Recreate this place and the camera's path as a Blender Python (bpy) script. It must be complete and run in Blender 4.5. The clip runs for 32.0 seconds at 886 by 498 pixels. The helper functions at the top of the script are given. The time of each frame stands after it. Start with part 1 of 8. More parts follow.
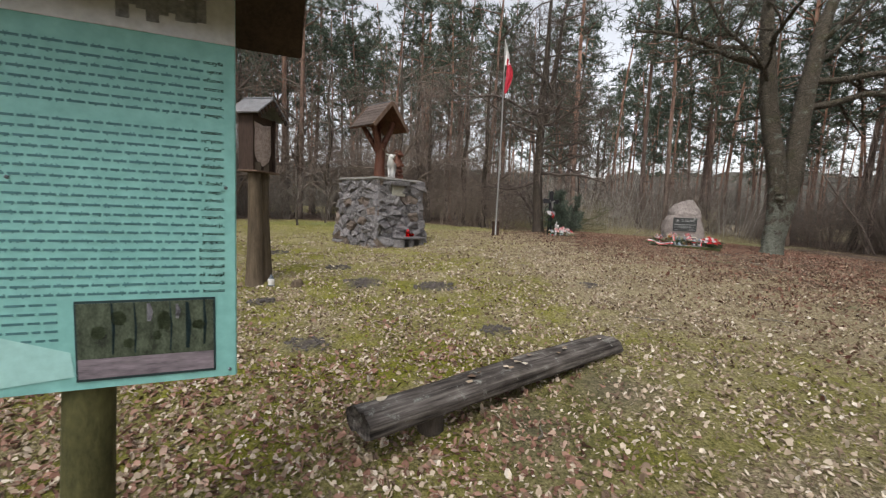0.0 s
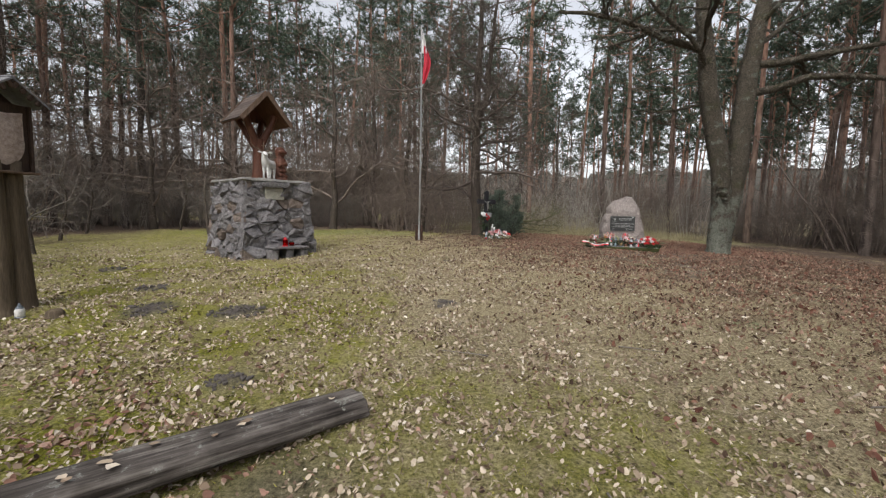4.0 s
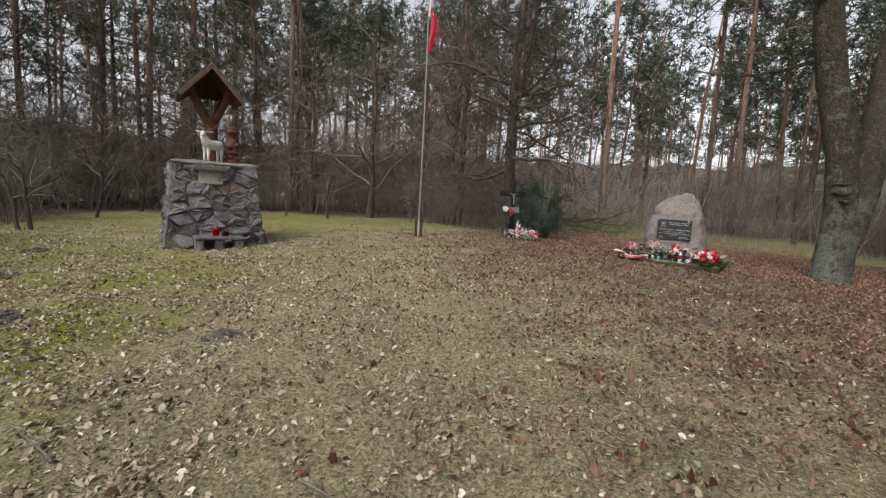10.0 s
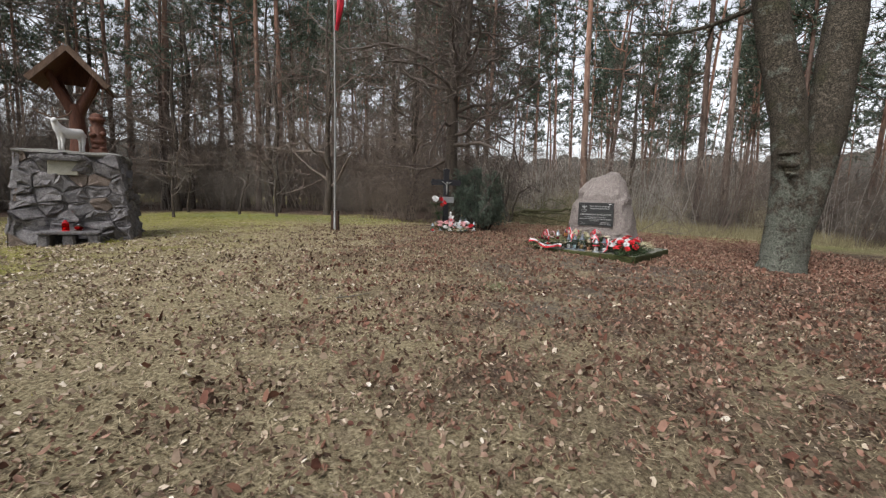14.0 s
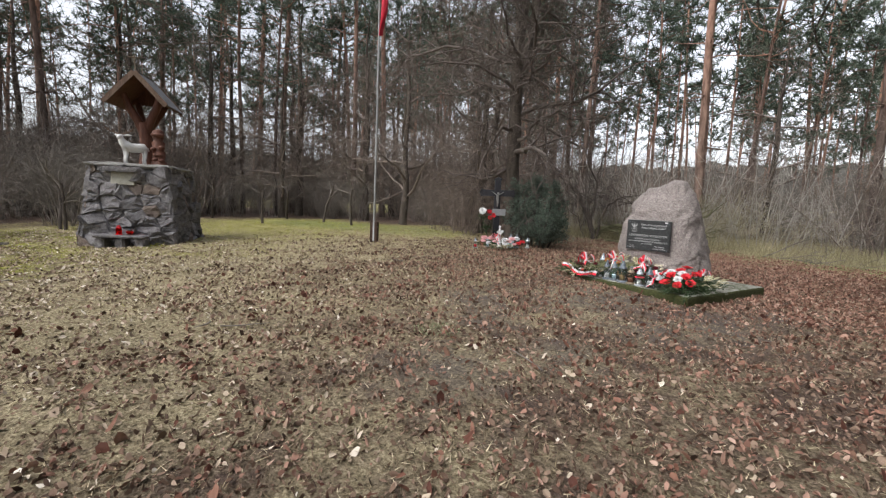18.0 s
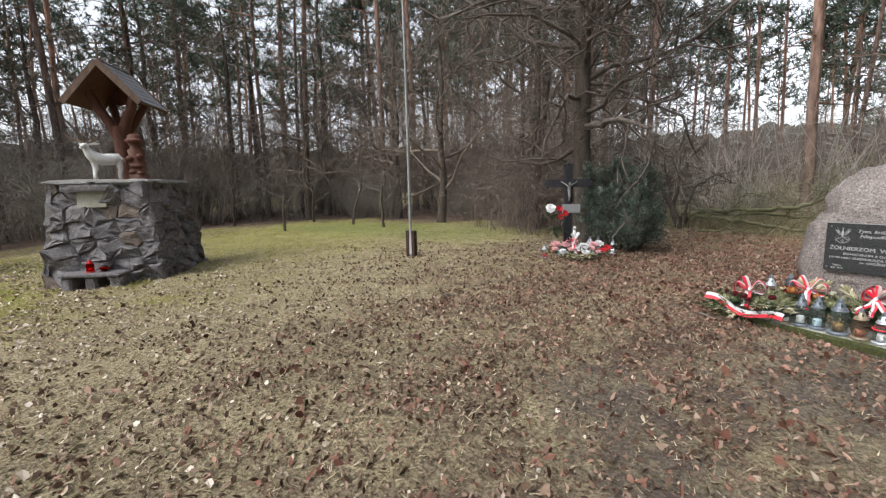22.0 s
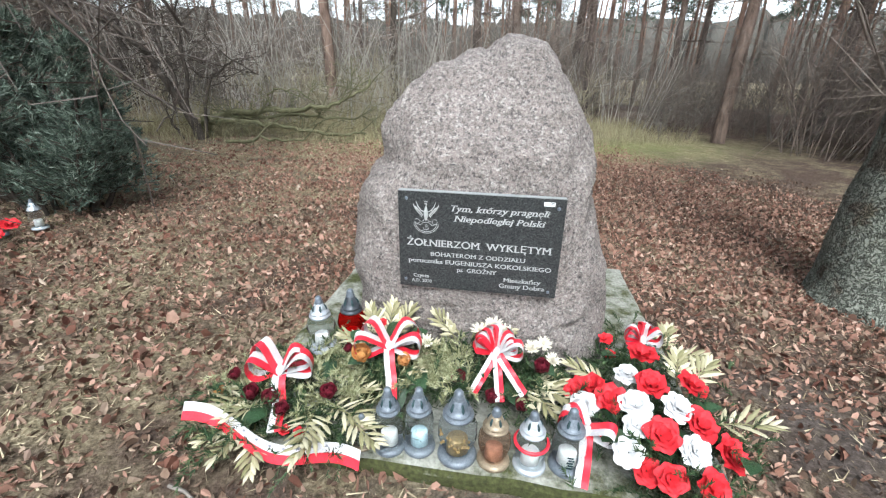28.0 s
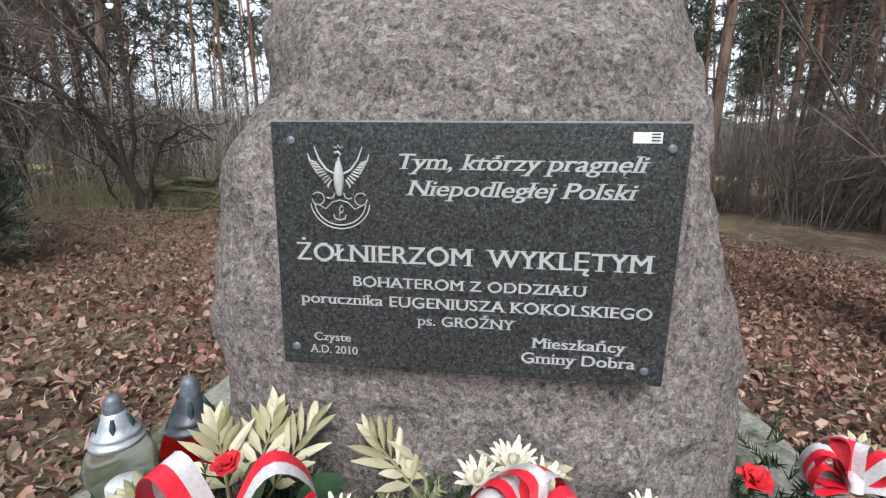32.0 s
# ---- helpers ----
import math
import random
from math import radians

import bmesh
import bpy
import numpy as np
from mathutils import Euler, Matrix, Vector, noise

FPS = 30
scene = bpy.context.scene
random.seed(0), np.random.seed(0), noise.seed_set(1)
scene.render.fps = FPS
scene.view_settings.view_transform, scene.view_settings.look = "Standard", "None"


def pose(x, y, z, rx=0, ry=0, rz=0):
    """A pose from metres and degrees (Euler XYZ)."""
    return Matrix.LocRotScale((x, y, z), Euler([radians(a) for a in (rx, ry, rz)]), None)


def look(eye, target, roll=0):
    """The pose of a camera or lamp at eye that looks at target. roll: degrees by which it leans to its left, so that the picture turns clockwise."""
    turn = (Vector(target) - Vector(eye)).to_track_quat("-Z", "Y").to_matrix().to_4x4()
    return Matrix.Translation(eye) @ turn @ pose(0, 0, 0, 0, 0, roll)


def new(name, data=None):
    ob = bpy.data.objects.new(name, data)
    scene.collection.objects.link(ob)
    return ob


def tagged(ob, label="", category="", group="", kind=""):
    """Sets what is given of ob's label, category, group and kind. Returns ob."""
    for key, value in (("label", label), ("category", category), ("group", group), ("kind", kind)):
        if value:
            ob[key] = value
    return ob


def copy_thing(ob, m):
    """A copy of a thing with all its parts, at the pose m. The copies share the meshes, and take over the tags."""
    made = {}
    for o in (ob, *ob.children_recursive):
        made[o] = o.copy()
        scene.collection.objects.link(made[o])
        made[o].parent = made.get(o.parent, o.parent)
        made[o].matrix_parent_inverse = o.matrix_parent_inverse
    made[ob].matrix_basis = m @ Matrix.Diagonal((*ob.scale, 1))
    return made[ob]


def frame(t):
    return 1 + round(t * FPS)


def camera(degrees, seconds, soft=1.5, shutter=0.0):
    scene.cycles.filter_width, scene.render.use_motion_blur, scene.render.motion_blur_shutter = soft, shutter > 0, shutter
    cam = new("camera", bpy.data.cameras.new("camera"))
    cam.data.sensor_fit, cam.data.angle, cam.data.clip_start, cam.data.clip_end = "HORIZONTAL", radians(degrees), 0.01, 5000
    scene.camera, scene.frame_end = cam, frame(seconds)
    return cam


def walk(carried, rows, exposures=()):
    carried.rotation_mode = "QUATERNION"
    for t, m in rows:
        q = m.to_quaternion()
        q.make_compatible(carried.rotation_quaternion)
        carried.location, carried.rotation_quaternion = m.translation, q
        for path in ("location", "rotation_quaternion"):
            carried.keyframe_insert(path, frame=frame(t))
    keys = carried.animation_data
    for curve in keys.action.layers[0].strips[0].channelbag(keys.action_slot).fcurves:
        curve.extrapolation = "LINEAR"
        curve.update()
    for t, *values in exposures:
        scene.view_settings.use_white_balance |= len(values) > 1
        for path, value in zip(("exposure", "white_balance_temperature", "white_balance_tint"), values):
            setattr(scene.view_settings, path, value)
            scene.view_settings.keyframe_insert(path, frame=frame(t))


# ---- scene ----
cam = camera(93.0, 32.0, 1.2, 0.1)
PATH = [
    (0, (0.134, -1.515, 1.43), (0.092, 0.475, 1.24), 2.4),
    (0.5, (0.402, -1.321, 1.414), (0.556, 0.663, 1.213), 2.8),
    (1, (0.64, -1.14, 1.438), (0.706, 0.848, 1.228), 2.3),
    (1.5, (0.973, -1.008, 1.43), (0.914, 0.98, 1.219), 1.0),
    (2, (1.277, -0.858, 1.441), (1.162, 1.126, 1.223), 1.1),
    (2.5, (1.534, -0.661, 1.419), (1.518, 1.325, 1.184), 1.8),
    (3, (1.816, -0.401, 1.403), (1.8, 1.583, 1.148), 1.1),
    (3.5, (2.131, -0.299, 1.445), (2.133, 1.69, 1.242), 1.0),
    (5.5, (3.059, 0.583, 1.521), (2.951, 2.575, 1.371), 0.6),
    (6, (3.334, 0.765, 1.556), (3.093, 2.74, 1.36), 0.3),
    (6.5, (3.486, 1.05, 1.552), (3.269, 3.021, 1.297), 0.2),
    (7, (3.61, 1.322, 1.569), (3.401, 3.293, 1.305), -0.2),
    (7.5, (3.791, 1.454, 1.553), (3.508, 3.418, 1.299), -0.3),
    (8, (4.129, 1.575, 1.578), (3.772, 3.528, 1.339), -0.2),
    (8.5, (4.464, 1.802, 1.545), (4.244, 3.775, 1.304), 0.9),
    (9, (4.714, 2.028, 1.585), (4.362, 3.981, 1.333), 4.6),
    (9.5, (5.006, 2.116, 1.624), (4.551, 4.046, 1.364), 3.0),
    (10, (5.328, 2.187, 1.671), (4.808, 4.103, 1.43), 3.1),
    (10.5, (5.814, 2.36, 1.604), (5.63, 4.338, 1.375), 4.2),
    (11, (6.154, 2.592, 1.657), (5.99, 4.569, 1.404), 4.3),
    (11.5, (6.436, 2.7, 1.624), (6.047, 4.64, 1.335), 2.9),
    (12, (6.746, 2.845, 1.629), (6.217, 4.751, 1.329), 2.9),
    (12.5, (7.043, 3.124, 1.541), (6.583, 5.048, 1.248), 3.4),
    (13, (7.265, 3.42, 1.485), (6.839, 5.357, 1.222), 3.4),
    (13.5, (7.434, 3.655, 1.495), (6.856, 5.552, 1.238), 1.5),
    (14, (7.728, 3.966, 1.47), (7.079, 5.843, 1.23), 1.6),
    (14.5, (8.032, 4.354, 1.495), (7.528, 6.275, 1.262), 3.2),
    (15, (8.252, 4.608, 1.479), (7.699, 6.517, 1.256), 3.2),
    (15.5, (8.435, 4.671, 1.59), (7.463, 6.402, 1.352), 2.7),
    (17.5, (9.07, 5.591, 1.567), (7.921, 7.218, 1.389), 3.0),
    (18, (9.036, 5.844, 1.583), (7.868, 7.454, 1.369), 2.4),
    (18.5, (8.918, 6.1, 1.666), (7.745, 7.708, 1.47), 2.3),
    (19, (8.813, 6.359, 1.687), (7.657, 7.98, 1.493), 1.5),
    (19.5, (8.671, 6.592, 1.739), (7.524, 8.218, 1.539), 1.6),
    (20, (8.365, 6.769, 1.752), (7.257, 8.421, 1.549), 1.2),
    (20.5, (8.096, 6.871, 1.817), (7.072, 8.576, 1.607), 1.6),
    (21, (7.789, 6.953, 1.836), (6.664, 8.589, 1.592), 1.3),
    (21.5, (7.592, 7.271, 1.858), (6.279, 8.759, 1.605), -1.0),
    (22, (7.336, 7.471, 1.868), (6.043, 8.97, 1.581), -1.4),
    (22.5, (7.057, 7.716, 1.957), (5.947, 9.353, 1.658), -0.8),
    (23, (7.019, 8.029, 1.942), (5.965, 9.701, 1.637), -0.7),
    (23.5, (6.983, 8.408, 2.02), (6.042, 10.143, 1.697), -1.6),
    (24, (6.972, 8.768, 1.954), (6.541, 10.693, 1.624), 1.1),
    (24.5, (7.014, 9.135, 1.972), (6.997, 11.105, 1.627), -0.1),
    (25, (7.169, 9.385, 2.018), (7.224, 11.351, 1.655), -0.4),
    (25.5, (7.286, 9.583, 2.028), (7.32, 11.552, 1.677), -0.8),
    (27.5, (7.228, 10.844, 1.962), (7.666, 12.674, 1.286), 1.2),
    (28, (7.265, 11.085, 1.923), (7.726, 12.868, 1.143), 0.9),
    (28.5, (7.283, 11.361, 1.872), (7.903, 13.083, 1.065), 1.7),
    (29, (7.36, 11.543, 1.825), (7.978, 13.266, 1.02), 0.5),
    (29.5, (7.477, 11.779, 1.773), (8.105, 13.507, 0.986), 0.6),
    (30, (7.512, 11.923, 1.717), (8.088, 13.68, 0.953), 0.2),
    (30.5, (7.538, 11.989, 1.659), (8.089, 13.749, 0.887), -0.2),
    (31, (7.568, 12.013, 1.597), (8.118, 13.771, 0.818), 0.1),
    (31.5, (7.592, 12.027, 1.493), (8.147, 13.832, 0.836), 0.4),
    (32, (7.572, 11.983, 1.39), (8.152, 13.858, 1.008), 0.9),
]
walk(cam, [(t, look(eye, target, roll)) for t, eye, target, roll in PATH], ((0.0, 0.72, 6550, 11), (3.0, 0.72, 6520, 11), (6.0, 0.64, 6500, 10), (9.0, 0.6, 6500, 10), (12.0, 0.72, 6450, 11), (14.0, 0.77, 6450, 11), (18.0, 1.01, 6350, 11), (20.0, 1.06, 6350, 11), (23.5, 1.28, 6200, 9), (25.0, 1.56, 6050, 8), (28.0, 1.66, 5900, 5), (30.0, 1.45, 5950, 7), (32.0, 1.18, 6050, 9)))

# ---- world and light: overcast winter day ----
world = bpy.data.worlds.new("overcast_sky")
scene.world = world
world.use_nodes = True
wn = world.node_tree.nodes
wl = world.node_tree.links
sky = wn.new("ShaderNodeTexSky")
sky.sky_type = "NISHITA"
sky.sun_disc = False
sky.sun_elevation = radians(42)
sky.sun_rotation = radians(200)
sky.air_density, sky.dust_density, sky.ozone_density = 1.0, 3.0, 1.0
grey = wn.new("ShaderNodeHueSaturation")
grey.inputs["Saturation"].default_value = 0.24
wl.new(sky.outputs[0], grey.inputs["Color"])
wl.new(grey.outputs[0], wn["Background"].inputs["Color"])
wn["Background"].inputs["Strength"].default_value = 0.15

sun = new("sun", bpy.data.lights.new("sun", "SUN"))
sun.data.energy, sun.data.angle, sun.data.color = 1.1, radians(25), (1.0, 0.96, 0.9)
sun.matrix_world = look((0, 0, 30), (4, 22, -6))

# ---- materials ----
def mat(name, rough=0.85, metal=0.0, spec=0.3):
    m = bpy.data.materials.new(name)
    m.use_nodes = True
    b = m.node_tree.nodes["Principled BSDF"]
    b.inputs["Roughness"].default_value = rough
    b.inputs["Metallic"].default_value = metal
    b.inputs["Specular IOR Level"].default_value = spec
    return m, m.node_tree.nodes, m.node_tree.links, b


def ramp(nodes, links, src, stops):
    r = nodes.new("ShaderNodeValToRGB")
    e = r.color_ramp.elements
    while len(e) < len(stops):
        e.new(0.5)
    for el, (p, c) in zip(e, stops):
        el.position, el.color = p, (*c, 1)
    links.new(src, r.inputs[0])
    return r.outputs[0]


def tex(nodes, links, scale, detail=6, kind="noise", coords="Object", stretch=None, rough=0.6):
    tc = nodes.new("ShaderNodeTexCoord")
    out = tc.outputs[coords]
    if stretch:
        mp = nodes.new("ShaderNodeMapping")
        mp.inputs["Scale"].default_value = stretch
        links.new(out, mp.inputs[0])
        out = mp.outputs[0]
    n = nodes.new("ShaderNodeTexNoise" if kind == "noise" else "ShaderNodeTexVoronoi")
    n.inputs["Scale"].default_value = scale
    if kind == "noise":
        n.inputs["Detail"].default_value = detail
        n.inputs["Roughness"].default_value = rough
    links.new(out, n.inputs["Vector"])
    return n.outputs[0]


def mixc(nodes, links, fac, a, b, mode="MIX"):
    m = nodes.new("ShaderNodeMix")
    m.data_type, m.blend_type = "RGBA", mode
    for sock, v in ((m.inputs[0], fac), (m.inputs[6], a), (m.inputs[7], b)):
        if isinstance(v, bpy.types.NodeSocket):
            links.new(v, sock)
        else:
            sock.default_value = v if isinstance(v, float) else (*v, 1)
    return m.outputs[2]


def bump(nodes, links, b, src, strength=0.5, dist=0.02):
    n = nodes.new("ShaderNodeBump")
    n.inputs["Strength"].default_value, n.inputs["Distance"].default_value = strength, dist
    links.new(src, n.inputs["Height"])
    links.new(n.outputs[0], b.inputs["Normal"])


def simple(name, dark, light, scale=8, rough=0.85, metal=0.0, spec=0.3, bumpy=0.4, dist=0.01, stretch=None, fine=6.0, vary=0.0):
    """A surface of two tones with grain at two scales; vary: change from piece to piece."""
    m, n, l, b = mat(name, rough, metal, spec)
    a = tex(n, l, scale, stretch=stretch)
    c = tex(n, l, scale * fine, stretch=stretch)
    col = ramp(n, l, a, [(0.3, dark), (0.7, light)])
    col = mixc(n, l, 0.45, col, ramp(n, l, c, [(0.3, tuple(0.6 * v for v in dark)), (0.7, light)]))
    if vary:
        oi = n.new("ShaderNodeObjectInfo")
        col = mixc(n, l, 1.0, col, ramp(n, l, oi.outputs["Random"], [(0, (1 - vary,) * 3), (1, (1 + vary * 0.4,) * 3)]), "MULTIPLY")
    l.new(col, b.inputs["Base Color"])
    bump(n, l, b, c, bumpy, dist)
    return m


def island(name, stops, rough=0.8, spec=0.2, two_sided=0.0, mottled=0.0):
    """Loose pieces, each with its own tone."""
    m, n, l, b = mat(name, rough, 0.0, spec)
    g = n.new("ShaderNodeNewGeometry")
    col = ramp(n, l, g.outputs["Random Per Island"], stops)
    if mottled:
        col = mixc(n, l, mottled, col, ramp(n, l, tex(n, l, 30, 3), [(0.35, (0.35, 0.35, 0.35)), (0.65, (1, 1, 1))]), "MULTIPLY")
    l.new(col, b.inputs["Base Color"])
    if two_sided:
        b.inputs["Sheen Weight"].default_value = 0.0
    return m


def clear_glass(name, tint=(0.95, 0.97, 0.96), rough=0.08, alpha=0.35):
    m, n, l, b = mat(name, rough, 0.0, 0.5)
    b.inputs["Base Color"].default_value = (*tint, 1)
    b.inputs["Transmission Weight"].default_value = 0.97
    b.inputs["IOR"].default_value = 1.08
    return m


# bark of the pines: grey-brown and plated below, orange above
def pine_bark():
    m, n, l, b = mat("pine_bark", 0.9)
    tc = n.new("ShaderNodeTexCoord")
    sep = n.new("ShaderNodeSeparateXYZ")
    l.new(tc.outputs["Object"], sep.inputs[0])
    mr = n.new("ShaderNodeMapRange")
    mr.inputs["From Min"].default_value, mr.inputs["From Max"].default_value = 2.0, 10.0
    l.new(sep.outputs[2], mr.inputs[0])
    plates = tex(n, l, 9, stretch=(1, 1, 0.25))
    low = ramp(n, l, plates, [(0.35, (0.048, 0.038, 0.033)), (0.65, (0.165, 0.132, 0.114))])
    high = ramp(n, l, plates, [(0.3, (0.115, 0.072, 0.055)), (0.7, (0.3, 0.19, 0.148))])
    col = mixc(n, l, mr.outputs[0], low, high)
    oi = n.new("ShaderNodeObjectInfo")
    col = mixc(n, l, 1.0, col, ramp(n, l, oi.outputs["Random"], [(0, (0.55, 0.56, 0.58)), (0.6, (1.0, 0.98, 0.96)), (1, (1.6, 1.4, 1.28))]), "MULTIPLY")
    l.new(col, b.inputs["Base Color"])
    bump(n, l, b, plates, 0.8, 0.03)
    return m


def oak_bark():
    """Flaking plates with dark cracks, grey-green lichen crusts thickest at the foot."""
    m, n, l, b = mat("lichen_bark", 0.92)
    tc = n.new("ShaderNodeTexCoord")
    warp = n.new("ShaderNodeTexNoise")
    warp.inputs["Scale"].default_value, warp.inputs["Detail"].default_value = 9, 4
    l.new(tc.outputs["Object"], warp.inputs["Vector"])
    shift = n.new("ShaderNodeMix")
    shift.data_type, shift.blend_type = "RGBA", "LINEAR_LIGHT"
    shift.inputs[0].default_value = 0.3
    l.new(tc.outputs["Object"], shift.inputs[6])
    l.new(warp.outputs["Color"], shift.inputs[7])
    mp = n.new("ShaderNodeMapping")
    mp.inputs["Scale"].default_value = (1, 1, 0.55)
    l.new(shift.outputs[2], mp.inputs[0])
    crack = n.new("ShaderNodeTexVoronoi")
    crack.feature = "DISTANCE_TO_EDGE"
    crack.inputs["Scale"].default_value = 17
    l.new(mp.outputs[0], crack.inputs["Vector"])
    cell = n.new("ShaderNodeTexVoronoi")
    cell.inputs["Scale"].default_value = 17
    l.new(mp.outputs[0], cell.inputs["Vector"])
    sepc = n.new("ShaderNodeSeparateColor")
    l.new(cell.outputs["Color"], sepc.inputs[0])
    fine = tex(n, l, 60, 6, rough=0.75)
    patch = tex(n, l, 2.6, 6, rough=0.65)
    col = ramp(n, l, fine, [(0.32, (0.048, 0.041, 0.032)), (0.5, (0.122, 0.105, 0.083)), (0.7, (0.23, 0.203, 0.167))])
    col = mixc(n, l, 0.7, col, ramp(n, l, sepc.outputs[0], [(0, (0.55, 0.55, 0.52)), (1, (1.25, 1.22, 1.15))]), "MULTIPLY")
    moss = ramp(n, l, patch, [(0.54, (0, 0, 0)), (0.66, (0.5, 0.5, 0.5))])
    col = mixc(n, l, moss, col, ramp(n, l, fine, [(0.3, (0.05, 0.052, 0.022)), (0.7, (0.15, 0.148, 0.075))]))
    sep = n.new("ShaderNodeSeparateXYZ")
    l.new(tc.outputs["Object"], sep.inputs[0])
    low = n.new("ShaderNodeMapRange")
    low.inputs["From Min"].default_value, low.inputs["From Max"].default_value = 2.6, 0.0
    low.inputs["To Max"].default_value = 0.2
    l.new(sep.outputs[2], low.inputs[0])
    more = n.new("ShaderNodeMath")
    l.new(tex(n, l, 3.4, 9, rough=0.75), more.inputs[0])
    l.new(low.outputs[0], more.inputs[1])
    lich = ramp(n, l, more.outputs[0], [(0.56, (0, 0, 0)), (0.64, (0.8, 0.8, 0.8))])
    col = mixc(n, l, lich, col, ramp(n, l, fine, [(0.3, (0.135, 0.15, 0.122)), (0.7, (0.335, 0.358, 0.305))]))
    gap = ramp(n, l, crack.outputs["Distance"], [(0.0, (0.27, 0.255, 0.24)), (0.06, (0.68, 0.68, 0.68)), (0.16, (1.05, 1.05, 1.05))])
    col = mixc(n, l, 1.0, col, gap, "MULTIPLY")
    l.new(col, b.inputs["Base Color"])
    rise = n.new("ShaderNodeMath")
    rise.operation = "MULTIPLY_ADD"
    rise.inputs[1].default_value = 0.35
    l.new(fine, rise.inputs[0])
    flat = n.new("ShaderNodeMapRange")
    flat.inputs["From Max"].default_value = 0.16
    l.new(crack.outputs["Distance"], flat.inputs[0])
    l.new(flat.outputs[0], rise.inputs[2])
    bump(n, l, b, rise.outputs[0], 1.0, 0.03)
    return m


def ground_mat():
    m, n, l, b = mat("meadow_ground", 0.95, 0.0, 0.15)
    at = n.new("ShaderNodeAttribute")
    at.attribute_name = "cover"
    sep = n.new("ShaderNodeSeparateColor")
    l.new(at.outputs["Color"], sep.inputs[0])
    big, mid, fine = tex(n, l, 0.9, 5), tex(n, l, 5.5, 6), tex(n, l, 38, 7, rough=0.8)

    def broken(sock, noisev, width=0.25):
        s = n.new("ShaderNodeMath")
        s.operation = "ADD"
        l.new(sock, s.inputs[0])
        l.new(noisev, s.inputs[1])
        r = n.new("ShaderNodeMapRange")
        r.inputs["From Min"].default_value, r.inputs["From Max"].default_value = 1.0 - width, 1.0 + width
        l.new(s.outputs[0], r.inputs[0])
        return r.outputs[0]

    straw = ramp(n, l, fine, [(0.36, (0.075, 0.061, 0.037)), (0.5, (0.31, 0.26, 0.16)), (0.64, (0.58, 0.505, 0.335))])
    moss = ramp(n, l, fine, [(0.34, (0.04, 0.05, 0.008)), (0.5, (0.205, 0.205, 0.03)), (0.7, (0.38, 0.365, 0.072))])
    litter = ramp(n, l, fine, [(0.34, (0.036, 0.026, 0.02)), (0.5, (0.108, 0.075, 0.058)), (0.66, (0.225, 0.165, 0.132))])
    soil = ramp(n, l, fine, [(0.3, (0.05, 0.043, 0.039)), (0.5, (0.115, 0.1, 0.092)), (0.7, (0.22, 0.19, 0.172))])
    grass = ramp(n, l, fine, [(0.3, (0.1, 0.112, 0.036)), (0.7, (0.29, 0.31, 0.12))])
    col = mixc(n, l, broken(sep.outputs[0], mid), straw, moss)
    col = mixc(n, l, broken(sep.outputs[1], mid), col, litter)
    at2 = n.new("ShaderNodeAttribute")
    at2.attribute_name = "lawn"
    col = mixc(n, l, broken(at2.outputs["Fac"], mid), col, grass)
    col = mixc(n, l, broken(sep.outputs[2], mid, 0.4), col, soil)
    col = mixc(n, l, 0.35, col, ramp(n, l, big, [(0.35, (0.55, 0.55, 0.55)), (0.65, (1, 1, 1))]), "MULTIPLY")
    l.new(col, b.inputs["Base Color"])
    bump(n, l, b, fine, 0.9, 0.03)
    return m


M = {}
M["ground"] = ground_mat()
M["pine_bark"], M["oak_bark"] = pine_bark(), oak_bark()
M["dark_bark"] = simple("dark_bark", (0.03, 0.024, 0.02), (0.115, 0.093, 0.075), 12, stretch=(1, 1, 0.25), dist=0.03, bumpy=0.8)
M["twig_bark"] = simple("brown_bough_bark", (0.05, 0.04, 0.034), (0.16, 0.133, 0.115), 8, stretch=(1, 1, 0.4), dist=0.02)
M["twig"] = simple("grey_twigs", (0.09, 0.079, 0.069), (0.25, 0.22, 0.193), 3)
M["twig_red"] = simple("brown_twigs", (0.095, 0.075, 0.062), (0.255, 0.206, 0.175), 2)
M["twig_green"] = simple("mossy_twigs", (0.08, 0.08, 0.04), (0.2, 0.19, 0.11), 3)
M["needles"] = island("pine_needles", [(0, (0.042, 0.062, 0.044)), (0.6, (0.086, 0.114, 0.08)), (1, (0.165, 0.195, 0.145))], 0.7)
M["juniper"] = island("juniper_needles", [(0, (0.04, 0.06, 0.045)), (0.6, (0.105, 0.14, 0.108)), (1, (0.27, 0.315, 0.265))], 0.7)
M["twig_olive"] = simple("olive_twigs", (0.17, 0.152, 0.1), (0.43, 0.385, 0.275), 3)
M["twig_pale"] = simple("pale_sapling_bark", (0.2, 0.182, 0.158), (0.48, 0.445, 0.395), 4)
M["rank_grass"] = island("rank_grass", [(0, (0.15, 0.135, 0.075)), (1, (0.42, 0.375, 0.235))], 0.8)
M["far_wood"] = simple("far_wood", (0.05, 0.048, 0.042), (0.1, 0.095, 0.083), 0.25, bumpy=0.0)
M["leaf_pale"] = island("pale_leaves", [(0, (0.13, 0.085, 0.058)), (0.3, (0.27, 0.2, 0.14)), (0.65, (0.46, 0.375, 0.28)), (0.93, (0.6, 0.525, 0.42)), (1, (0.72, 0.66, 0.57))], 0.7, 0.3, mottled=0.2)
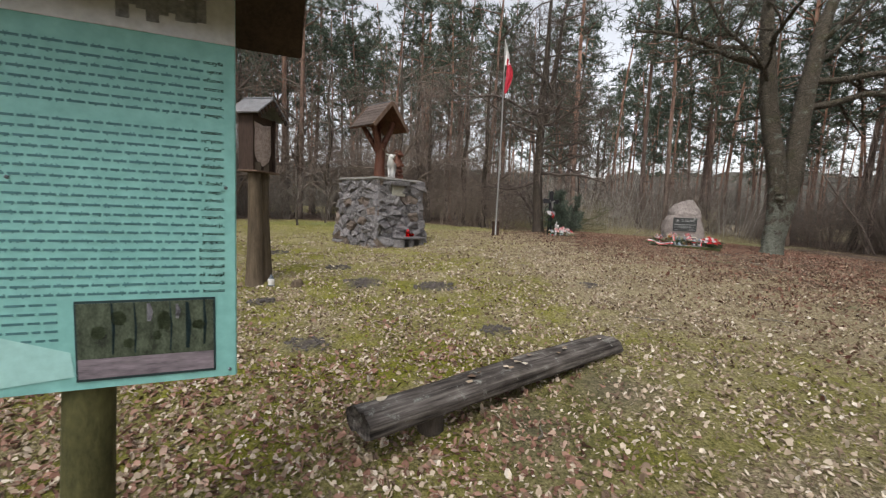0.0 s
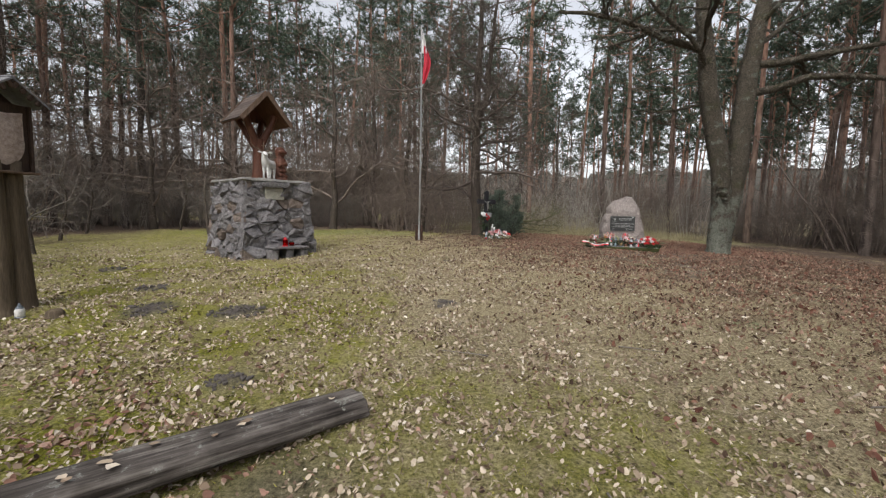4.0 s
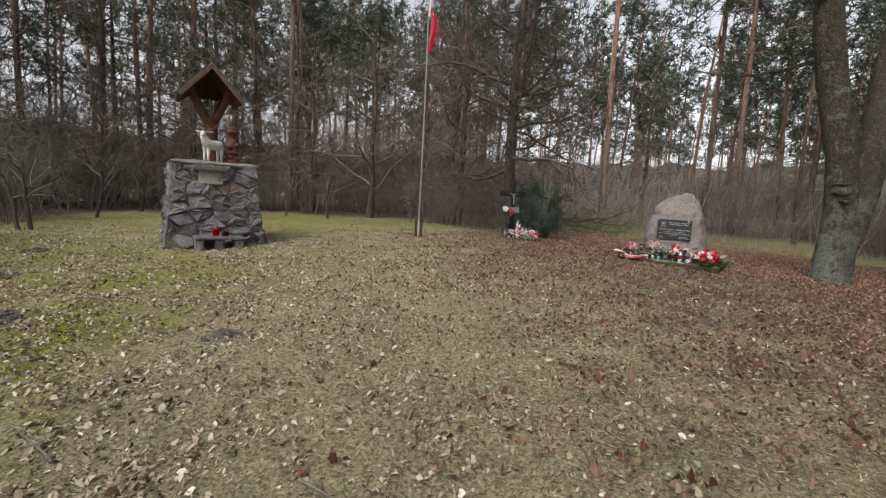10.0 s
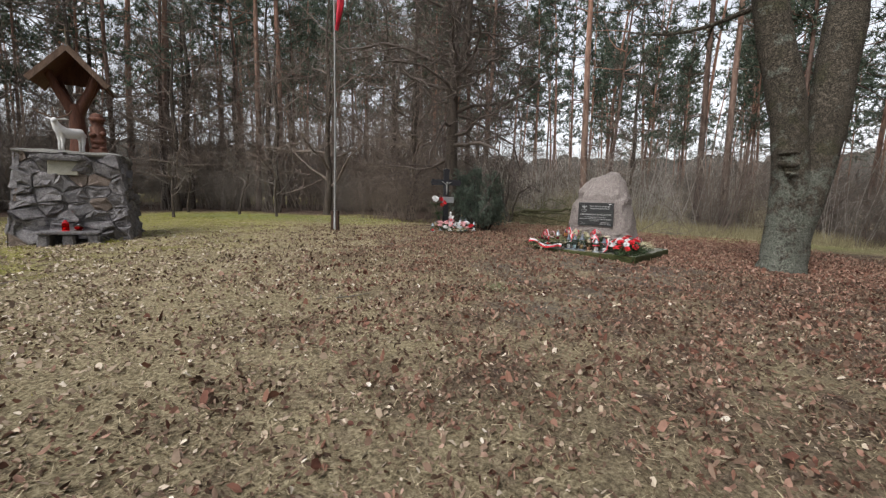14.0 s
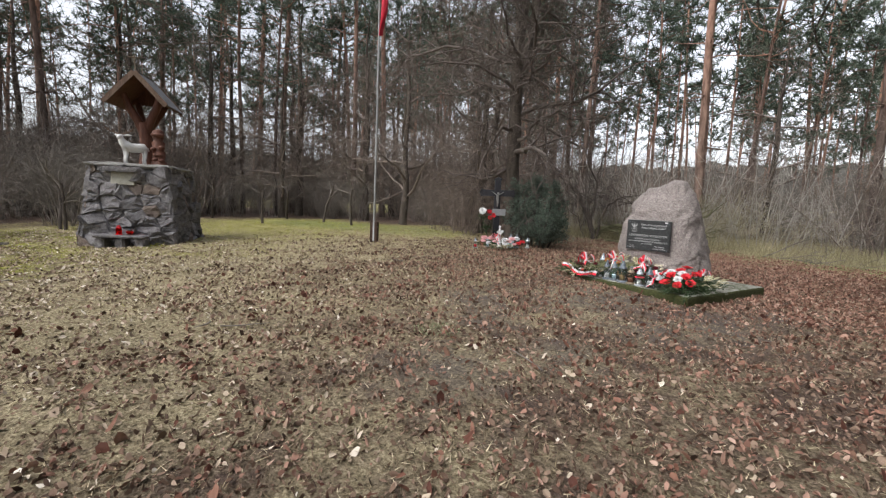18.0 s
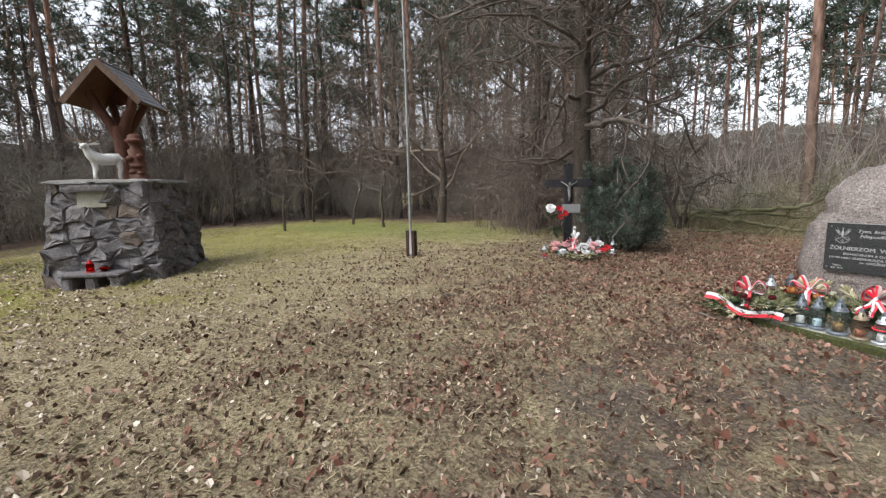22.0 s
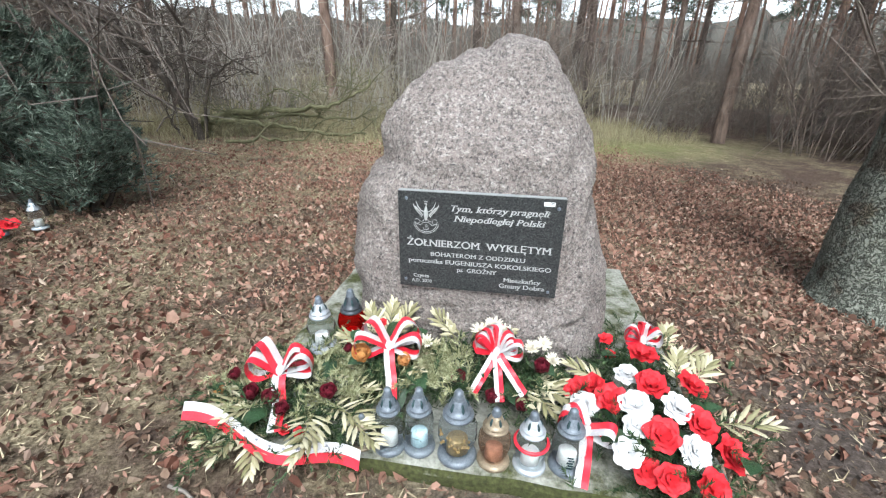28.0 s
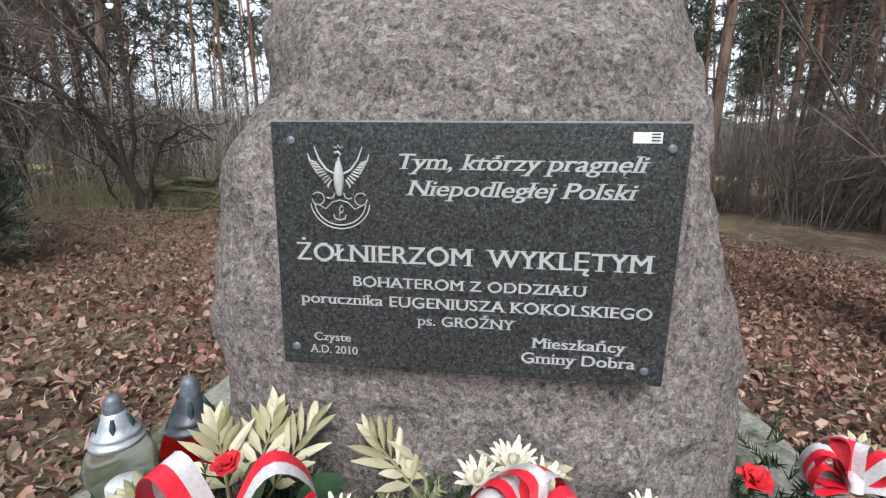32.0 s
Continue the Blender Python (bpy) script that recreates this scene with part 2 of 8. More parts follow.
M["leaf_brown"] = island("brown_leaves", [(0, (0.06, 0.038, 0.027)), (0.4, (0.15, 0.096, 0.068)), (0.8, (0.25, 0.172, 0.125)), (0.97, (0.33, 0.25, 0.188)), (1, (0.46, 0.38, 0.3))], 0.8, 0.2, mottled=0.3)
M["leaf_russet"] = island("russet_leaves", [(0, (0.075, 0.028, 0.02)), (0.45, (0.165, 0.075, 0.051)), (0.85, (0.265, 0.14, 0.098)), (1, (0.36, 0.235, 0.175))], 0.75, 0.2, mottled=0.35)
M["leaf_red"] = island("reddish_leaves", [(0, (0.11, 0.055, 0.04)), (0.4, (0.265, 0.147, 0.108)), (0.85, (0.39, 0.24, 0.182)), (1, (0.49, 0.35, 0.275))], 0.8, 0.15, mottled=0.3)
M["blade"] = island("dry_grass", [(0, (0.085, 0.06, 0.037)), (0.45, (0.27, 0.215, 0.132)), (1, (0.58, 0.5, 0.345))], 0.8)
M["blade_green"] = island("moss_tufts", [(0, (0.085, 0.088, 0.012)), (0.6, (0.24, 0.235, 0.036)), (1, (0.41, 0.385, 0.09))], 0.8)


def speckled(name, stops, scale, rough=0.6, bumpy=0.5, dist=0.004, tone=0.35, spec=0.4):
    """Granite: grains of several tones, with broad stains."""
    m, n, l, b = mat(name, rough, 0.0, spec)
    tc = n.new("ShaderNodeTexCoord")
    v = n.new("ShaderNodeTexVoronoi")
    v.inputs["Scale"].default_value = scale
    l.new(tc.outputs["Object"], v.inputs["Vector"])
    sep = n.new("ShaderNodeSeparateColor")
    l.new(v.outputs["Color"], sep.inputs[0])
    col = ramp(n, l, sep.outputs[0], stops)
    v2 = tex(n, l, scale * 0.45, 4)
    col = mixc(n, l, 0.4, col, ramp(n, l, v2, [(0.35, stops[0][1]), (0.6, stops[-1][1])]))
    col = mixc(n, l, tone, col, ramp(n, l, tex(n, l, 3.5, 6), [(0.35, (0.5, 0.48, 0.45)), (0.62, (1, 1, 1))]), "MULTIPLY")
    l.new(col, b.inputs["Base Color"])
    bump(n, l, b, tex(n, l, scale * 0.5, 6), bumpy, dist)
    return m


def field_granite():
    """Weathered pink granite: crystals at two sizes, pits, rusty and grey stains."""
    m, n, l, b = mat("pink_granite", 0.82, 0.0, 0.35)
    tc = n.new("ShaderNodeTexCoord")

    def grains(scale, stops):
        v = n.new("ShaderNodeTexVoronoi")
        v.inputs["Scale"].default_value = scale
        l.new(tc.outputs["Object"], v.inputs["Vector"])
        sp = n.new("ShaderNodeSeparateColor")
        l.new(v.outputs["Color"], sp.inputs[0])
        return ramp(n, l, sp.outputs[0], stops)

    small = grains(270, [(0, (0.045, 0.043, 0.045)), (0.25, (0.15, 0.132, 0.126)), (0.6, (0.25, 0.214, 0.2)), (1, (0.42, 0.385, 0.36))])
    large = grains(105, [(0, (0.07, 0.066, 0.068)), (0.22, (0.19, 0.168, 0.16)), (0.55, (0.285, 0.235, 0.217)), (0.85, (0.36, 0.322, 0.3)), (1, (0.52, 0.49, 0.46))])
    col = mixc(n, l, 0.5, small, large)
    pits = tex(n, l, 55, 8, rough=0.75)
    col = mixc(n, l, 0.9, col, ramp(n, l, pits, [(0.36, (0.36, 0.35, 0.35)), (0.48, (1, 1, 1)), (0.66, (1.3, 1.28, 1.26))]), "MULTIPLY")
    col = mixc(n, l, 0.5, col, ramp(n, l, tex(n, l, 3.2, 7, rough=0.7), [(0.35, (0.58, 0.57, 0.55)), (0.62, (1, 1, 1))]), "MULTIPLY")
    l.new(col, b.inputs["Base Color"])
    bump(n, l, b, pits, 1.0, 0.012)
    return m


def concrete():
    """Old concrete with green moss in patches."""
    m, n, l, b = mat("mossy_concrete", 0.92)
    fine = tex(n, l, 60, 6)
    col = ramp(n, l, fine, [(0.3, (0.17, 0.17, 0.145)), (0.7, (0.34, 0.34, 0.3))])
    sep = n.new("ShaderNodeSeparateXYZ")
    g = n.new("ShaderNodeNewGeometry")
    l.new(g.outputs["Normal"], sep.inputs[0])
    up = n.new("ShaderNodeMapRange")
    up.inputs["From Min"].default_value, up.inputs["From Max"].default_value = 0.6, 0.2
    up.inputs["To Max"].default_value = 0.3
    l.new(sep.outputs[2], up.inputs[0])
    s = n.new("ShaderNodeMath")
    s.operation = "ADD"
    l.new(tex(n, l, 4.5, 6, rough=0.7), s.inputs[0])
    l.new(up.outputs[0], s.inputs[1])
    k = ramp(n, l, s.outputs[0], [(0.46, (0, 0, 0)), (0.62, (1, 1, 1))])
    col = mixc(n, l, k, col, ramp(n, l, fine, [(0.3, (0.022, 0.026, 0.009)), (0.7, (0.075, 0.08, 0.027))]))
    l.new(col, b.inputs["Base Color"])
    bump(n, l, b, fine, 0.6, 0.006)
    return m


def log_wood():
    """Weathered split log: dark grain, grey streaks and pale lichen crusts."""
    m, n, l, b = mat("weathered_log", 0.92)
    grain = tex(n, l, 26, 6, stretch=(0.06, 1, 1))
    col = ramp(n, l, grain, [(0.35, (0.03, 0.025, 0.022)), (0.52, (0.125, 0.11, 0.1)), (0.7, (0.28, 0.257, 0.235))])
    wet = ramp(n, l, tex(n, l, 2.2, 5), [(0.38, (0.4, 0.38, 0.36)), (0.62, (1, 1, 1))])
    col = mixc(n, l, 1.0, col, wet, "MULTIPLY")
    col = mixc(n, l, ramp(n, l, tex(n, l, 9, 9, rough=0.75), [(0.57, (0, 0, 0)), (0.64, (0.8, 0.8, 0.8))]), col, ramp(n, l, tex(n, l, 80, 4), [(0.3, (0.16, 0.17, 0.15)), (0.7, (0.36, 0.37, 0.34))]))
    l.new(col, b.inputs["Base Color"])
    bump(n, l, b, grain, 1.0, 0.02)
    return m


M["granite"] = field_granite()
M["black_granite"] = speckled("black_granite", [(0, (0.004, 0.004, 0.005)), (0.75, (0.011, 0.012, 0.013)), (1, (0.1, 0.105, 0.105))], 330, 0.3, 0.05, 0.001, 0.1, 0.3)
M["granite_edge"] = simple("sawn_edge", (0.2, 0.21, 0.21), (0.33, 0.34, 0.34), 60, bumpy=0.1)
M["concrete"] = concrete()
M["stone"] = simple("field_stone", (0.09, 0.086, 0.092), (0.33, 0.315, 0.322), 13, vary=0.3, bumpy=1.0, dist=0.03, fine=4.0)
M["stone_warm"] = simple("brown_field_stone", (0.09, 0.07, 0.06), (0.27, 0.22, 0.19), 9, vary=0.4, bumpy=0.7, dist=0.012)
M["mortar"] = simple("dark_mortar", (0.11, 0.106, 0.104), (0.27, 0.262, 0.255), 25, dist=0.01)
M["cap_stone"] = simple("cap_stone", (0.1, 0.098, 0.092), (0.28, 0.272, 0.25), 9)
M["cream"] = simple("cream_stone", (0.27, 0.262, 0.22), (0.42, 0.405, 0.345), 14, bumpy=0.2, dist=0.004)
M["letters"] = simple("cut_letters", (0.36, 0.37, 0.37), (0.52, 0.53, 0.52), 200, bumpy=0.0)
M["red_wood"] = simple("red_brown_wood", (0.05, 0.019, 0.012), (0.155, 0.062, 0.038), 14, rough=0.6, stretch=(1, 1, 0.15))
M["dark_wood"] = simple("dark_wood", (0.02, 0.013, 0.01), (0.075, 0.045, 0.033), 10, rough=0.7, stretch=(1, 1, 0.15))
M["black_wood"] = simple("black_painted_wood", (0.010, 0.010, 0.013), (0.04, 0.04, 0.046), 10, rough=0.5, stretch=(1, 1, 0.2), bumpy=0.2)
M["grey_wood"] = log_wood()
M["post_wood"] = simple("weathered_post", (0.05, 0.037, 0.026), (0.17, 0.13, 0.088), 22, rough=0.85, stretch=(1, 1, 0.07), dist=0.015, bumpy=0.8)
M["mossy_post"] = simple("mossy_post", (0.035, 0.036, 0.013), (0.13, 0.125, 0.05), 9, stretch=(1, 1, 0.4), bumpy=0.6)
M["gable_wood"] = simple("gable_board", (0.075, 0.047, 0.034), (0.2, 0.135, 0.1), 12, stretch=(1, 1, 0.3))
M["shingle"] = simple("brown_shingle", (0.06, 0.045, 0.04), (0.17, 0.135, 0.118), 12, vary=0.35, dist=0.008)
M["roof_grey"] = simple("grey_roof", (0.12, 0.122, 0.13), (0.25, 0.252, 0.265), 10)
M["white_paint"] = simple("white_paint", (0.66, 0.66, 0.66), (0.82, 0.82, 0.81), 10, rough=0.5, bumpy=0.2)
M["gold"] = simple("dull_gold", (0.2, 0.13, 0.05), (0.45, 0.32, 0.14), 40, rough=0.4, metal=0.6)
M["steel"] = simple("galvanised_pole", (0.22, 0.22, 0.22), (0.36, 0.36, 0.35), 20, rough=0.5, metal=0.4, bumpy=0.1)
M["rust"] = simple("dark_rusty_steel", (0.025, 0.014, 0.01), (0.085, 0.05, 0.036), 18, rough=0.8)
M["flag_white"] = simple("white_cloth", (0.62, 0.61, 0.62), (0.8, 0.8, 0.8), 6, rough=0.9, bumpy=0.1)
M["flag_red"] = simple("red_cloth", (0.4, 0.025, 0.045), (0.58, 0.055, 0.085), 6, rough=0.9, bumpy=0.1)
M["crest"] = simple("painted_crest", (0.2, 0.13, 0.105), (0.72, 0.61, 0.56), 24, rough=0.6, bumpy=0.6, dist=0.02)
M["teal"] = simple("teal_print", (0.2, 0.47, 0.45), (0.25, 0.54, 0.51), 3, rough=0.45, bumpy=0.03)
M["teal_pale"] = simple("pale_teal_print", (0.34, 0.62, 0.6), (0.4, 0.67, 0.65), 3, rough=0.45, bumpy=0.03)
M["paper"] = simple("white_print", (0.6, 0.6, 0.66), (0.72, 0.72, 0.77), 5, rough=0.5, bumpy=0.03)
M["ink"] = simple("faded_ink", (0.05, 0.15, 0.17), (0.095, 0.23, 0.245), 60, rough=0.6, bumpy=0.0)
M["ink_dark"] = simple("dark_ink", (0.012, 0.03, 0.035), (0.03, 0.06, 0.065), 40, rough=0.6, bumpy=0.0)
M["smudge"] = simple("grey_smudge", (0.12, 0.12, 0.14), (0.4, 0.4, 0.45), 14, rough=0.6, bumpy=0.0)
M["photo_trees"] = simple("printed_trees", (0.002, 0.003, 0.003), (0.12, 0.15, 0.105), 30, rough=0.4, bumpy=0.0, stretch=(1, 1, 0.5))
M["photo_road"] = simple("printed_road", (0.05, 0.042, 0.052), (0.34, 0.29, 0.33), 16, rough=0.4, bumpy=0.0, stretch=(0.2, 1, 1))
M["photo_green"] = simple("printed_leaves", (0.006, 0.012, 0.006), (0.1, 0.13, 0.075), 34, rough=0.4, bumpy=0.0)
M["lid_dark"] = simple("dark_plastic_lid", (0.03, 0.034, 0.04), (0.085, 0.095, 0.11), 30, rough=0.3, bumpy=0.05, metal=0.2)
M["lid_grey"] = simple("grey_plastic_lid", (0.085, 0.1, 0.12), (0.21, 0.24, 0.275), 30, rough=0.35, bumpy=0.05, metal=0.2)
M["lid_silver"] = simple("silver_plastic_lid", (0.42, 0.46, 0.5), (0.6, 0.64, 0.68), 30, rough=0.25, bumpy=0.05, metal=0.4)
M["lid_gold"] = simple("tarnished_gold_lid", (0.2, 0.15, 0.1), (0.38, 0.31, 0.22), 30, rough=0.4, bumpy=0.1, metal=0.4)
M["glass"] = clear_glass("clear_glass", (0.9, 0.94, 0.95), 0.03)
M["glass_amber"] = clear_glass("amber_glass", (0.8, 0.6, 0.48))
M["glass_red"] = clear_glass("red_glass", (0.75, 0.015, 0.012), 0.15)
M["wax"] = simple("white_wax", (0.62, 0.62, 0.6), (0.78, 0.78, 0.76), 20, rough=0.5, bumpy=0.1)
M["wax_brown"] = simple("reddish_wax", (0.26, 0.14, 0.1), (0.42, 0.26, 0.2), 20, rough=0.5, bumpy=0.1)
M["palm"] = island("dried_palm", [(0, (0.2, 0.19, 0.095)), (0.45, (0.35, 0.32, 0.2)), (1, (0.55, 0.51, 0.37))], 0.7)
M["fir"] = island("fir_needles", [(0, (0.015, 0.035, 0.015)), (0.6, (0.04, 0.07, 0.03)), (1, (0.1, 0.13, 0.06))], 0.6)
M["green_leaf"] = simple("dark_green_leaf", (0.018, 0.045, 0.02), (0.05, 0.1, 0.045), 18, rough=0.35, spec=0.5)
M["moss_plant"] = island("dry_filler", [(0, (0.15, 0.16, 0.07)), (1, (0.4, 0.4, 0.25))], 0.8)
M["petal_red"] = simple("red_petals", (0.45, 0.012, 0.02), (0.65, 0.026, 0.038), 40, rough=0.6, bumpy=0.1)
M["petal_white"] = simple("white_petals", (0.58, 0.58, 0.59), (0.7, 0.7, 0.7), 40, rough=0.6, bumpy=0.1)
M["petal_wine"] = simple("wine_red_petals", (0.06, 0.005, 0.012), (0.2, 0.014, 0.03), 40, rough=0.6, bumpy=0.3)
M["petal_orange"] = simple("orange_petals", (0.5, 0.2, 0.05), (0.72, 0.38, 0.14), 40, rough=0.6, bumpy=0.3)
M["petal_cream"] = simple("cream_petals", (0.68, 0.63, 0.5), (0.84, 0.8, 0.7), 40, rough=0.6, bumpy=0.3)
M["petal_pink"] = simple("pink_petals", (0.7, 0.34, 0.36), (0.85, 0.55, 0.55), 40, rough=0.6, bumpy=0.3)
M["ribbon_white"] = simple("white_satin", (0.5, 0.49, 0.5), (0.64, 0.63, 0.64), 25, rough=0.35, spec=0.5, bumpy=0.15)
M["ribbon_red"] = simple("red_satin", (0.6, 0.012, 0.03), (0.8, 0.03, 0.055), 25, rough=0.35, spec=0.5, bumpy=0.15)
M["blue_glaze"] = simple("pale_blue_glass", (0.4, 0.6, 0.68), (0.6, 0.75, 0.8), 20, rough=0.2, spec=0.5, bumpy=0.05)
M["clod"] = simple("dark_soil", (0.05, 0.044, 0.042), (0.18, 0.16, 0.148), 30, dist=0.01, bumpy=0.8)
M["tuft"] = island("pale_green_leaves", [(0, (0.1, 0.11, 0.055)), (1, (0.28, 0.28, 0.17))], 0.8)

# ---- helpers for meshes ----
class Geo:
    """Collects points and faces of one mesh."""

    def __init__(self):
        self.v, self.f, self.n, self.twig = [], [], 0, None

    def add(self, v, f):
        v, f = np.asarray(v, float).reshape(-1, 3), np.asarray(f, int)
        self.v.append(v)
        self.f.append(f + self.n)
        self.n += len(v)

    def mesh(self, name, material, smooth=True):
        me = bpy.data.meshes.new(name)
        v = np.concatenate(self.v)
        me.vertices.add(len(v))
        me.vertices.foreach_set("co", v.ravel())
        loops = np.concatenate([f.ravel() for f in self.f])
        sizes = np.concatenate([np.full(len(f), f.shape[1]) for f in self.f])
        me.loops.add(len(loops))
        me.loops.foreach_set("vertex_index", loops)
        me.polygons.add(len(sizes))
        me.polygons.foreach_set("loop_start", np.r_[0, np.cumsum(sizes)[:-1]])
        me.polygons.foreach_set("use_smooth", np.full(len(sizes), smooth))
        me.materials.append(material)
        me.update(calc_edges=True)
        me.validate()
        return me

    def tube(self, pts, rad, sides=5, cap=False):
        """A round stick through the points."""
        p = np.asarray(pts, float)
        k = len(p)
        r = np.broadcast_to(np.asarray(rad, float), (k,))
        d = np.gradient(p, axis=0)
        d /= np.linalg.norm(d, axis=1, keepdims=True) + 1e-9
        ref = np.array([0, 0, 1.0]) if abs(d[:, 2]).mean() < 0.8 else np.array([1.0, 0, 0])
        a = np.cross(d, ref)
        a /= np.linalg.norm(a, axis=1, keepdims=True) + 1e-9
        b = np.cross(d, a)
        th = np.arange(sides) * 2 * math.pi / sides
        ring = p[:, None] + r[:, None, None] * (a[:, None] * np.cos(th)[:, None] + b[:, None] * np.sin(th)[:, None])
        i, j = np.meshgrid(np.arange(k - 1), np.arange(sides), indexing="ij")
        j2 = (j + 1) % sides
        f = np.stack([i * sides + j, i * sides + j2, (i + 1) * sides + j2, (i + 1) * sides + j], -1).reshape(-1, 4)
        self.add(ring.reshape(-1, 3), f)
        if cap:
            base = self.n - k * sides
            for ring0, c in ((0, p[0]), (k - 1, p[-1])):
                self.v.append(c[None])
                idx = base + ring0 * sides + np.arange(sides)
                self.f.append(np.stack([np.full(sides, self.n), idx, np.roll(idx, -1)], -1))
                self.n += 1

    def box(self, c, s, m=None, bevel=0.0):
        """A box of size s round c, its long edges chamfered, turned by m."""
        x, y, z = (v / 2 for v in s)
        k = bevel
        if k:
            ring = np.array([(-x + k, -y), (x - k, -y), (x, -y + k), (x, y - k), (x - k, y), (-x + k, y), (-x, y - k), (-x, -y + k)])
            lv = [(-z, 1 - k / max(x, y)), (-z + k, 1), (z - k, 1), (z, 1 - k / max(x, y))]
        else:
            ring = np.array([(-x, -y), (x, -y), (x, y), (-x, y)])
            lv = [(-z, 1), (z, 1)]
        q = len(ring)
        v = np.concatenate([np.c_[ring * w, np.full(q, h)] for h, w in lv])
        if m is not None:
            v = v @ np.array(m.to_3x3()).T
        v = v + np.asarray(c)
        f = [[i * q + j, i * q + (j + 1) % q, (i + 1) * q + (j + 1) % q, (i + 1) * q + j] for i in range(len(lv) - 1) for j in range(q)]
        n0 = self.n
        self.add(v, f)
        self.f.append(n0 + np.array([list(range(q))[::-1]]))
        self.f.append(n0 + np.array([[(len(lv) - 1) * q + j for j in range(q)]]))

    def lathe(self, profile, sides=20, centre=(0, 0, 0)):
        """Turned shape from (radius, height) pairs."""
        pr = np.asarray(profile, float)
        th = np.arange(sides) * 2 * math.pi / sides
        v = np.stack([pr[:, 0, None] * np.cos(th), pr[:, 0, None] * np.sin(th), np.repeat(pr[:, 1, None], sides, 1)], -1)
        k = len(pr)
        i, j = np.meshgrid(np.arange(k - 1), np.arange(sides), indexing="ij")
        j2 = (j + 1) % sides
        f = np.stack([i * sides + j, i * sides + j2, (i + 1) * sides + j2, (i + 1) * sides + j], -1).reshape(-1, 4)
        self.add(v.reshape(-1, 3) + np.asarray(centre), f)


def part(name, geo, material, parent, label="", smooth=True):
    """One mesh object under a thing or a part."""
    ob = new(name, geo if isinstance(geo, bpy.types.Mesh) else geo.mesh(name, material, smooth))
    ob.parent = parent
    if label:
        ob["label"] = label
    return ob


def thing(name, label, category, m=None, group="", geo=None, material=None, kind="", smooth=True):
    """A top-level thing: an Empty for its parts, or one mesh."""
    ob = new(name, geo.mesh(name, material, smooth) if geo else None)
    if m is not None:
        ob.matrix_world = m
    return tagged(ob, label, category, group, kind)




# ---- ground ----
def lay(x, y):
    """Height of the ground: a broad low rise towards the stones."""
    x, y = np.asarray(x, float), np.asarray(y, float)
    u, v = np.tanh((np.asarray(x, float) - 3) / 10), np.tanh((np.asarray(y, float) - 4) / 8)
    rise = 0.045 * np.exp(-((x - 7.6) ** 2 + (y - 12.6) ** 2) / 2.2)
    return 0.169 - 0.004 * u + 0.667 * v - 0.16 * u * v - 0.305 * u * u - 0.195 * v * v + rise


def wob(x, y, s, seed):
    """Smooth noise over the plan."""
    r = np.random.default_rng(seed)
    out = np.zeros_like(np.asarray(x, float))
    for _ in range(10):
        a, ph, k = r.uniform(0, 6.28), r.uniform(0, 6.28), r.uniform(0.6, 1.8) / s
        out = out + np.sin((np.cos(a) * x + np.sin(a) * y) * k * 6.28 + ph)
    return out / 4


MOLEHILLS = ((-1.3, 2.6, 0.2), (-0.1, 4.9, 0.28), (-1.25, 5.0, 0.3), (0.68, 3.15, 0.16), (-2.35, 3.9, 0.16), (2.4, 5.3, 0.17), (-1.9, 6.0, 0.2), (-3.6, 7.4, 0.18))
BARE = ((7.3, 8.3, 0.55), (6.9, 9.6, 0.45), (8.9, 11.0, 0.6), (9.4, 12.0, 0.5), (0.8, 1.3, 0.55), (1.5, 2.0, 0.45), (7.7, 11.6, 0.8), (8.7, 11.1, 0.7), (7.5, 11.0, 0.7), (7.9, 9.2, 0.4), (8.4, 10.4, 0.6), (6.4, 10.2, 0.5))


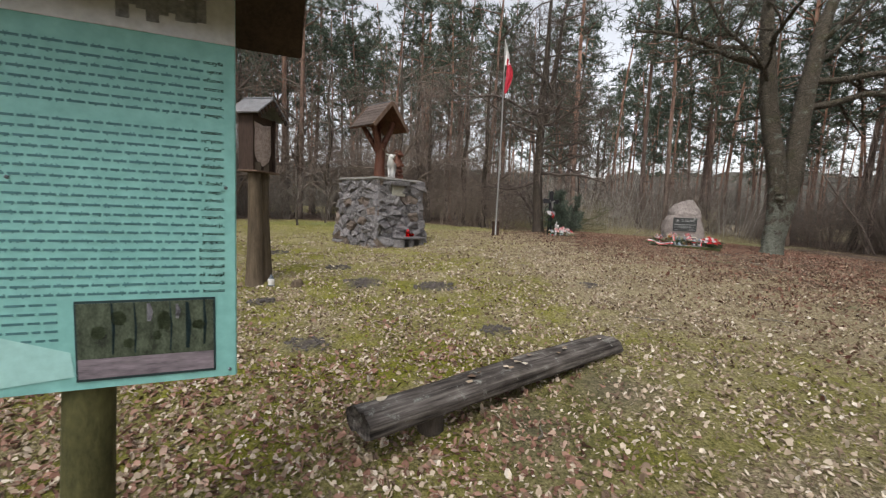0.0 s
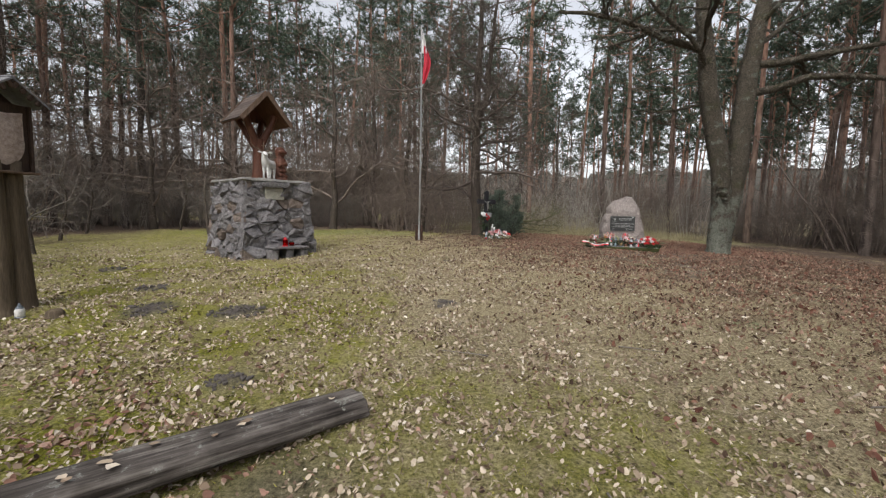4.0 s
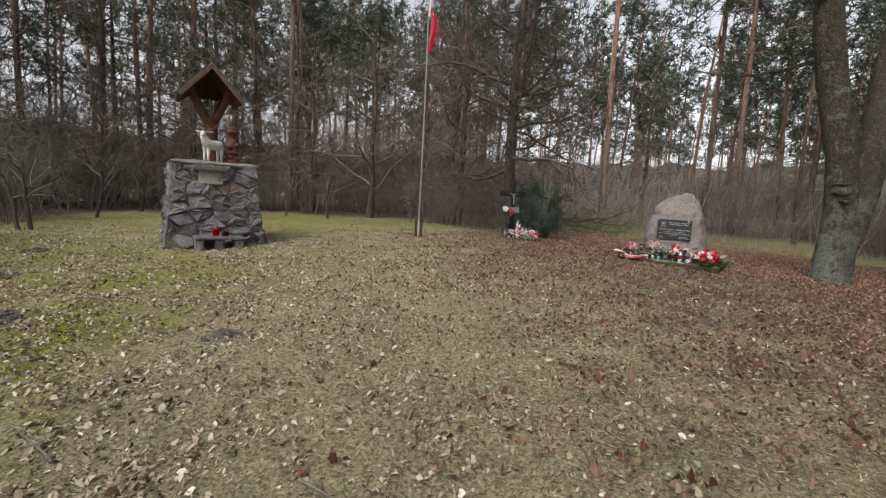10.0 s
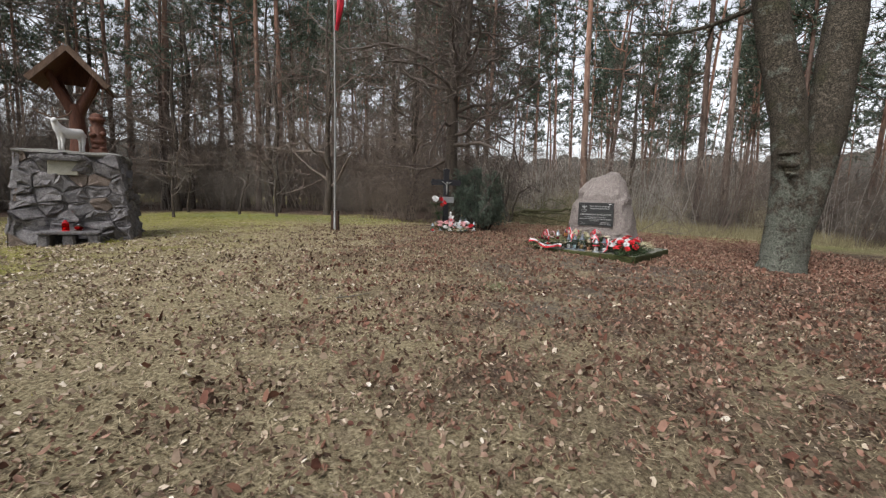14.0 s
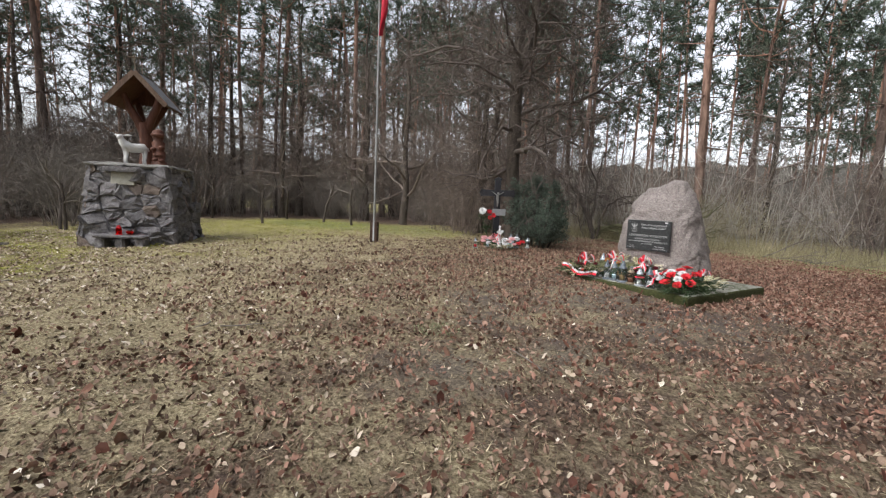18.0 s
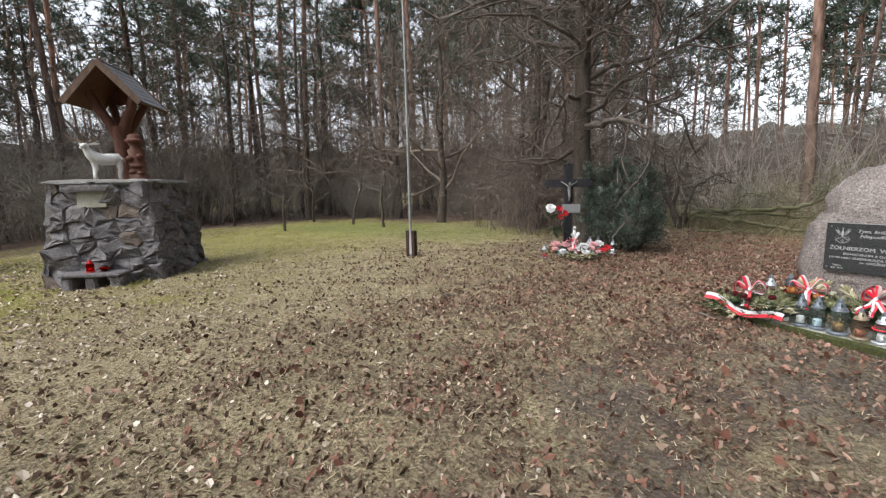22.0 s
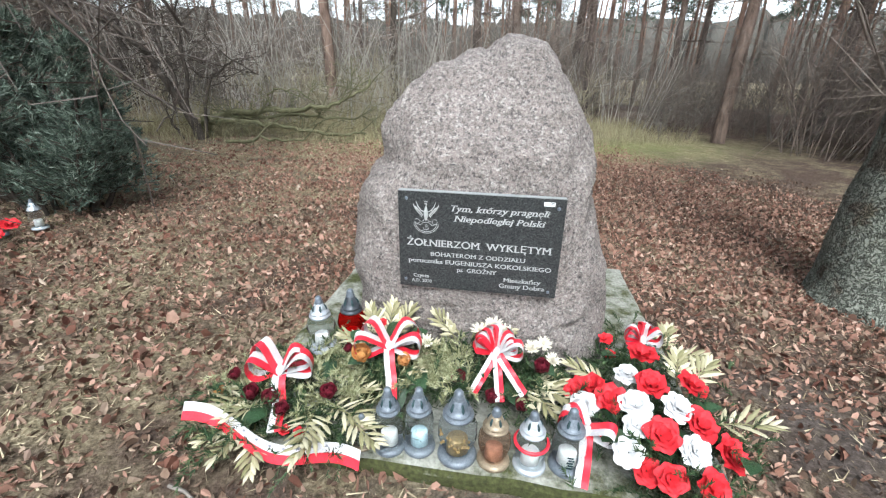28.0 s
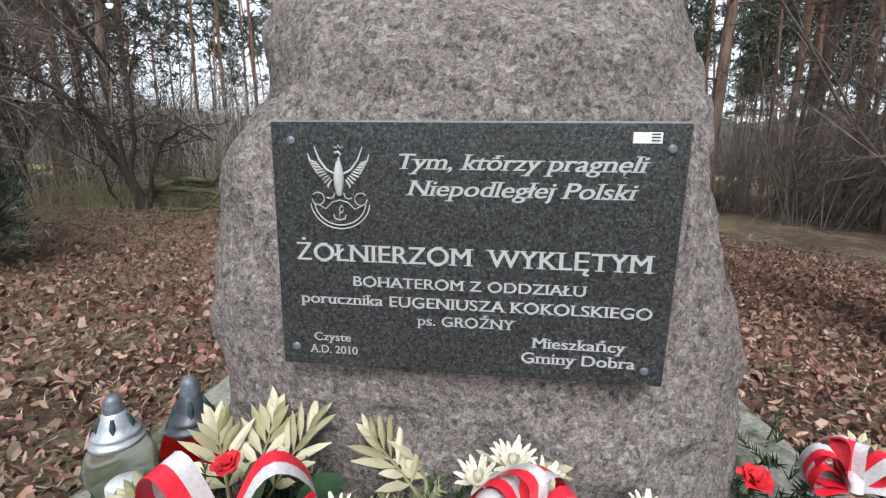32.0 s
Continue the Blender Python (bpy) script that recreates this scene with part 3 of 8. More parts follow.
def covers(x, y):
    """Shares of moss, leaf litter, soil and lawn."""
    s = lambda v: 1 / (1 + np.exp(-v))
    w = wob(x, y, 5, 3)
    moss = s((3.0 - 0.32 * (y - 3) - x + w) / 0.7) * s((11 - y) / 1.5) * (0.6 + 0.16 * wob(x, y, 1.7, 13))
    moss = np.maximum(moss, s((1.5 - x + w) / 1.2) * s((y - 8) / 1.5) * 0.55)
    moss = np.maximum(moss, np.exp(-((x - 3.4) ** 2 + (y - 2.2) ** 2) / 2.5) * 0.55)
    litter = s((x - 4.9 + 0.35 * (y - 6) - 0.8 * w) / 1.2) * s((y - 4.0 + 0.25 * (x - 5)) / 1.5) * 0.58
    litter = np.maximum(litter, s((x - 4.6 - 0.4 * w) / 0.7) * s((y - 10.2 + 0.3 * w) / 0.8) * (0.48 + 0.26 * s((x - 7.6) / 0.5)))
    litter = np.maximum(litter, s((y - 18.5 - 1.0 * w - 9.0 * (x > 3)) / 0.8) * 0.9)
    litter = np.maximum(litter, s((-9.5 - x + w) / 1.0) * 0.9)
    litter = np.maximum(litter, s((x - 17 + w) / 1.0) * 0.8)
    litter = np.maximum(litter, s((x - 7.6 - 0.8 * w) / 0.8) * s((y - 5.5) / 1.0) * 0.74)
    litter = np.clip(litter + 0.14 * wob(x, y, 1.4, 41) * s((x - 3.5) / 0.8) * s((y - 4) / 1.0), 0, 0.95)
    edge = np.exp(-((x - 12.0) ** 2 / 40 + (y - 20.0) ** 2 / 5))
    litter = litter * (1 - 0.6 * edge)
    soil = np.zeros_like(x)
    for mx, my, r in MOLEHILLS:
        soil = np.maximum(soil, 1.0 * np.exp(-((x - mx) ** 2 + (y - my) ** 2) / r**2))
    for mx, my, r in BARE:
        soil = np.maximum(soil, 0.58 * np.exp(-((x - mx) ** 2 + (y - my) ** 2) / r**2))
    litter = litter * (1 - 0.6 * (np.hypot(x - 3, y - 6) > 36))
    lawn = np.exp(-(((x + 3) / 5.5) ** 4 + ((y - 16.6) / 2.0) ** 4)) * 0.75
    lawn = np.maximum(lawn, edge * 0.66)
    return moss, litter, soil, lawn


def ground():
    def axis(lo, hi, step):
        out = np.geomspace(0.6, 700, 26)
        return np.r_[(lo - out)[::-1], np.arange(lo, hi + step / 2, step), hi + out]

    xs, ys = axis(-12, 18, 0.16), axis(-5, 22, 0.16)
    X, Y = np.meshgrid(xs, ys)
    Z = lay(X, Y)
    near = np.exp(-(((X - 3) / 22) ** 4 + ((Y - 9) / 20) ** 4))
    Z = Z + near * (0.018 * wob(X, Y, 1.1, 5) + 0.012 * wob(X, Y, 0.4, 6))
    for mx, my, r in MOLEHILLS:
        d = ((X - mx) ** 2 + (Y - my) ** 2) / r**2
        Z += 0.035 * np.exp(-d) * (1 + 0.6 * wob(X, Y, 0.25, 9))
    k, q = X.shape
    i, j = np.meshgrid(np.arange(k - 1), np.arange(q - 1), indexing="ij")
    f = np.stack([i * q + j, i * q + j + 1, (i + 1) * q + j + 1, (i + 1) * q + j], -1).reshape(-1, 4)
    g = Geo()
    g.add(np.stack([X, Y, Z], -1), f)
    me = g.mesh("ground", M["ground"])
    moss, litter, soil, lawn = (c.ravel() for c in covers(X, Y))
    a = me.attributes.new("cover", "FLOAT_COLOR", "POINT")
    a.data.foreach_set("color", np.stack([moss, litter, soil, np.ones_like(moss)], -1).ravel())
    me.attributes.new("lawn", "FLOAT", "POINT").data.foreach_set("value", lawn)
    return tagged(new("ground", me), "mossy meadow with dry grass, fallen leaves and molehills", "ground", kind="structure")


def scatter(n, lo, hi, want, seed):
    r = np.random.default_rng(seed)
    x, y = r.uniform(lo[0], hi[0], n), r.uniform(lo[1], hi[1], n)
    # thin out towards the rim of the patch
    rim = np.minimum(np.minimum(x - lo[0], hi[0] - x), np.minimum(y - lo[1], hi[1] - y)) / 1.6
    keep = r.uniform(0, 1, n) < want(x, y) * np.clip(rim, 0, 1)
    return x[keep], y[keep], r


def leaves(name, label, n, lo, hi, want, material, size, seed, lie=0.5, wide=(0.2, 0.62)):
    """Fallen leaves: pointed ovals, folded along the rib and slightly curled."""
    x, y, r = scatter(n, lo, hi, want, seed)
    k = len(x)
    z = lay(x, y) + 0.018 * wob(x, y, 1.1, 5) + 0.012 * wob(x, y, 0.4, 6) + r.uniform(0.002, 0.012, k)
    L = size[0] + (size[1] - size[0]) * r.uniform(0, 1, k) ** 1.7
    W = r.uniform(*wide, k)
    a = r.uniform(0, 6.28, k)
    ca, sa = np.cos(a), np.sin(a)
    tip = r.normal(0, 0.3, (k, 2)) * lie
    fold = r.uniform(-0.05, 0.22, k) * L
    curl = r.uniform(-0.1, 0.3, k) * L * lie
    P = np.empty((k, 6, 3))
    for q, (u, v) in enumerate(((-0.5, 0), (-0.18, -0.46), (0.24, -0.42), (0.5, 0.0), (0.2, 0.46), (-0.22, 0.4))):
        uu, vv = u * L * r.uniform(0.7, 1.15, k), v * L * W * r.uniform(0.4, 1.4, k)
        P[:, q, 0], P[:, q, 1] = x + ca * uu - sa * vv, y + sa * uu + ca * vv
        P[:, q, 2] = z + (tip[:, 0] * u + tip[:, 1] * v) * L + (fold if v else 0) + curl * abs(u)
    b = np.arange(k)[:, None] * 6
    g = Geo()
    g.add(P.reshape(-1, 3), np.concatenate([b + np.array([0, 1, 2, 3]), b + np.array([0, 3, 4, 5])]))
    return thing(name, label, "leaves", geo=g, material=material, kind="stuff", smooth=False)


def blades(name, label, n, lo, hi, want, material, size, seed, lean_to=(0.3, 1.6), w=0.004):
    """Short grass: thin bent three-sided blades."""
    x, y, r = scatter(n, lo, hi, want, seed)
    k = len(x)
    z = lay(x, y) + 0.018 * wob(x, y, 1.1, 5) + 0.012 * wob(x, y, 0.4, 6) - 0.004
    a, H = r.uniform(0, 6.28, k), r.uniform(size[0], size[1], k)
    lean, b2 = r.uniform(*lean_to, k), r.uniform(0, 6.28, k)
    P = np.empty((k, 3, 3))
    P[:, 0] = np.stack([x + w * np.cos(a), y + w * np.sin(a), z], -1)
    P[:, 1] = np.stack([x - w * np.cos(a), y - w * np.sin(a), z], -1)
    P[:, 2] = np.stack([x + H * lean * np.cos(b2), y + H * lean * np.sin(b2), z + H], -1)
    g = Geo()
    g.add(P.reshape(-1, 3), np.arange(k * 3).reshape(-1, 3))
    return thing(name, label, "grass", geo=g, material=material, kind="stuff", smooth=False)


ground()

# ---- trees ----
def bend(p, d, length, k, r, wild, lift):
    """A crooked line of k pieces from p along d."""
    pts = [np.array(p, float)]
    d = np.array(d, float)
    for _ in range(k):
        d = d + r.normal(0, wild, 3) + np.array([0, 0, lift])
        d /= np.linalg.norm(d)
        pts.append(pts[-1] + d * length / k)
    return np.array(pts), d


def limbs(g, p, d, length, rad, level, r, wild=0.18, lift=0.03, kids=(5, 5, 5, 4), spread=0.95, start=0.25, tips=None):
    """A limb with its boughs and twigs, thinner and thinner."""
    k = (9, 6, 5, 3, 2)[min(level, 4)]
    if level >= len(kids) and level > 3:
        # the thinnest twigs: one narrow sliver each
        p, d = np.asarray(p, float), np.asarray(d, float)
        s = np.cross(d, r.normal(0, 1, 3))
        s *= 0.0055 / (np.linalg.norm(s) + 1e-9)
        e = p + (d + r.normal(0, wild, 3)) * length
        (g.twig or g).add([p + s, p - s, e - s * 0.5, e + s * 0.5], [[0, 1, 2, 3]])
        if tips is not None:
            tips.append(np.array([p, e]))
        return
    pts, _ = bend(p, d, length, k, r, wild, lift)
    taper = np.linspace(1, 0.35 if level else 0.3, k + 1)
    g.tube(pts, np.maximum(rad * taper, (0.006, 0.006, 0.005, 0.0042, 0.0038)[min(level, 4)]), (9, 6, 4, 3, 3)[min(level, 4)])
    if level >= len(kids):
        if tips is not None:
            tips.append(pts)
        return
    for _ in range(kids[level]):
        t = r.uniform(start, 1.0)
        i = min(int(t * k), k - 1)
        q = pts[i] + (pts[i + 1] - pts[i]) * (t * k - i)
        ax = pts[i + 1] - pts[i]
        ax /= np.linalg.norm(ax)
        side = r.normal(0, 1, 3)
        side -= ax * (side @ ax)
        side /= np.linalg.norm(side)
        dd = ax * (1 - spread * 0.55) + side * spread
        limbs(g, q, dd / np.linalg.norm(dd), length * r.uniform(0.42, 0.7) * (1.15 - 0.5 * t), rad * (1 - 0.65 * t) * 0.55, level + 1, r, wild * 1.15, lift, kids, spread, 0.15, tips)


def pine(seed, height, crown_from, rad, fine=True):
    """Scots pine: bare trunk and a loose crown of needle tufts."""
    r = np.random.default_rng(seed)
    tr, cr, wood = Geo(), Geo(), Geo()
    pts, _ = bend((0, 0, -0.15), (0, 0, 1), height, 12, r, 0.018, 0.01)
    tr.tube(pts, rad * np.r_[1.25, np.linspace(1.0, 0.25, 12)], 9 if fine else 6)
    for _ in range(20 if fine else 9):
        t = r.uniform(0.2, crown_from)
        i = int(t * 12)
        a = r.uniform(0, 6.28)
        s, _ = bend(pts[i], (math.cos(a), math.sin(a), r.uniform(-0.3, 0.3)), r.uniform(0.4, 1.6), 3, r, 0.2, 0.0)
        tr.tube(s, [0.025, 0.018, 0.012, 0.006], 3)
    for _ in range(28 if fine else 28):
        t = r.uniform(crown_from, 0.99)
        i = min(int(t * 12), 11)
        q = pts[i] + (pts[i + 1] - pts[i]) * (t * 12 - i)
        a = r.uniform(0, 6.28)
        L = height * 0.13 * (1.15 - 0.75 * (t - crown_from) / (1 - crown_from)) * r.uniform(0.55, 1.25)
        b, _ = bend(q, (math.cos(a), math.sin(a), r.uniform(-0.1, 0.6)), L, 4, r, 0.2, 0.06)
        if fine:
            wood.tube(b, [0.05, 0.04, 0.03, 0.02, 0.01], 3)
        else:
            wood.tube(b[::2], [0.05, 0.03, 0.01], 3)
        for _ in range(9 if fine else 7):
            c = b[r.integers(1, 5)] + r.normal(0, 0.34, 3) * (1, 1, 0.6)
            k = 16 if fine else 10
            dirs = r.normal(0, 1, (k, 3)) + (0, 0, 0.4)
            dirs /= np.linalg.norm(dirs, axis=1, keepdims=True)
            tip = c + dirs * r.uniform(0.25, 0.55, (k, 1)) * (1.0 if fine else 1.25)
            sd = np.cross(dirs, r.normal(0, 1, (k, 3)))
            sd /= np.linalg.norm(sd, axis=1, keepdims=True)
            wd = 0.022 if fine else 0.044
            cr.add(np.stack([c + sd * wd, c - sd * wd, tip], 1).reshape(-1, 3), np.arange(3 * k).reshape(-1, 3))
    if not fine:
        return tr, wood, cr
    ob = thing("pine_tree", "tall Scots pine with a bare orange-brown trunk", "tree", group="pines round the clearing")
    part("trunk", tr, M["pine_bark"], ob)
    tagged(part("crown_branch", wood, M["pine_bark"], ob), kind="stuff")
    part("crown", cr, M["needles"], ob, "loose dark green needle crown", smooth=False)
    return ob


def bush(seed, height, stems, material, name, label, wide=0.5, kids=(6, 3), group="", wild=0.16, split=False):
    """A leafless thicket of many thin stems; split: each stem a part of its own."""
    r = np.random.default_rng(seed)
    ob = thing(name, label, "bush", group=group)
    g = Geo()
    for _ in range(stems):
        a, q = r.uniform(0, 6.28), wide * math.sqrt(r.uniform(0, 1))
        d = np.array([math.cos(a) * r.uniform(0, 0.6), math.sin(a) * r.uniform(0, 0.6), 1.0])
        L = height * r.uniform(0.5, 1.1)
        limbs(g, (q * math.cos(a), q * math.sin(a), -0.05), d / np.linalg.norm(d), L, 0.006 + 0.004 * L * r.uniform(0.5, 1.3), 2, r, wild, 0.02, (0, 0) + kids, 0.8, 0.2)
        if split:
            part("stem", g, material, ob)
            g = Geo()
    if not split:
        tagged(part("stem", g, material, ob), kind="stuff")
    return ob


def place(ob, x, y, turn=0.0, size=1.0, tilt=0.0):
    c = copy_thing(ob, Matrix.Translation((x, y, float(lay(x, y)))) @ Matrix.Rotation(turn, 4, "Z") @ Matrix.Rotation(tilt, 4, "X") @ Matrix.Scale(size, 4))
    return c


def first(ob, x, y, turn=0.0, size=1.0):
    ob.matrix_world = Matrix.Translation((x, y, float(lay(x, y)))) @ Matrix.Rotation(turn, 4, "Z") @ Matrix.Scale(size, 4)


def forest():
    r = np.random.default_rng(11)
    kinds = [pine(21 + k, h, c, w) for k, (h, c, w) in enumerate(((20, 0.48, 0.135), (18, 0.5, 0.11), (22, 0.49, 0.155), (17, 0.43, 0.1)))]
    remote = [pine(31 + k, h, c, w, False) for k, (h, c, w) in enumerate(((22, 0.42, 0.125), (20, 0.44, 0.1), (23, 0.45, 0.14), (19, 0.38, 0.095)))]
    spots = []

    def free(x, y, gap):
        return all((x - a) ** 2 + (y - b) ** 2 > gap * gap for a, b in spots)

    # single pines that stand out at the edge of the clearing
    for x, y in ((17.1, 14.5), (18.7, 14.0), (16.9, 11.2), (18.3, 17.3), (17.2, 20.4), (20.5, 12.4), (19.6, 9.0), (18.0, 28.8), (19.7, 25.4), (15.2, 23.8), (-14.5, 21), (-17, 16), (12.5, 27), (8.6, 31)):
        spots.append((x, y))
    for x, y in ((-8.2, 21.2), (-12.2, 19.2), (-15.6, 19.2), (-17.2, 18.7), (-14.4, 8.6)):
        spots.append((x, y))
    for k in range(70):
        # the stand thickens past the oak
        a, d = r.uniform(1.05, 1.7), r.uniform(17, 44)
        x, y = 3 + d * math.sin(a), 5 + d * math.cos(a)
        if free(x, y, 1.5):
            spots.append((x, y))
    tries = 0
    while len(spots) < 445 and tries < 30000:
        tries += 1
        a, d = r.uniform(-1.75, 1.75), 19 + 60 * r.uniform(0, 1) ** 0.8
        x, y = 3 + d * math.sin(a), 5 + d * math.cos(a)
        if y < (19.5 if x < 3 else 24) and -11 < x < 16.5:
            continue
        if x < 2 and d > 58 or -0.1 < a < 0.85 and tries % 5 < (3 if a < 0.4 else 2):
            continue
        if -0.6 < a < -0.1 and tries % 5 < 1 or -1.5 < a <= -0.6 and tries % 5 < 3:
            continue
        if free(x, y, 2.0 if x < 2 else 2.3):
            spots.append((x, y))
    # added pines behind the viewpoint, never in view, close the ring
    for k in range(44):
        a = math.pi + (k / 43 - 0.5) * 2.6
        spots.append((3 + (19 + 9 * (k % 3)) * math.sin(a), 4 + (17 + 8 * (k % 3)) * math.cos(a)))
    used, far = [], (Geo(), Geo(), Geo())
    for k, (x, y) in enumerate(spots):
        if math.hypot(x - 3, y - 6) > 33 or y < -4:
            c, sn, sz = math.cos(k * 2.4), math.sin(k * 2.4), r.uniform(0.82, 1.15)
            for dst, src in zip(far, remote[k % 4]):
                for v in src.v:
                    w = v * sz
                    dst.v.append(np.stack([w[:, 0] * c - w[:, 1] * sn + x, w[:, 0] * sn + w[:, 1] * c + y, w[:, 2] + float(lay(x, y))], -1))
                for f in src.f:
                    dst.f.append(f + dst.n)
                dst.n += src.n
            continue
        ob = kinds[k % 4]
        if ob not in used:
            used.append(ob)
            first(ob, x, y, r.uniform(0, 6.28), r.uniform(0.9, 1.1))
        else:
            place(ob, x, y, r.uniform(0, 6.28), r.uniform(0.82, 1.15), r.normal(0, 0.02))

    wood = thing("far_pine_wood", "deep stand of thin pine trunks and crowns", "wood", kind="stuff")
    for nm, g, mt in (("trunk", far[0], M["pine_bark"]), ("crown_branch", far[1], M["pine_bark"]), ("crown", far[2], M["needles"])):
        tagged(part(nm, g, mt, wood), kind="stuff")

    # thickets under the pines
    low = [bush(41 + k, 3.2 + 0.4 * k, 24, M["twig_red"] if k % 2 else M["twig"], "thicket_bush", "leafless grey-brown thicket at the edge of the wood", 0.9, (6, 4), "thicket at the wood edge") for k in range(4)]
    for k in range(34):
        # a dark belt past the oak and at the left edge of the meadow
        x, y = (r.uniform(19.5, 25), r.uniform(3, 19)) if k % 2 else (r.uniform(-20, -12.5), r.uniform(1, 20))
        place(low[k % 4], x, y, r.uniform(0, 6.28), r.uniform(0.8, 1.25))
    for k in range(44):
        # dim undergrowth deep in the stand
        place(low[k % 4], r.uniform(-1, 24), r.uniform(28, 44), r.uniform(0, 6.28), r.uniform(0.7, 1.2))
    n = 0
    tries = 0
    while n < 185 and tries < 6000:
        tries += 1
        a = r.uniform(-1.7, 1.75)
        d = r.uniform(14.5, 31)
        x, y = 3 + d * math.sin(a), 5 + d * math.cos(a)
        if -10.5 < x < 17 and y < (19.6 if x < 2 else 22.5):
            continue
        if (2.5 < x < 17 and r.uniform() < 0.8) or (-2 < x < 6 and y < 27):
            continue
        size = r.uniform(0.55, 1.15) * (1.12 if x < 4 else 1.1 if x > 15 and y < 21 else 0.8)
        if n < 4:
            first(low[n], x, y, r.uniform(0, 6.28), size)
        else:
            place(low[n % 4], x, y, r.uniform(0, 6.28), size)
        n += 1


forest()


def far_wood():
    """The far edge of the next wood, across the fields."""
    r = np.random.default_rng(5)
    th = np.linspace(0, 2 * math.pi, 721)
    g = Geo()
    for ring, (d, h) in enumerate(((150, 15.0), (175, 18.0))):
        top = h + 1.6 * wob(th * 60, th * 0, 9, 31 + ring) + r.normal(0, 0.5, len(th))
        x, y = 3 + (d + r.normal(0, 1.5, len(th))) * np.sin(th), 5 + d * np.cos(th)
        v = np.concatenate([np.stack([x, y, np.full_like(x, -1.0)], -1), np.stack([x, y, top * 0.6], -1), np.stack([x * 1.02, y * 1.02, top], -1)])
        k = len(th)
        i = np.arange(k - 1)
        g.add(v, np.concatenate([np.stack([i + q * k, i + 1 + q * k, i + 1 + (q + 1) * k, i + (q + 1) * k], -1) for q in (0, 1)]))
    tagged(new("backdrop", g.mesh("backdrop", M["far_wood"])), "distant dark edge of a wood", "backdrop", kind="structure")


far_wood()

# ---- memorial boulder on its slab ----
MEM = pose(7.836, 12.674, 0, 0, 0, -23.5)
TOP = 0.57


def at(x, y, z=TOP, rz=0.0, base=None):
    return (base or MEM) @ pose(x, y, z, 0, 0, rz)


def fbm(v, s, seed, octaves=4):
    o = Vector((seed * 3.1, seed * 7.7, seed * 1.3))
    return noise.fractal(Vector(v) * s + o, 0.9, 2.0, octaves)


def slab():
    """Square concrete slab, its front edge a little worn."""
    g = Geo()
    n, hw, y0, y1 = 26, 0.985, -0.585, 1.36
    ring = []
    for (ax, ay), (bx, by) in (((-hw, y0), (hw, y0)), ((hw, y0), (hw, y1)), ((hw, y1), (-hw, y1)), ((-hw, y1), (-hw, y0))):
        for k in range(n):
            t = k / n
            ring.append((ax + (bx - ax) * t, ay + (by - ay) * t))
    ring = np.array(ring)
    q = len(ring)
    jag = np.array([fbm((x, y, 0), 4, 3) for x, y in ring])[:, None]
    c = np.array([0, 0.36])
    levels = ((0.30, 1.0), (TOP - 0.035, 1.005), (TOP - 0.008, 0.995), (TOP, 0.97))
    v = np.concatenate([np.c_[c + (ring - c) * (w + 0.012 * jag), np.full(q, h)] for h, w in levels])
    i, j = np.meshgrid(np.arange(3), np.arange(q), indexing="ij")
    g.add(v, np.stack([i * q + j, i * q + (j + 1) % q, (i + 1) * q + (j + 1) % q, (i + 1) * q + j], -1).reshape(-1, 4))
    g.f.append(np.array([[3 * q + k for k in range(q)]]))
    thing("memorial_slab", "square weathered concrete slab with moss along its edges", "slab", MEM, geo=g, material=M["concrete"], smooth=False)


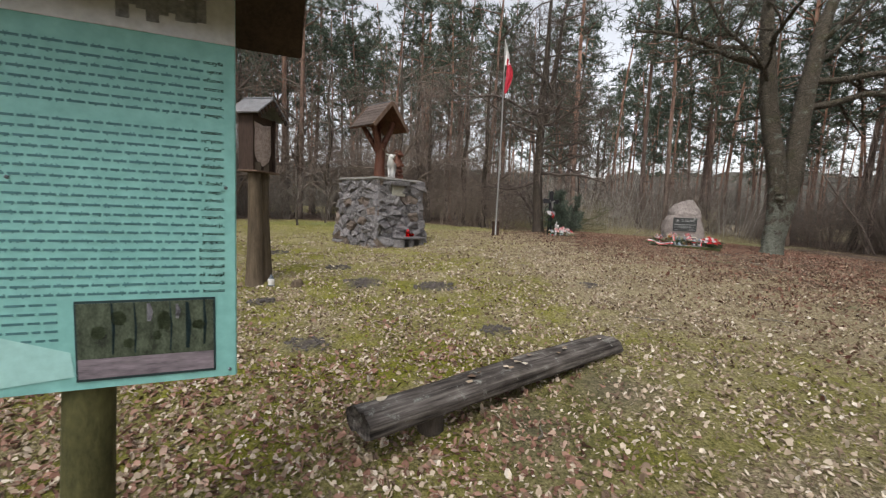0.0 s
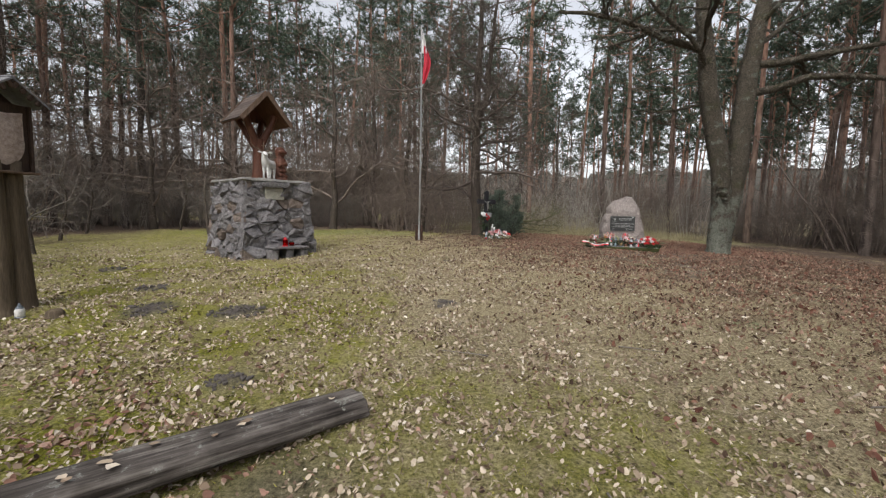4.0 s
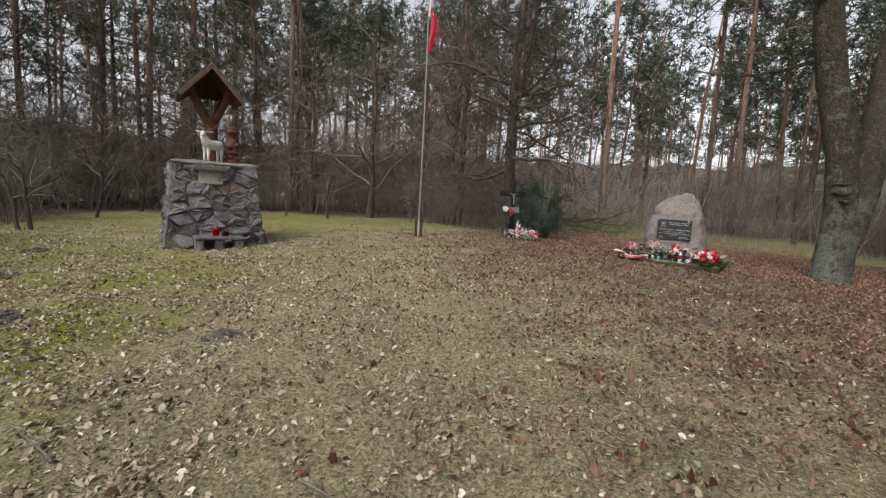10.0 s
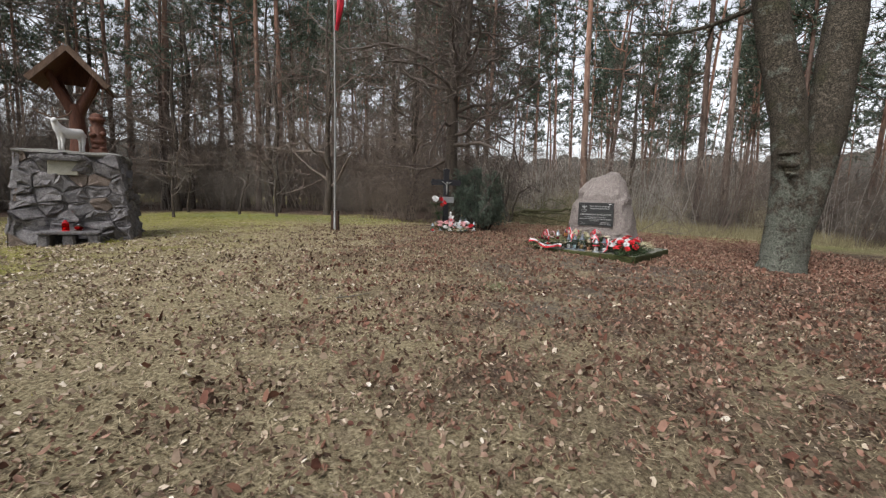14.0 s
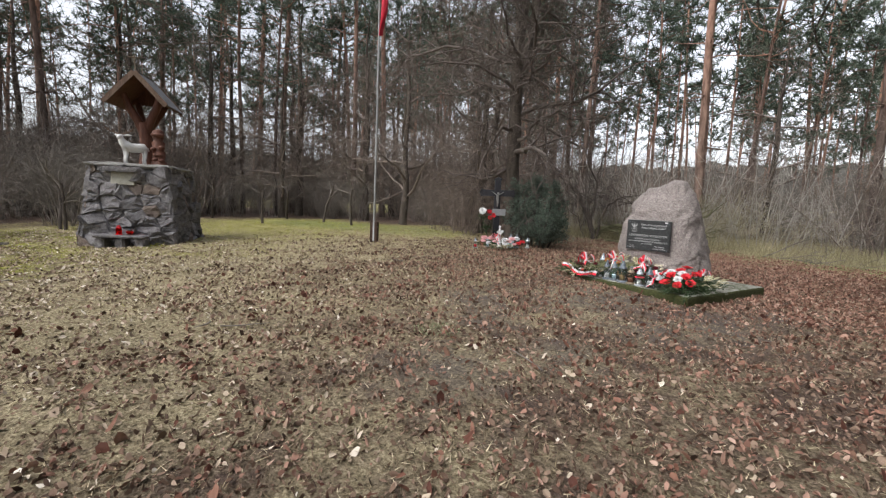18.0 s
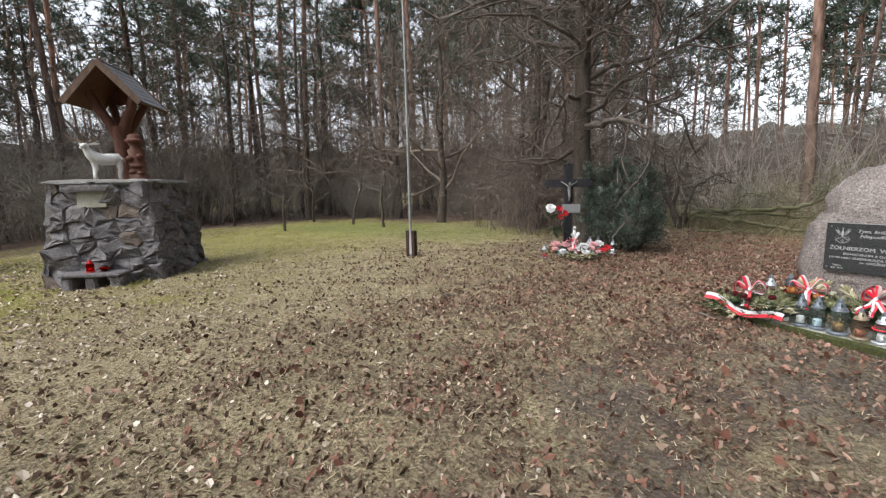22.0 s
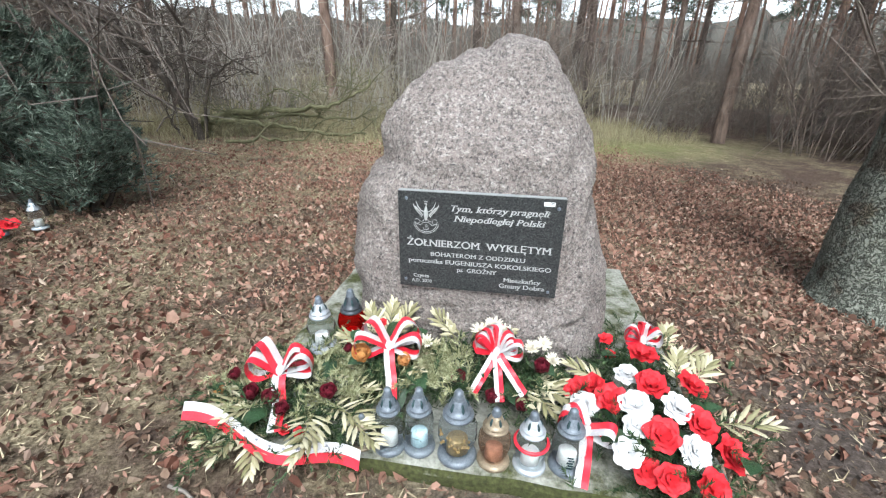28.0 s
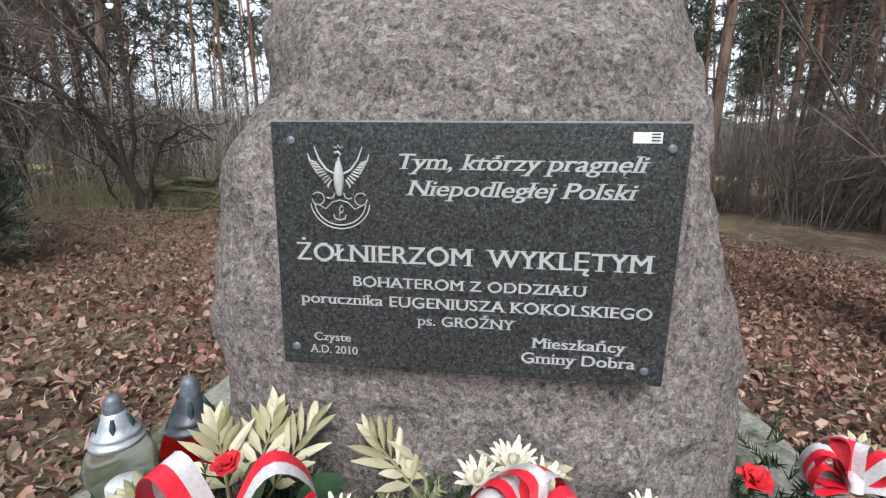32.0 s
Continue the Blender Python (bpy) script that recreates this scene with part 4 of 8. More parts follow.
def boulder():
    """Upright boulder: flat-faced, with a shoulder on one side and a cleft in the crown."""
    zs = [0.52, 0.7, 0.82, 1.0, 1.15, 1.25, 1.35, 1.47, 1.55, 1.6, 1.67, 1.75, 1.83, 1.89, 1.95, 2.0, 2.04, 2.07]
    left = [-0.66, -0.66, -0.645, -0.66, -0.65, -0.635, -0.61, -0.55, -0.48, -0.485, -0.5, -0.485, -0.42, -0.34, -0.24, -0.13, -0.03, 0.05]
    right = [0.66, 0.655, 0.645, 0.61, 0.58, 0.56, 0.54, 0.51, 0.495, 0.475, 0.44, 0.4, 0.36, 0.325, 0.29, 0.255, 0.22, 0.18]
    front = [-0.03, -0.02, -0.01, 0.005, 0.012, 0.014, 0.016, 0.022, 0.035, 0.045, 0.075, 0.12, 0.16, 0.19, 0.22, 0.27, 0.32, 0.38]
    back = [0.8, 0.8, 0.795, 0.785, 0.765, 0.75, 0.735, 0.71, 0.69, 0.685, 0.665, 0.64, 0.62, 0.61, 0.59, 0.57, 0.54, 0.5]
    k, q = 90, 140
    z = np.linspace(0.52, 2.07, k)
    L, R, F, B = (np.interp(z, zs, c) for c in (left, right, front, back))
    th = np.arange(q) * 2 * math.pi / q
    e = 0.7
    cx, sx = np.sign(np.cos(th)) * abs(np.cos(th)) ** e, np.sign(np.sin(th)) * abs(np.sin(th)) ** e
    v = np.empty((k, q, 3))
    v[..., 0] = ((L + R) / 2)[:, None] + ((R - L) / 2)[:, None] * cx
    v[..., 1] = ((F + B) / 2)[:, None] + ((B - F) / 2)[:, None] * sx
    v[..., 2] = z[:, None]
    flat = v.reshape(-1, 3)
    c = np.array([0, 0.38, 1.2])
    for p in flat:
        d = (p - c) / np.linalg.norm(p - c)
        face = abs(p[0]) < 0.42 and p[1] < 0.12 and 0.92 < p[2] < 1.52
        a = 0.03 * fbm(p, 2.2, 1) - 0.035 * abs(fbm(p * (1, 1, 0.7), 3.4, 9)) + 0.01 + 0.018 * fbm(p, 7, 2) + 0.01 * fbm(p, 20, 5)
        p += d * a * (0.25 if face else 1.0)
        cleft = math.exp(-(((p[0] - 0.02 + 0.3 * (p[2] - 1.9)) / 0.04) ** 2)) * max(0, p[2] - 1.72) * 0.1
        p[2] -= cleft
        p[1] += cleft * 0.5 * (p[1] < 0.4)
    g = Geo()
    i, j = np.meshgrid(np.arange(k - 1), np.arange(q), indexing="ij")
    g.add(flat, np.stack([i * q + j, i * q + (j + 1) % q, (i + 1) * q + (j + 1) % q, (i + 1) * q + j], -1).reshape(-1, 4))
    top = flat[-q:].mean(0) + (0, 0, 0.012)
    g.v.append(top[None])
    idx = (k - 1) * q + np.arange(q)
    g.f.append(np.stack([np.full(q, g.n), idx, np.roll(idx, -1)], -1))
    g.n += 1
    thing("memorial_boulder", "upright pinkish granite boulder standing on the mossy slab", "boulder", MEM, geo=g, material=M["granite"])


def lettering(body, width, cap, material, name="inscription", slant=0.0, serif=True, bold=0.03):
    """A line of writing as a flat mesh, centred, in the x-z plane."""
    cu = bpy.data.curves.new(name, "FONT")
    cu.body, cu.align_x = body, "LEFT"
    ob = bpy.data.objects.new(name, cu)
    scene.collection.objects.link(ob)
    bpy.context.view_layer.update()
    me = bpy.data.meshes.new_from_object(ob.evaluated_get(bpy.context.evaluated_depsgraph_get()))
    bpy.data.objects.remove(ob)
    v = np.empty(len(me.vertices) * 3)
    me.vertices.foreach_get("co", v)
    v = v.reshape(-1, 3)
    # small serifs at the ends of the stems
    feet = {}
    for pl in me.polygons:
        q = list(pl.vertices)
        for a, b in zip(q, q[1:] + q[:1]):
            feet.setdefault((min(a, b), max(a, b)), []).append(pl.index)
    extra = []
    for (a, b), own in feet.items():
        if len(own) == 1 and abs(v[a, 1] - v[b, 1]) < 0.004 and 0.045 < abs(v[a, 0] - v[b, 0]) < 0.17:
            inside = sum(v[i, 1] for i in me.polygons[own[0]].vertices) / len(me.polygons[own[0]].vertices) - v[a, 1]
            y0, y1 = sorted((v[a, 1], v[a, 1] + math.copysign(0.042, inside)))
            x0, x1 = min(v[a, 0], v[b, 0]) - 0.085, max(v[a, 0], v[b, 0]) + 0.085
            extra.append([(x0, y0), (x1, y0), (x1, y1), (x0, y1)])
    faces = [tuple(pl.vertices) for pl in me.polygons]
    k = len(v)
    flat = np.concatenate([v] + [np.c_[np.array(e), np.full(4, 0.002)] for e in extra]) if serif and extra else v.copy()
    if serif:
        faces += [tuple(k + 4 * i + j for j in range(4)) for i in range(len(extra))]
    # a second, shifted layer makes the strokes bolder
    full = len(flat)
    if bold:
        flat = np.concatenate([flat, flat + (bold, 0, 0.004)])
        faces += [tuple(i + full for i in f) for f in faces]
    me = bpy.data.meshes.new(name)
    me.from_pydata(flat.tolist(), [], faces)
    v = flat
    v[:, 0] += slant * v[:, 1]
    x0, x1 = v[:, 0].min(), v[:, 0].max()
    w = np.zeros_like(v)
    w[:, 0] = (v[:, 0] - (x0 + x1) / 2) * (width / (x1 - x0) if width else cap / 0.7)
    w[:, 1], w[:, 2] = -0.06 * v[:, 2], v[:, 1] * cap / 0.7
    me.vertices.foreach_set("co", w.ravel())
    me.materials.clear()
    me.materials.append(material)
    me.update()
    return me


def plaque():
    ob = thing("memorial_plaque", "polished black granite plaque with light cut lettering and an eagle", "plaque", at(-0.003, -0.012, 1.02))
    g = Geo()
    g.box((0, 0, 0.221), (0.69, 0.03, 0.442), bevel=0.002)
    part("tablet", g, M["black_granite"], ob, smooth=False)
    g = Geo()
    g.box((0, 0, 0.4435), (0.686, 0.027, 0.003))
    part("top_edge", g, M["granite_edge"], ob, "pale sawn edge", smooth=False)

    def line(body, x0, x1, z, cap, slant=0.0):
        """One line of writing between x0 and x1, standing on z."""
        t = part("inscription", lettering(body, x1 - x0, cap, M["letters"], slant=slant), None, ob)
        t.location = ((x0 + x1) / 2 + 0.003, -0.0162, z - 1.02)

    line("Tym, którzy pragneli", -0.122, 0.283, 1.386, 0.026, 0.25)
    line("Niepodległej Polski", -0.111, 0.27, 1.342, 0.026, 0.25)
    line("ŻOŁNIERZOM  WYKLĘTYM", -0.31, 0.306, 1.222, 0.031)
    line("BOHATEROM Z ODDZIAŁU", -0.207, 0.203, 1.177, 0.0185)
    line("porucznika EUGENIUSZA KOKOLSKIEGO", -0.308, 0.312, 1.1415, 0.0195)
    line("ps. GROŹNY", -0.091, 0.086, 1.1095, 0.018)
    line("Czyste", -0.285, -0.214, 1.069, 0.0155)
    line("A.D. 2010", -0.295, -0.202, 1.044, 0.0155)
    line("Mieszkańcy", 0.114, 0.277, 1.079, 0.019)
    line("Gminy Dobra", 0.098, 0.293, 1.05, 0.02)

    # eagle with spread wings over a curved shield
    def bird(pts):
        return np.array([(-0.224 + (x - 600) * 0.00101, -0.0165, 0.405 - (y - 262) * 0.00098) for x, y in pts])

    hook = Geo()
    hook.tube([(0.2495, -0.0165, 0.366), (0.247, -0.0165, 0.362), (0.2475, -0.0165, 0.3575), (0.2525, -0.0165, 0.358)], [0.0015, 0.0017, 0.0015, 0.0008], 6)
    part("ogonek", hook, M["letters"], ob)
    e = Geo()
    for sgn in (-1, 1):
        for k in range(9):
            root = (599 + sgn * (12 + 3.2 * k), 322 - 3.5 * k)
            tipx, tipy = 599 + sgn * (18 + 4.2 * k + 6 * math.sin(k * 0.35)), 345 - 3 * k - (8 + 4.4 * k)
            mid = ((root[0] + tipx) / 2 + sgn * 5, (root[1] + tipy) / 2 + 4)
            e.tube(bird([root, mid, (tipx, tipy)]), [0.0016, 0.0024, 0.0009], 5)
        e.tube(bird([(599 + sgn * 8, 312), (599 + sgn * 22, 305), (599 + sgn * 34, 288), (599 + sgn * 42, 266)]), [0.002, 0.0024, 0.002, 0.0008], 6)
        e.tube(bird([(599 + sgn * x, y) for x, y in ((8, 345), (10, 352), (16, 356), (22, 354))]), 0.0013, 5)
        sp = [(599 + sgn * (38 + 11 * math.cos(t)), 356 + 11 * math.sin(t)) for t in np.linspace(0, 5.6, 14)]
        e.tube(bird(sp), 0.0011, 4)
    e.tube(bird([(592, 266), (597, 268), (599, 262), (602, 268), (607, 266)]), 0.0012, 4)
    e.tube(bird([(593, 276), (599, 274), (603, 279), (600, 285), (599, 292)]), 0.0024, 6)
    e.tube(bird([(599, 290), (599, 305), (599, 320), (599, 335), (599, 350)]), [0.004, 0.0075, 0.0095, 0.008, 0.004], 8)
    for r in (46, 53):
        e.tube(bird([(600 + r * math.cos(t), 360 + r * 0.93 * math.sin(t)) for t in np.linspace(0.12, 3.02, 22)]), 0.0012, 4)
    e.tube(bird([(560, 366), (574, 374), (586, 362), (600, 358), (614, 362), (626, 374), (640, 366)]), 0.0012, 4)
    e.tube(bird([(599, 392), (599, 372), (603, 368), (607, 372), (603, 380), (599, 380)]), 0.0014, 4)
    e.tube(bird([(588, 384), (590, 391), (599, 394), (608, 391), (610, 384)]), 0.0014, 4)
    part("eagle", e, M["letters"], ob, "cut outline of an eagle over a shield")
    for x, z in ((-0.309, 0.411), (0.316, 0.403), (-0.318, 0.034), (0.312, 0.027)):
        g = Geo()
        g.lathe([(0.0001, 0.002), (0.006, 0.002), (0.0075, 0.0), (0.0075, -0.003)], 12)
        o = part("screw", g, M["lid_grey"], ob)
        o.matrix_local = pose(x, -0.0155, z, 90)
    g = Geo()
    g.box((0.278, -0.016, 0.42), (0.044, 0.0015, 0.017))
    part("sticker", g, M["white_paint"], ob, "small white price sticker", smooth=False)
    g = Geo()
    for k in range(3):
        g.box((0.29, -0.0172, 0.4255 - 0.005 * k), (0.013, 0.0006, 0.002))
    part("sticker_print", g, M["ink_dark"], ob, smooth=False)


def lantern(m, h, r, lid, glass, fill, label, shape=0, band=None, base="base"):
    """Grave lantern: foot, glass, candle inside, vented lid with knob."""
    ob = thing("grave_lantern", label, "lantern", m, group="grave lanterns")
    g = Geo()
    g.lathe([(0.001, 0.0), (r * 1.0, 0.0), (r * 1.08, h * 0.02), (r * 1.04, h * 0.06), (r * 0.9, h * 0.085), (0.001, h * 0.085)], 22)
    part("foot", g, lid, ob)
    prof = (
        [(r * 0.86, 0.085), (r * 0.95, 0.12), (r * 0.95, 0.5), (r * 0.88, 0.58), (r * 0.62, 0.66)],
        [(r * 0.7, 0.085), (r * 0.8, 0.15), (r * 1.05, 0.35), (r * 1.02, 0.5), (r * 0.7, 0.66)],
        [(r * 0.6, 0.085), (r * 0.75, 0.2), (r * 1.12, 0.45), (r * 0.95, 0.58), (r * 0.7, 0.64)],
    )[shape]
    g = Geo()
    g.lathe([(a, b * h) for a, b in prof], 22)
    part("glass", g, glass, ob)
    g = Geo()
    k = 0.5 * r
    g.lathe([(0.001, 0.1 * h), (k, 0.1 * h), (k, 0.3 * h), (k * 0.85, 0.32 * h), (0.001, 0.32 * h)], 14)
    part("candle", g, fill, ob)
    g = Geo()
    g.lathe([(r * 0.6, 0.63 * h), (r * 0.82, 0.64 * h), (r * 0.82, 0.672 * h), (r * 0.66, 0.68 * h), (r * 0.7, 0.7 * h), (r * 0.7, 0.725 * h), (r * 0.55, 0.735 * h), (r * 0.5, 0.79 * h), (r * 0.36, 0.86 * h), (r * 0.3, 0.875 * h)], 22)
    top = part("lid", g, lid, ob)
    g = Geo()
    g.lathe([(r * 0.3, 0.872 * h), (r * 0.33, 0.9 * h), (r * 0.25, 0.93 * h), (r * 0.27, 0.96 * h), (r * 0.16, 0.995 * h), (0.001, h)], 14)
    part("knob", g, M["lid_grey"], top)
    # solid dark beads on the lid: the shade inside the vents, put in as colour
    for k in range(5):
        g = Geo()
        a = 1.257 * k + 0.3
        e = np.array((math.cos(a), math.sin(a), 0))
        g.tube([e * r * 0.515 + (0, 0, 0.745 * h), e * r * 0.5 + (0, 0, 0.785 * h), e * r * 0.38 + (0, 0, 0.85 * h)], [r * 0.05, r * 0.1, r * 0.05], 6, True)
        part("vent", g, M["ink_dark"], top, "dark bead painted as the shade in a vent hole")
    if "motif" in label:
        rm = np.random.default_rng(6)
        g = Geo()
        for _ in range(26):
            a, z = rm.uniform(3.7, 5.5), rm.uniform(0.26, 0.5)
            c = np.array((math.cos(a) * r * 0.98, math.sin(a) * r * 0.98, z * h))
            g.tube([c - (0, 0.004, 0.006), c + (0, -0.003, 0.0), c + (0, 0, 0.006)], [0.002, 0.006, 0.002], 6, True)
        part("motif", g, M["gold"], ob, "golden leaf motif on the glass")
    if "white candle" in label:
        g = Geo()
        for k in range(5):
            g.box((0.004 * (k % 2), -r * 1.0, (0.2 + 0.045 * k) * h), (r * 0.34, 0.003, 0.006))
        part("print", g, M["ink_dark"], ob, "dark unreadable print", smooth=False)
    if band:
        g = Geo()
        t = np.linspace(0, 6.283, 25)
        g.tube(np.stack([r * 1.02 * np.cos(t), r * 1.02 * np.sin(t), np.full(25, h * 0.46)], -1), 0.007, 6)
        part("band", g, band, ob, "red and white ribbon tied round the glass")
    return ob


slab()
boulder()
plaque()
LANTERNS = (
    (-0.378, -0.525, 0.15, 0.040, "lid_gold", "glass", "wax", "small clear grave lantern with a gold lid", 0, None),
    (-0.272, -0.52, 0.29, 0.055, "lid_grey", "glass", "wax", "tall clear grave lantern with a grey lid", 0, None),
    (-0.159, -0.50, 0.29, 0.058, "lid_grey", "glass", "blue_glaze", "clear grave lantern with a short burnt candle", 0, None),
    (-0.01, -0.51, 0.31, 0.070, "lid_grey", "glass", "gold", "wide clear grave lantern with a golden motif", 1, None),
    (0.128, -0.512, 0.255, 0.058, "lid_gold", "glass_amber", "wax_brown", "amber grave lantern with a tarnished gold lid", 1, None),
    (0.261, -0.508, 0.255, 0.058, "lid_silver", "glass", "wax", "clear grave lantern tied with a striped ribbon", 0, "ribbon_red"),
    (0.396, -0.49, 0.275, 0.06, "lid_grey", "glass", "wax", "clear grave lantern with a white candle and round foot", 1, None),
    (-0.79, 0.03, 0.31, 0.066, "lid_silver", "glass", "wax", "ribbed clear grave lantern with a silver lid", 2, None),
    (-0.64, 0.08, 0.34, 0.068, "lid_dark", "glass_red", "petal_red", "red glass grave lantern beside the boulder", 2, None),
)
for x, y, h, r, lid, gl, fill, label, shape, band in LANTERNS:
    lantern(at(x, y), h, r, M[lid], M[gl], M[fill], label, shape, M[band] if band else None)


# ---- wreaths and bouquets ----
def unit(v):
    v = np.asarray(v, float)
    return v / (np.linalg.norm(v) + 1e-9)


def palm_leaf(base, d, length, r, wide=0.42):
    """A dried palm frond: broad pointed leaflets along a bent rib."""
    g = Geo()
    d = unit(d)
    side = unit(np.cross(d, (0, 0, 1)))
    up = np.cross(side, d)
    n = 7
    for k in range(n):
        t = 0.2 + 0.8 * k / (n - 1)
        p = np.asarray(base) + d * length * t * 0.75 - np.array([0, 0, 0.1 * length * t * t])
        for s in (-1, 1):
            ll = length * wide * (1.15 - 0.5 * abs(t - 0.5) * 2) * r.uniform(0.8, 1.15)
            q = unit(d * (0.6 + 0.7 * t) + side * s * (1.2 - 0.85 * t) + up * r.uniform(-0.05, 0.45))
            w = unit(np.cross(q, up)) * 0.0095
            dip = np.array([0, 0, -0.12 * ll])
            g.add([p, p + q * ll * 0.35 + w, p + q * ll * 0.7 + w * 0.75 + dip * 0.4, p + q * ll + dip, p + q * ll * 0.7 - w * 0.75 + dip * 0.4, p + q * ll * 0.35 - w, p + q * ll * 0.5 + up * 0.005 + dip * 0.2], [[0, 1, 6], [1, 2, 6], [2, 3, 6], [3, 4, 6], [4, 5, 6], [5, 0, 6]])
    g.tube([np.asarray(base), np.asarray(base) + d * length * 0.4 - (0, 0, 0.02 * length), np.asarray(base) + d * length * 0.75 - (0, 0, 0.1 * length)], [0.004, 0.003, 0.0015], 4)
    return g


def sprays(g, c, spread, n, r, size=0.16, up=0.5):
    """Fir twigs: thin stalks set with needles."""
    for _ in range(n):
        b = np.asarray(c) + r.normal(0, 1, 3) * spread * (1, 1, 0.25)
        d = unit(r.normal(0, 1, 3) * (1, 1, 0.5) + (0, 0, up))
        L = size * r.uniform(0.6, 1.3)
        k = 30
        t = np.linspace(0.1, 1, k)[:, None]
        p = b + d * L * t - np.array([0, 0, 0.25 * L]) * t * t
        q = r.normal(0, 1, (k, 3))
        q = q - (q @ d)[:, None] * d
        q /= np.linalg.norm(q, axis=1, keepdims=True)
        tip = p + (q * 0.8 + d * 0.7) * 0.034 * (1.2 - 0.6 * t)
        w = np.cross(q, d) * 0.003
        g.add(np.stack([p + w, p - w, tip], 1).reshape(-1, 3), np.arange(3 * k).reshape(-1, 3))


FLOWERS = {
    # layers: petals, angle at the base, angle at the rim, length, half width; then ruffle
    "carnation": (((6, 1.05, 1.45, 1.0, 0.6), (5, 0.75, 1.2, 0.82, 0.5), (4, 0.3, 0.9, 0.6, 0.36)), 0.13),
    "peony": (((7, 1.0, 1.75, 1.0, 0.55), (7, 0.65, 1.5, 0.9, 0.5), (6, 0.35, 1.25, 0.78, 0.42), (5, 0.1, 0.9, 0.66, 0.34)), 0.06),
    "rose": (((5, 1.5, 0.35, 1.05, 0.62), (5, 1.1, -0.1, 1.0, 0.56), (4, 0.8, -0.4, 0.95, 0.46), (3, 0.4, -0.5, 0.85, 0.34)), 0.04),
    "daisy": (((16, 1.35, 1.0, 1.0, 0.11), (13, 0.95, 0.6, 0.85, 0.11), (9, 0.5, 0.2, 0.6, 0.1)), 0.03),
}


def bloom(c, nrm, rad, r, style):
    """A flower: layers of curved petals round its heart."""
    g = Geo()
    n = unit(nrm)
    a = unit(np.cross(n, (0.3, 0.5, 0.8)))
    b = np.cross(n, a)
    c = np.asarray(c, float)
    layers, ruffle = FLOWERS[style]
    ku, ks = 6, 5
    for q, (count, p0, p1, ln, hw) in enumerate(layers):
        for m in range(count):
            th = 6.283 * (m + 0.5 * (q % 2)) / count + r.normal(0, 0.12)
            L, W, ph = rad * ln * r.uniform(0.9, 1.08), rad * hw * r.uniform(0.9, 1.1), r.uniform(0, 6.28)
            out, upw, rows = 0.04 * rad, 0.0, []
            e, tg = a * math.cos(th) + b * math.sin(th), b * math.cos(th) - a * math.sin(th)
            for i in range(ku):
                u = i / (ku - 1)
                fi = p0 + (p1 - p0) * u
                if i:
                    out, upw = out + L / (ku - 1) * math.sin(fi), upw + L / (ku - 1) * math.cos(fi)
                w = W * math.sin(math.pi * (0.1 + 0.74 * u)) ** 0.8
                for s in np.linspace(-1, 1, ks):
                    wave = ruffle * rad * u * u * math.sin(4.2 * s + ph)
                    rows.append(c + e * (out - 0.28 * w * s * s - 0.1 * L * u**3 * s * s) + tg * s * w + n * (upw + wave))
            g.add(rows, [[i * ks + j, i * ks + j + 1, (i + 1) * ks + j + 1, (i + 1) * ks + j] for i in range(ku - 1) for j in range(ks - 1)])
    return g


def band(pts, across, w, white, red):
    """A ribbon, half white and half red, along the points."""
    p = np.asarray(pts, float)
    ac = np.broadcast_to(np.asarray(across, float), p.shape)
    for g, (s0, s1) in ((white, (0.0, 0.5)), (red, (-0.5, -0.0))):
        a, b = p + ac * w * s0, p + ac * w * s1
        k = len(p)
        i = np.arange(k - 1)
        g.add(np.concatenate([a, b]), np.stack([i, i + 1, k + i + 1, k + i], -1))


def bow(parent, c, rad, r, loops=5, tails=2, w=0.05, name="bow", face=(0, -1, 0.5), tail=1.9):
    """Puffed ribbon loops and tails tied in a knot."""
    c = np.asarray(c, float)
    f = unit(face)
    a = unit(np.cross(f, (0, 0, 1)))
    b = np.cross(a, f)
    t = np.linspace(0, 1, 17)[:, None]
    knot = Geo()
    knot.tube([c - b * 0.016 + f * 0.008, c + f * 0.016, c + b * 0.016 + f * 0.008], [0.012, 0.016, 0.012], 8, True)
    ob = part(name, knot, M["ribbon_white"], parent, "bow of white and red satin ribbon")
    strips = []
    for k in range(loops):
        s = -1 if k % 2 else 1
        rise = (0.15, 0.75, 1.35, 0.4)[(k // 2) % 4] + r.normal(0, 0.12)
        d = unit(a * s * math.cos(rise) + b * math.sin(rise) + f * r.uniform(0.0, 0.35))
        e = unit(f * 0.75 + np.cross(d, f) * s * 0.65)
        L = rad * r.uniform(0.85, 1.15)
        strips.append(("loop", c + d * L * np.sin(math.pi * t) ** 0.75 + e * 0.42 * L * np.sin(2 * math.pi * t), unit(np.cross(d, e)), w))
    for k in range(tails):
        d = unit(a * (0.45 * (k - (tails - 1) / 2) * 1.4 - 0.15) - b + f * 0.25)
        strips.append(("tail", c + d * rad * tail * t + f * 0.015 * np.sin(8 * t + k), unit(np.cross(d, f)), w * 0.9))
    for kind, p, ac, ww in strips:
        white, red = Geo(), Geo()
        band(p, ac, ww, white, red)
        part(kind, white, M["ribbon_white"], ob)
        part("red_stripe", red, M["ribbon_red"], ob)
    return ob


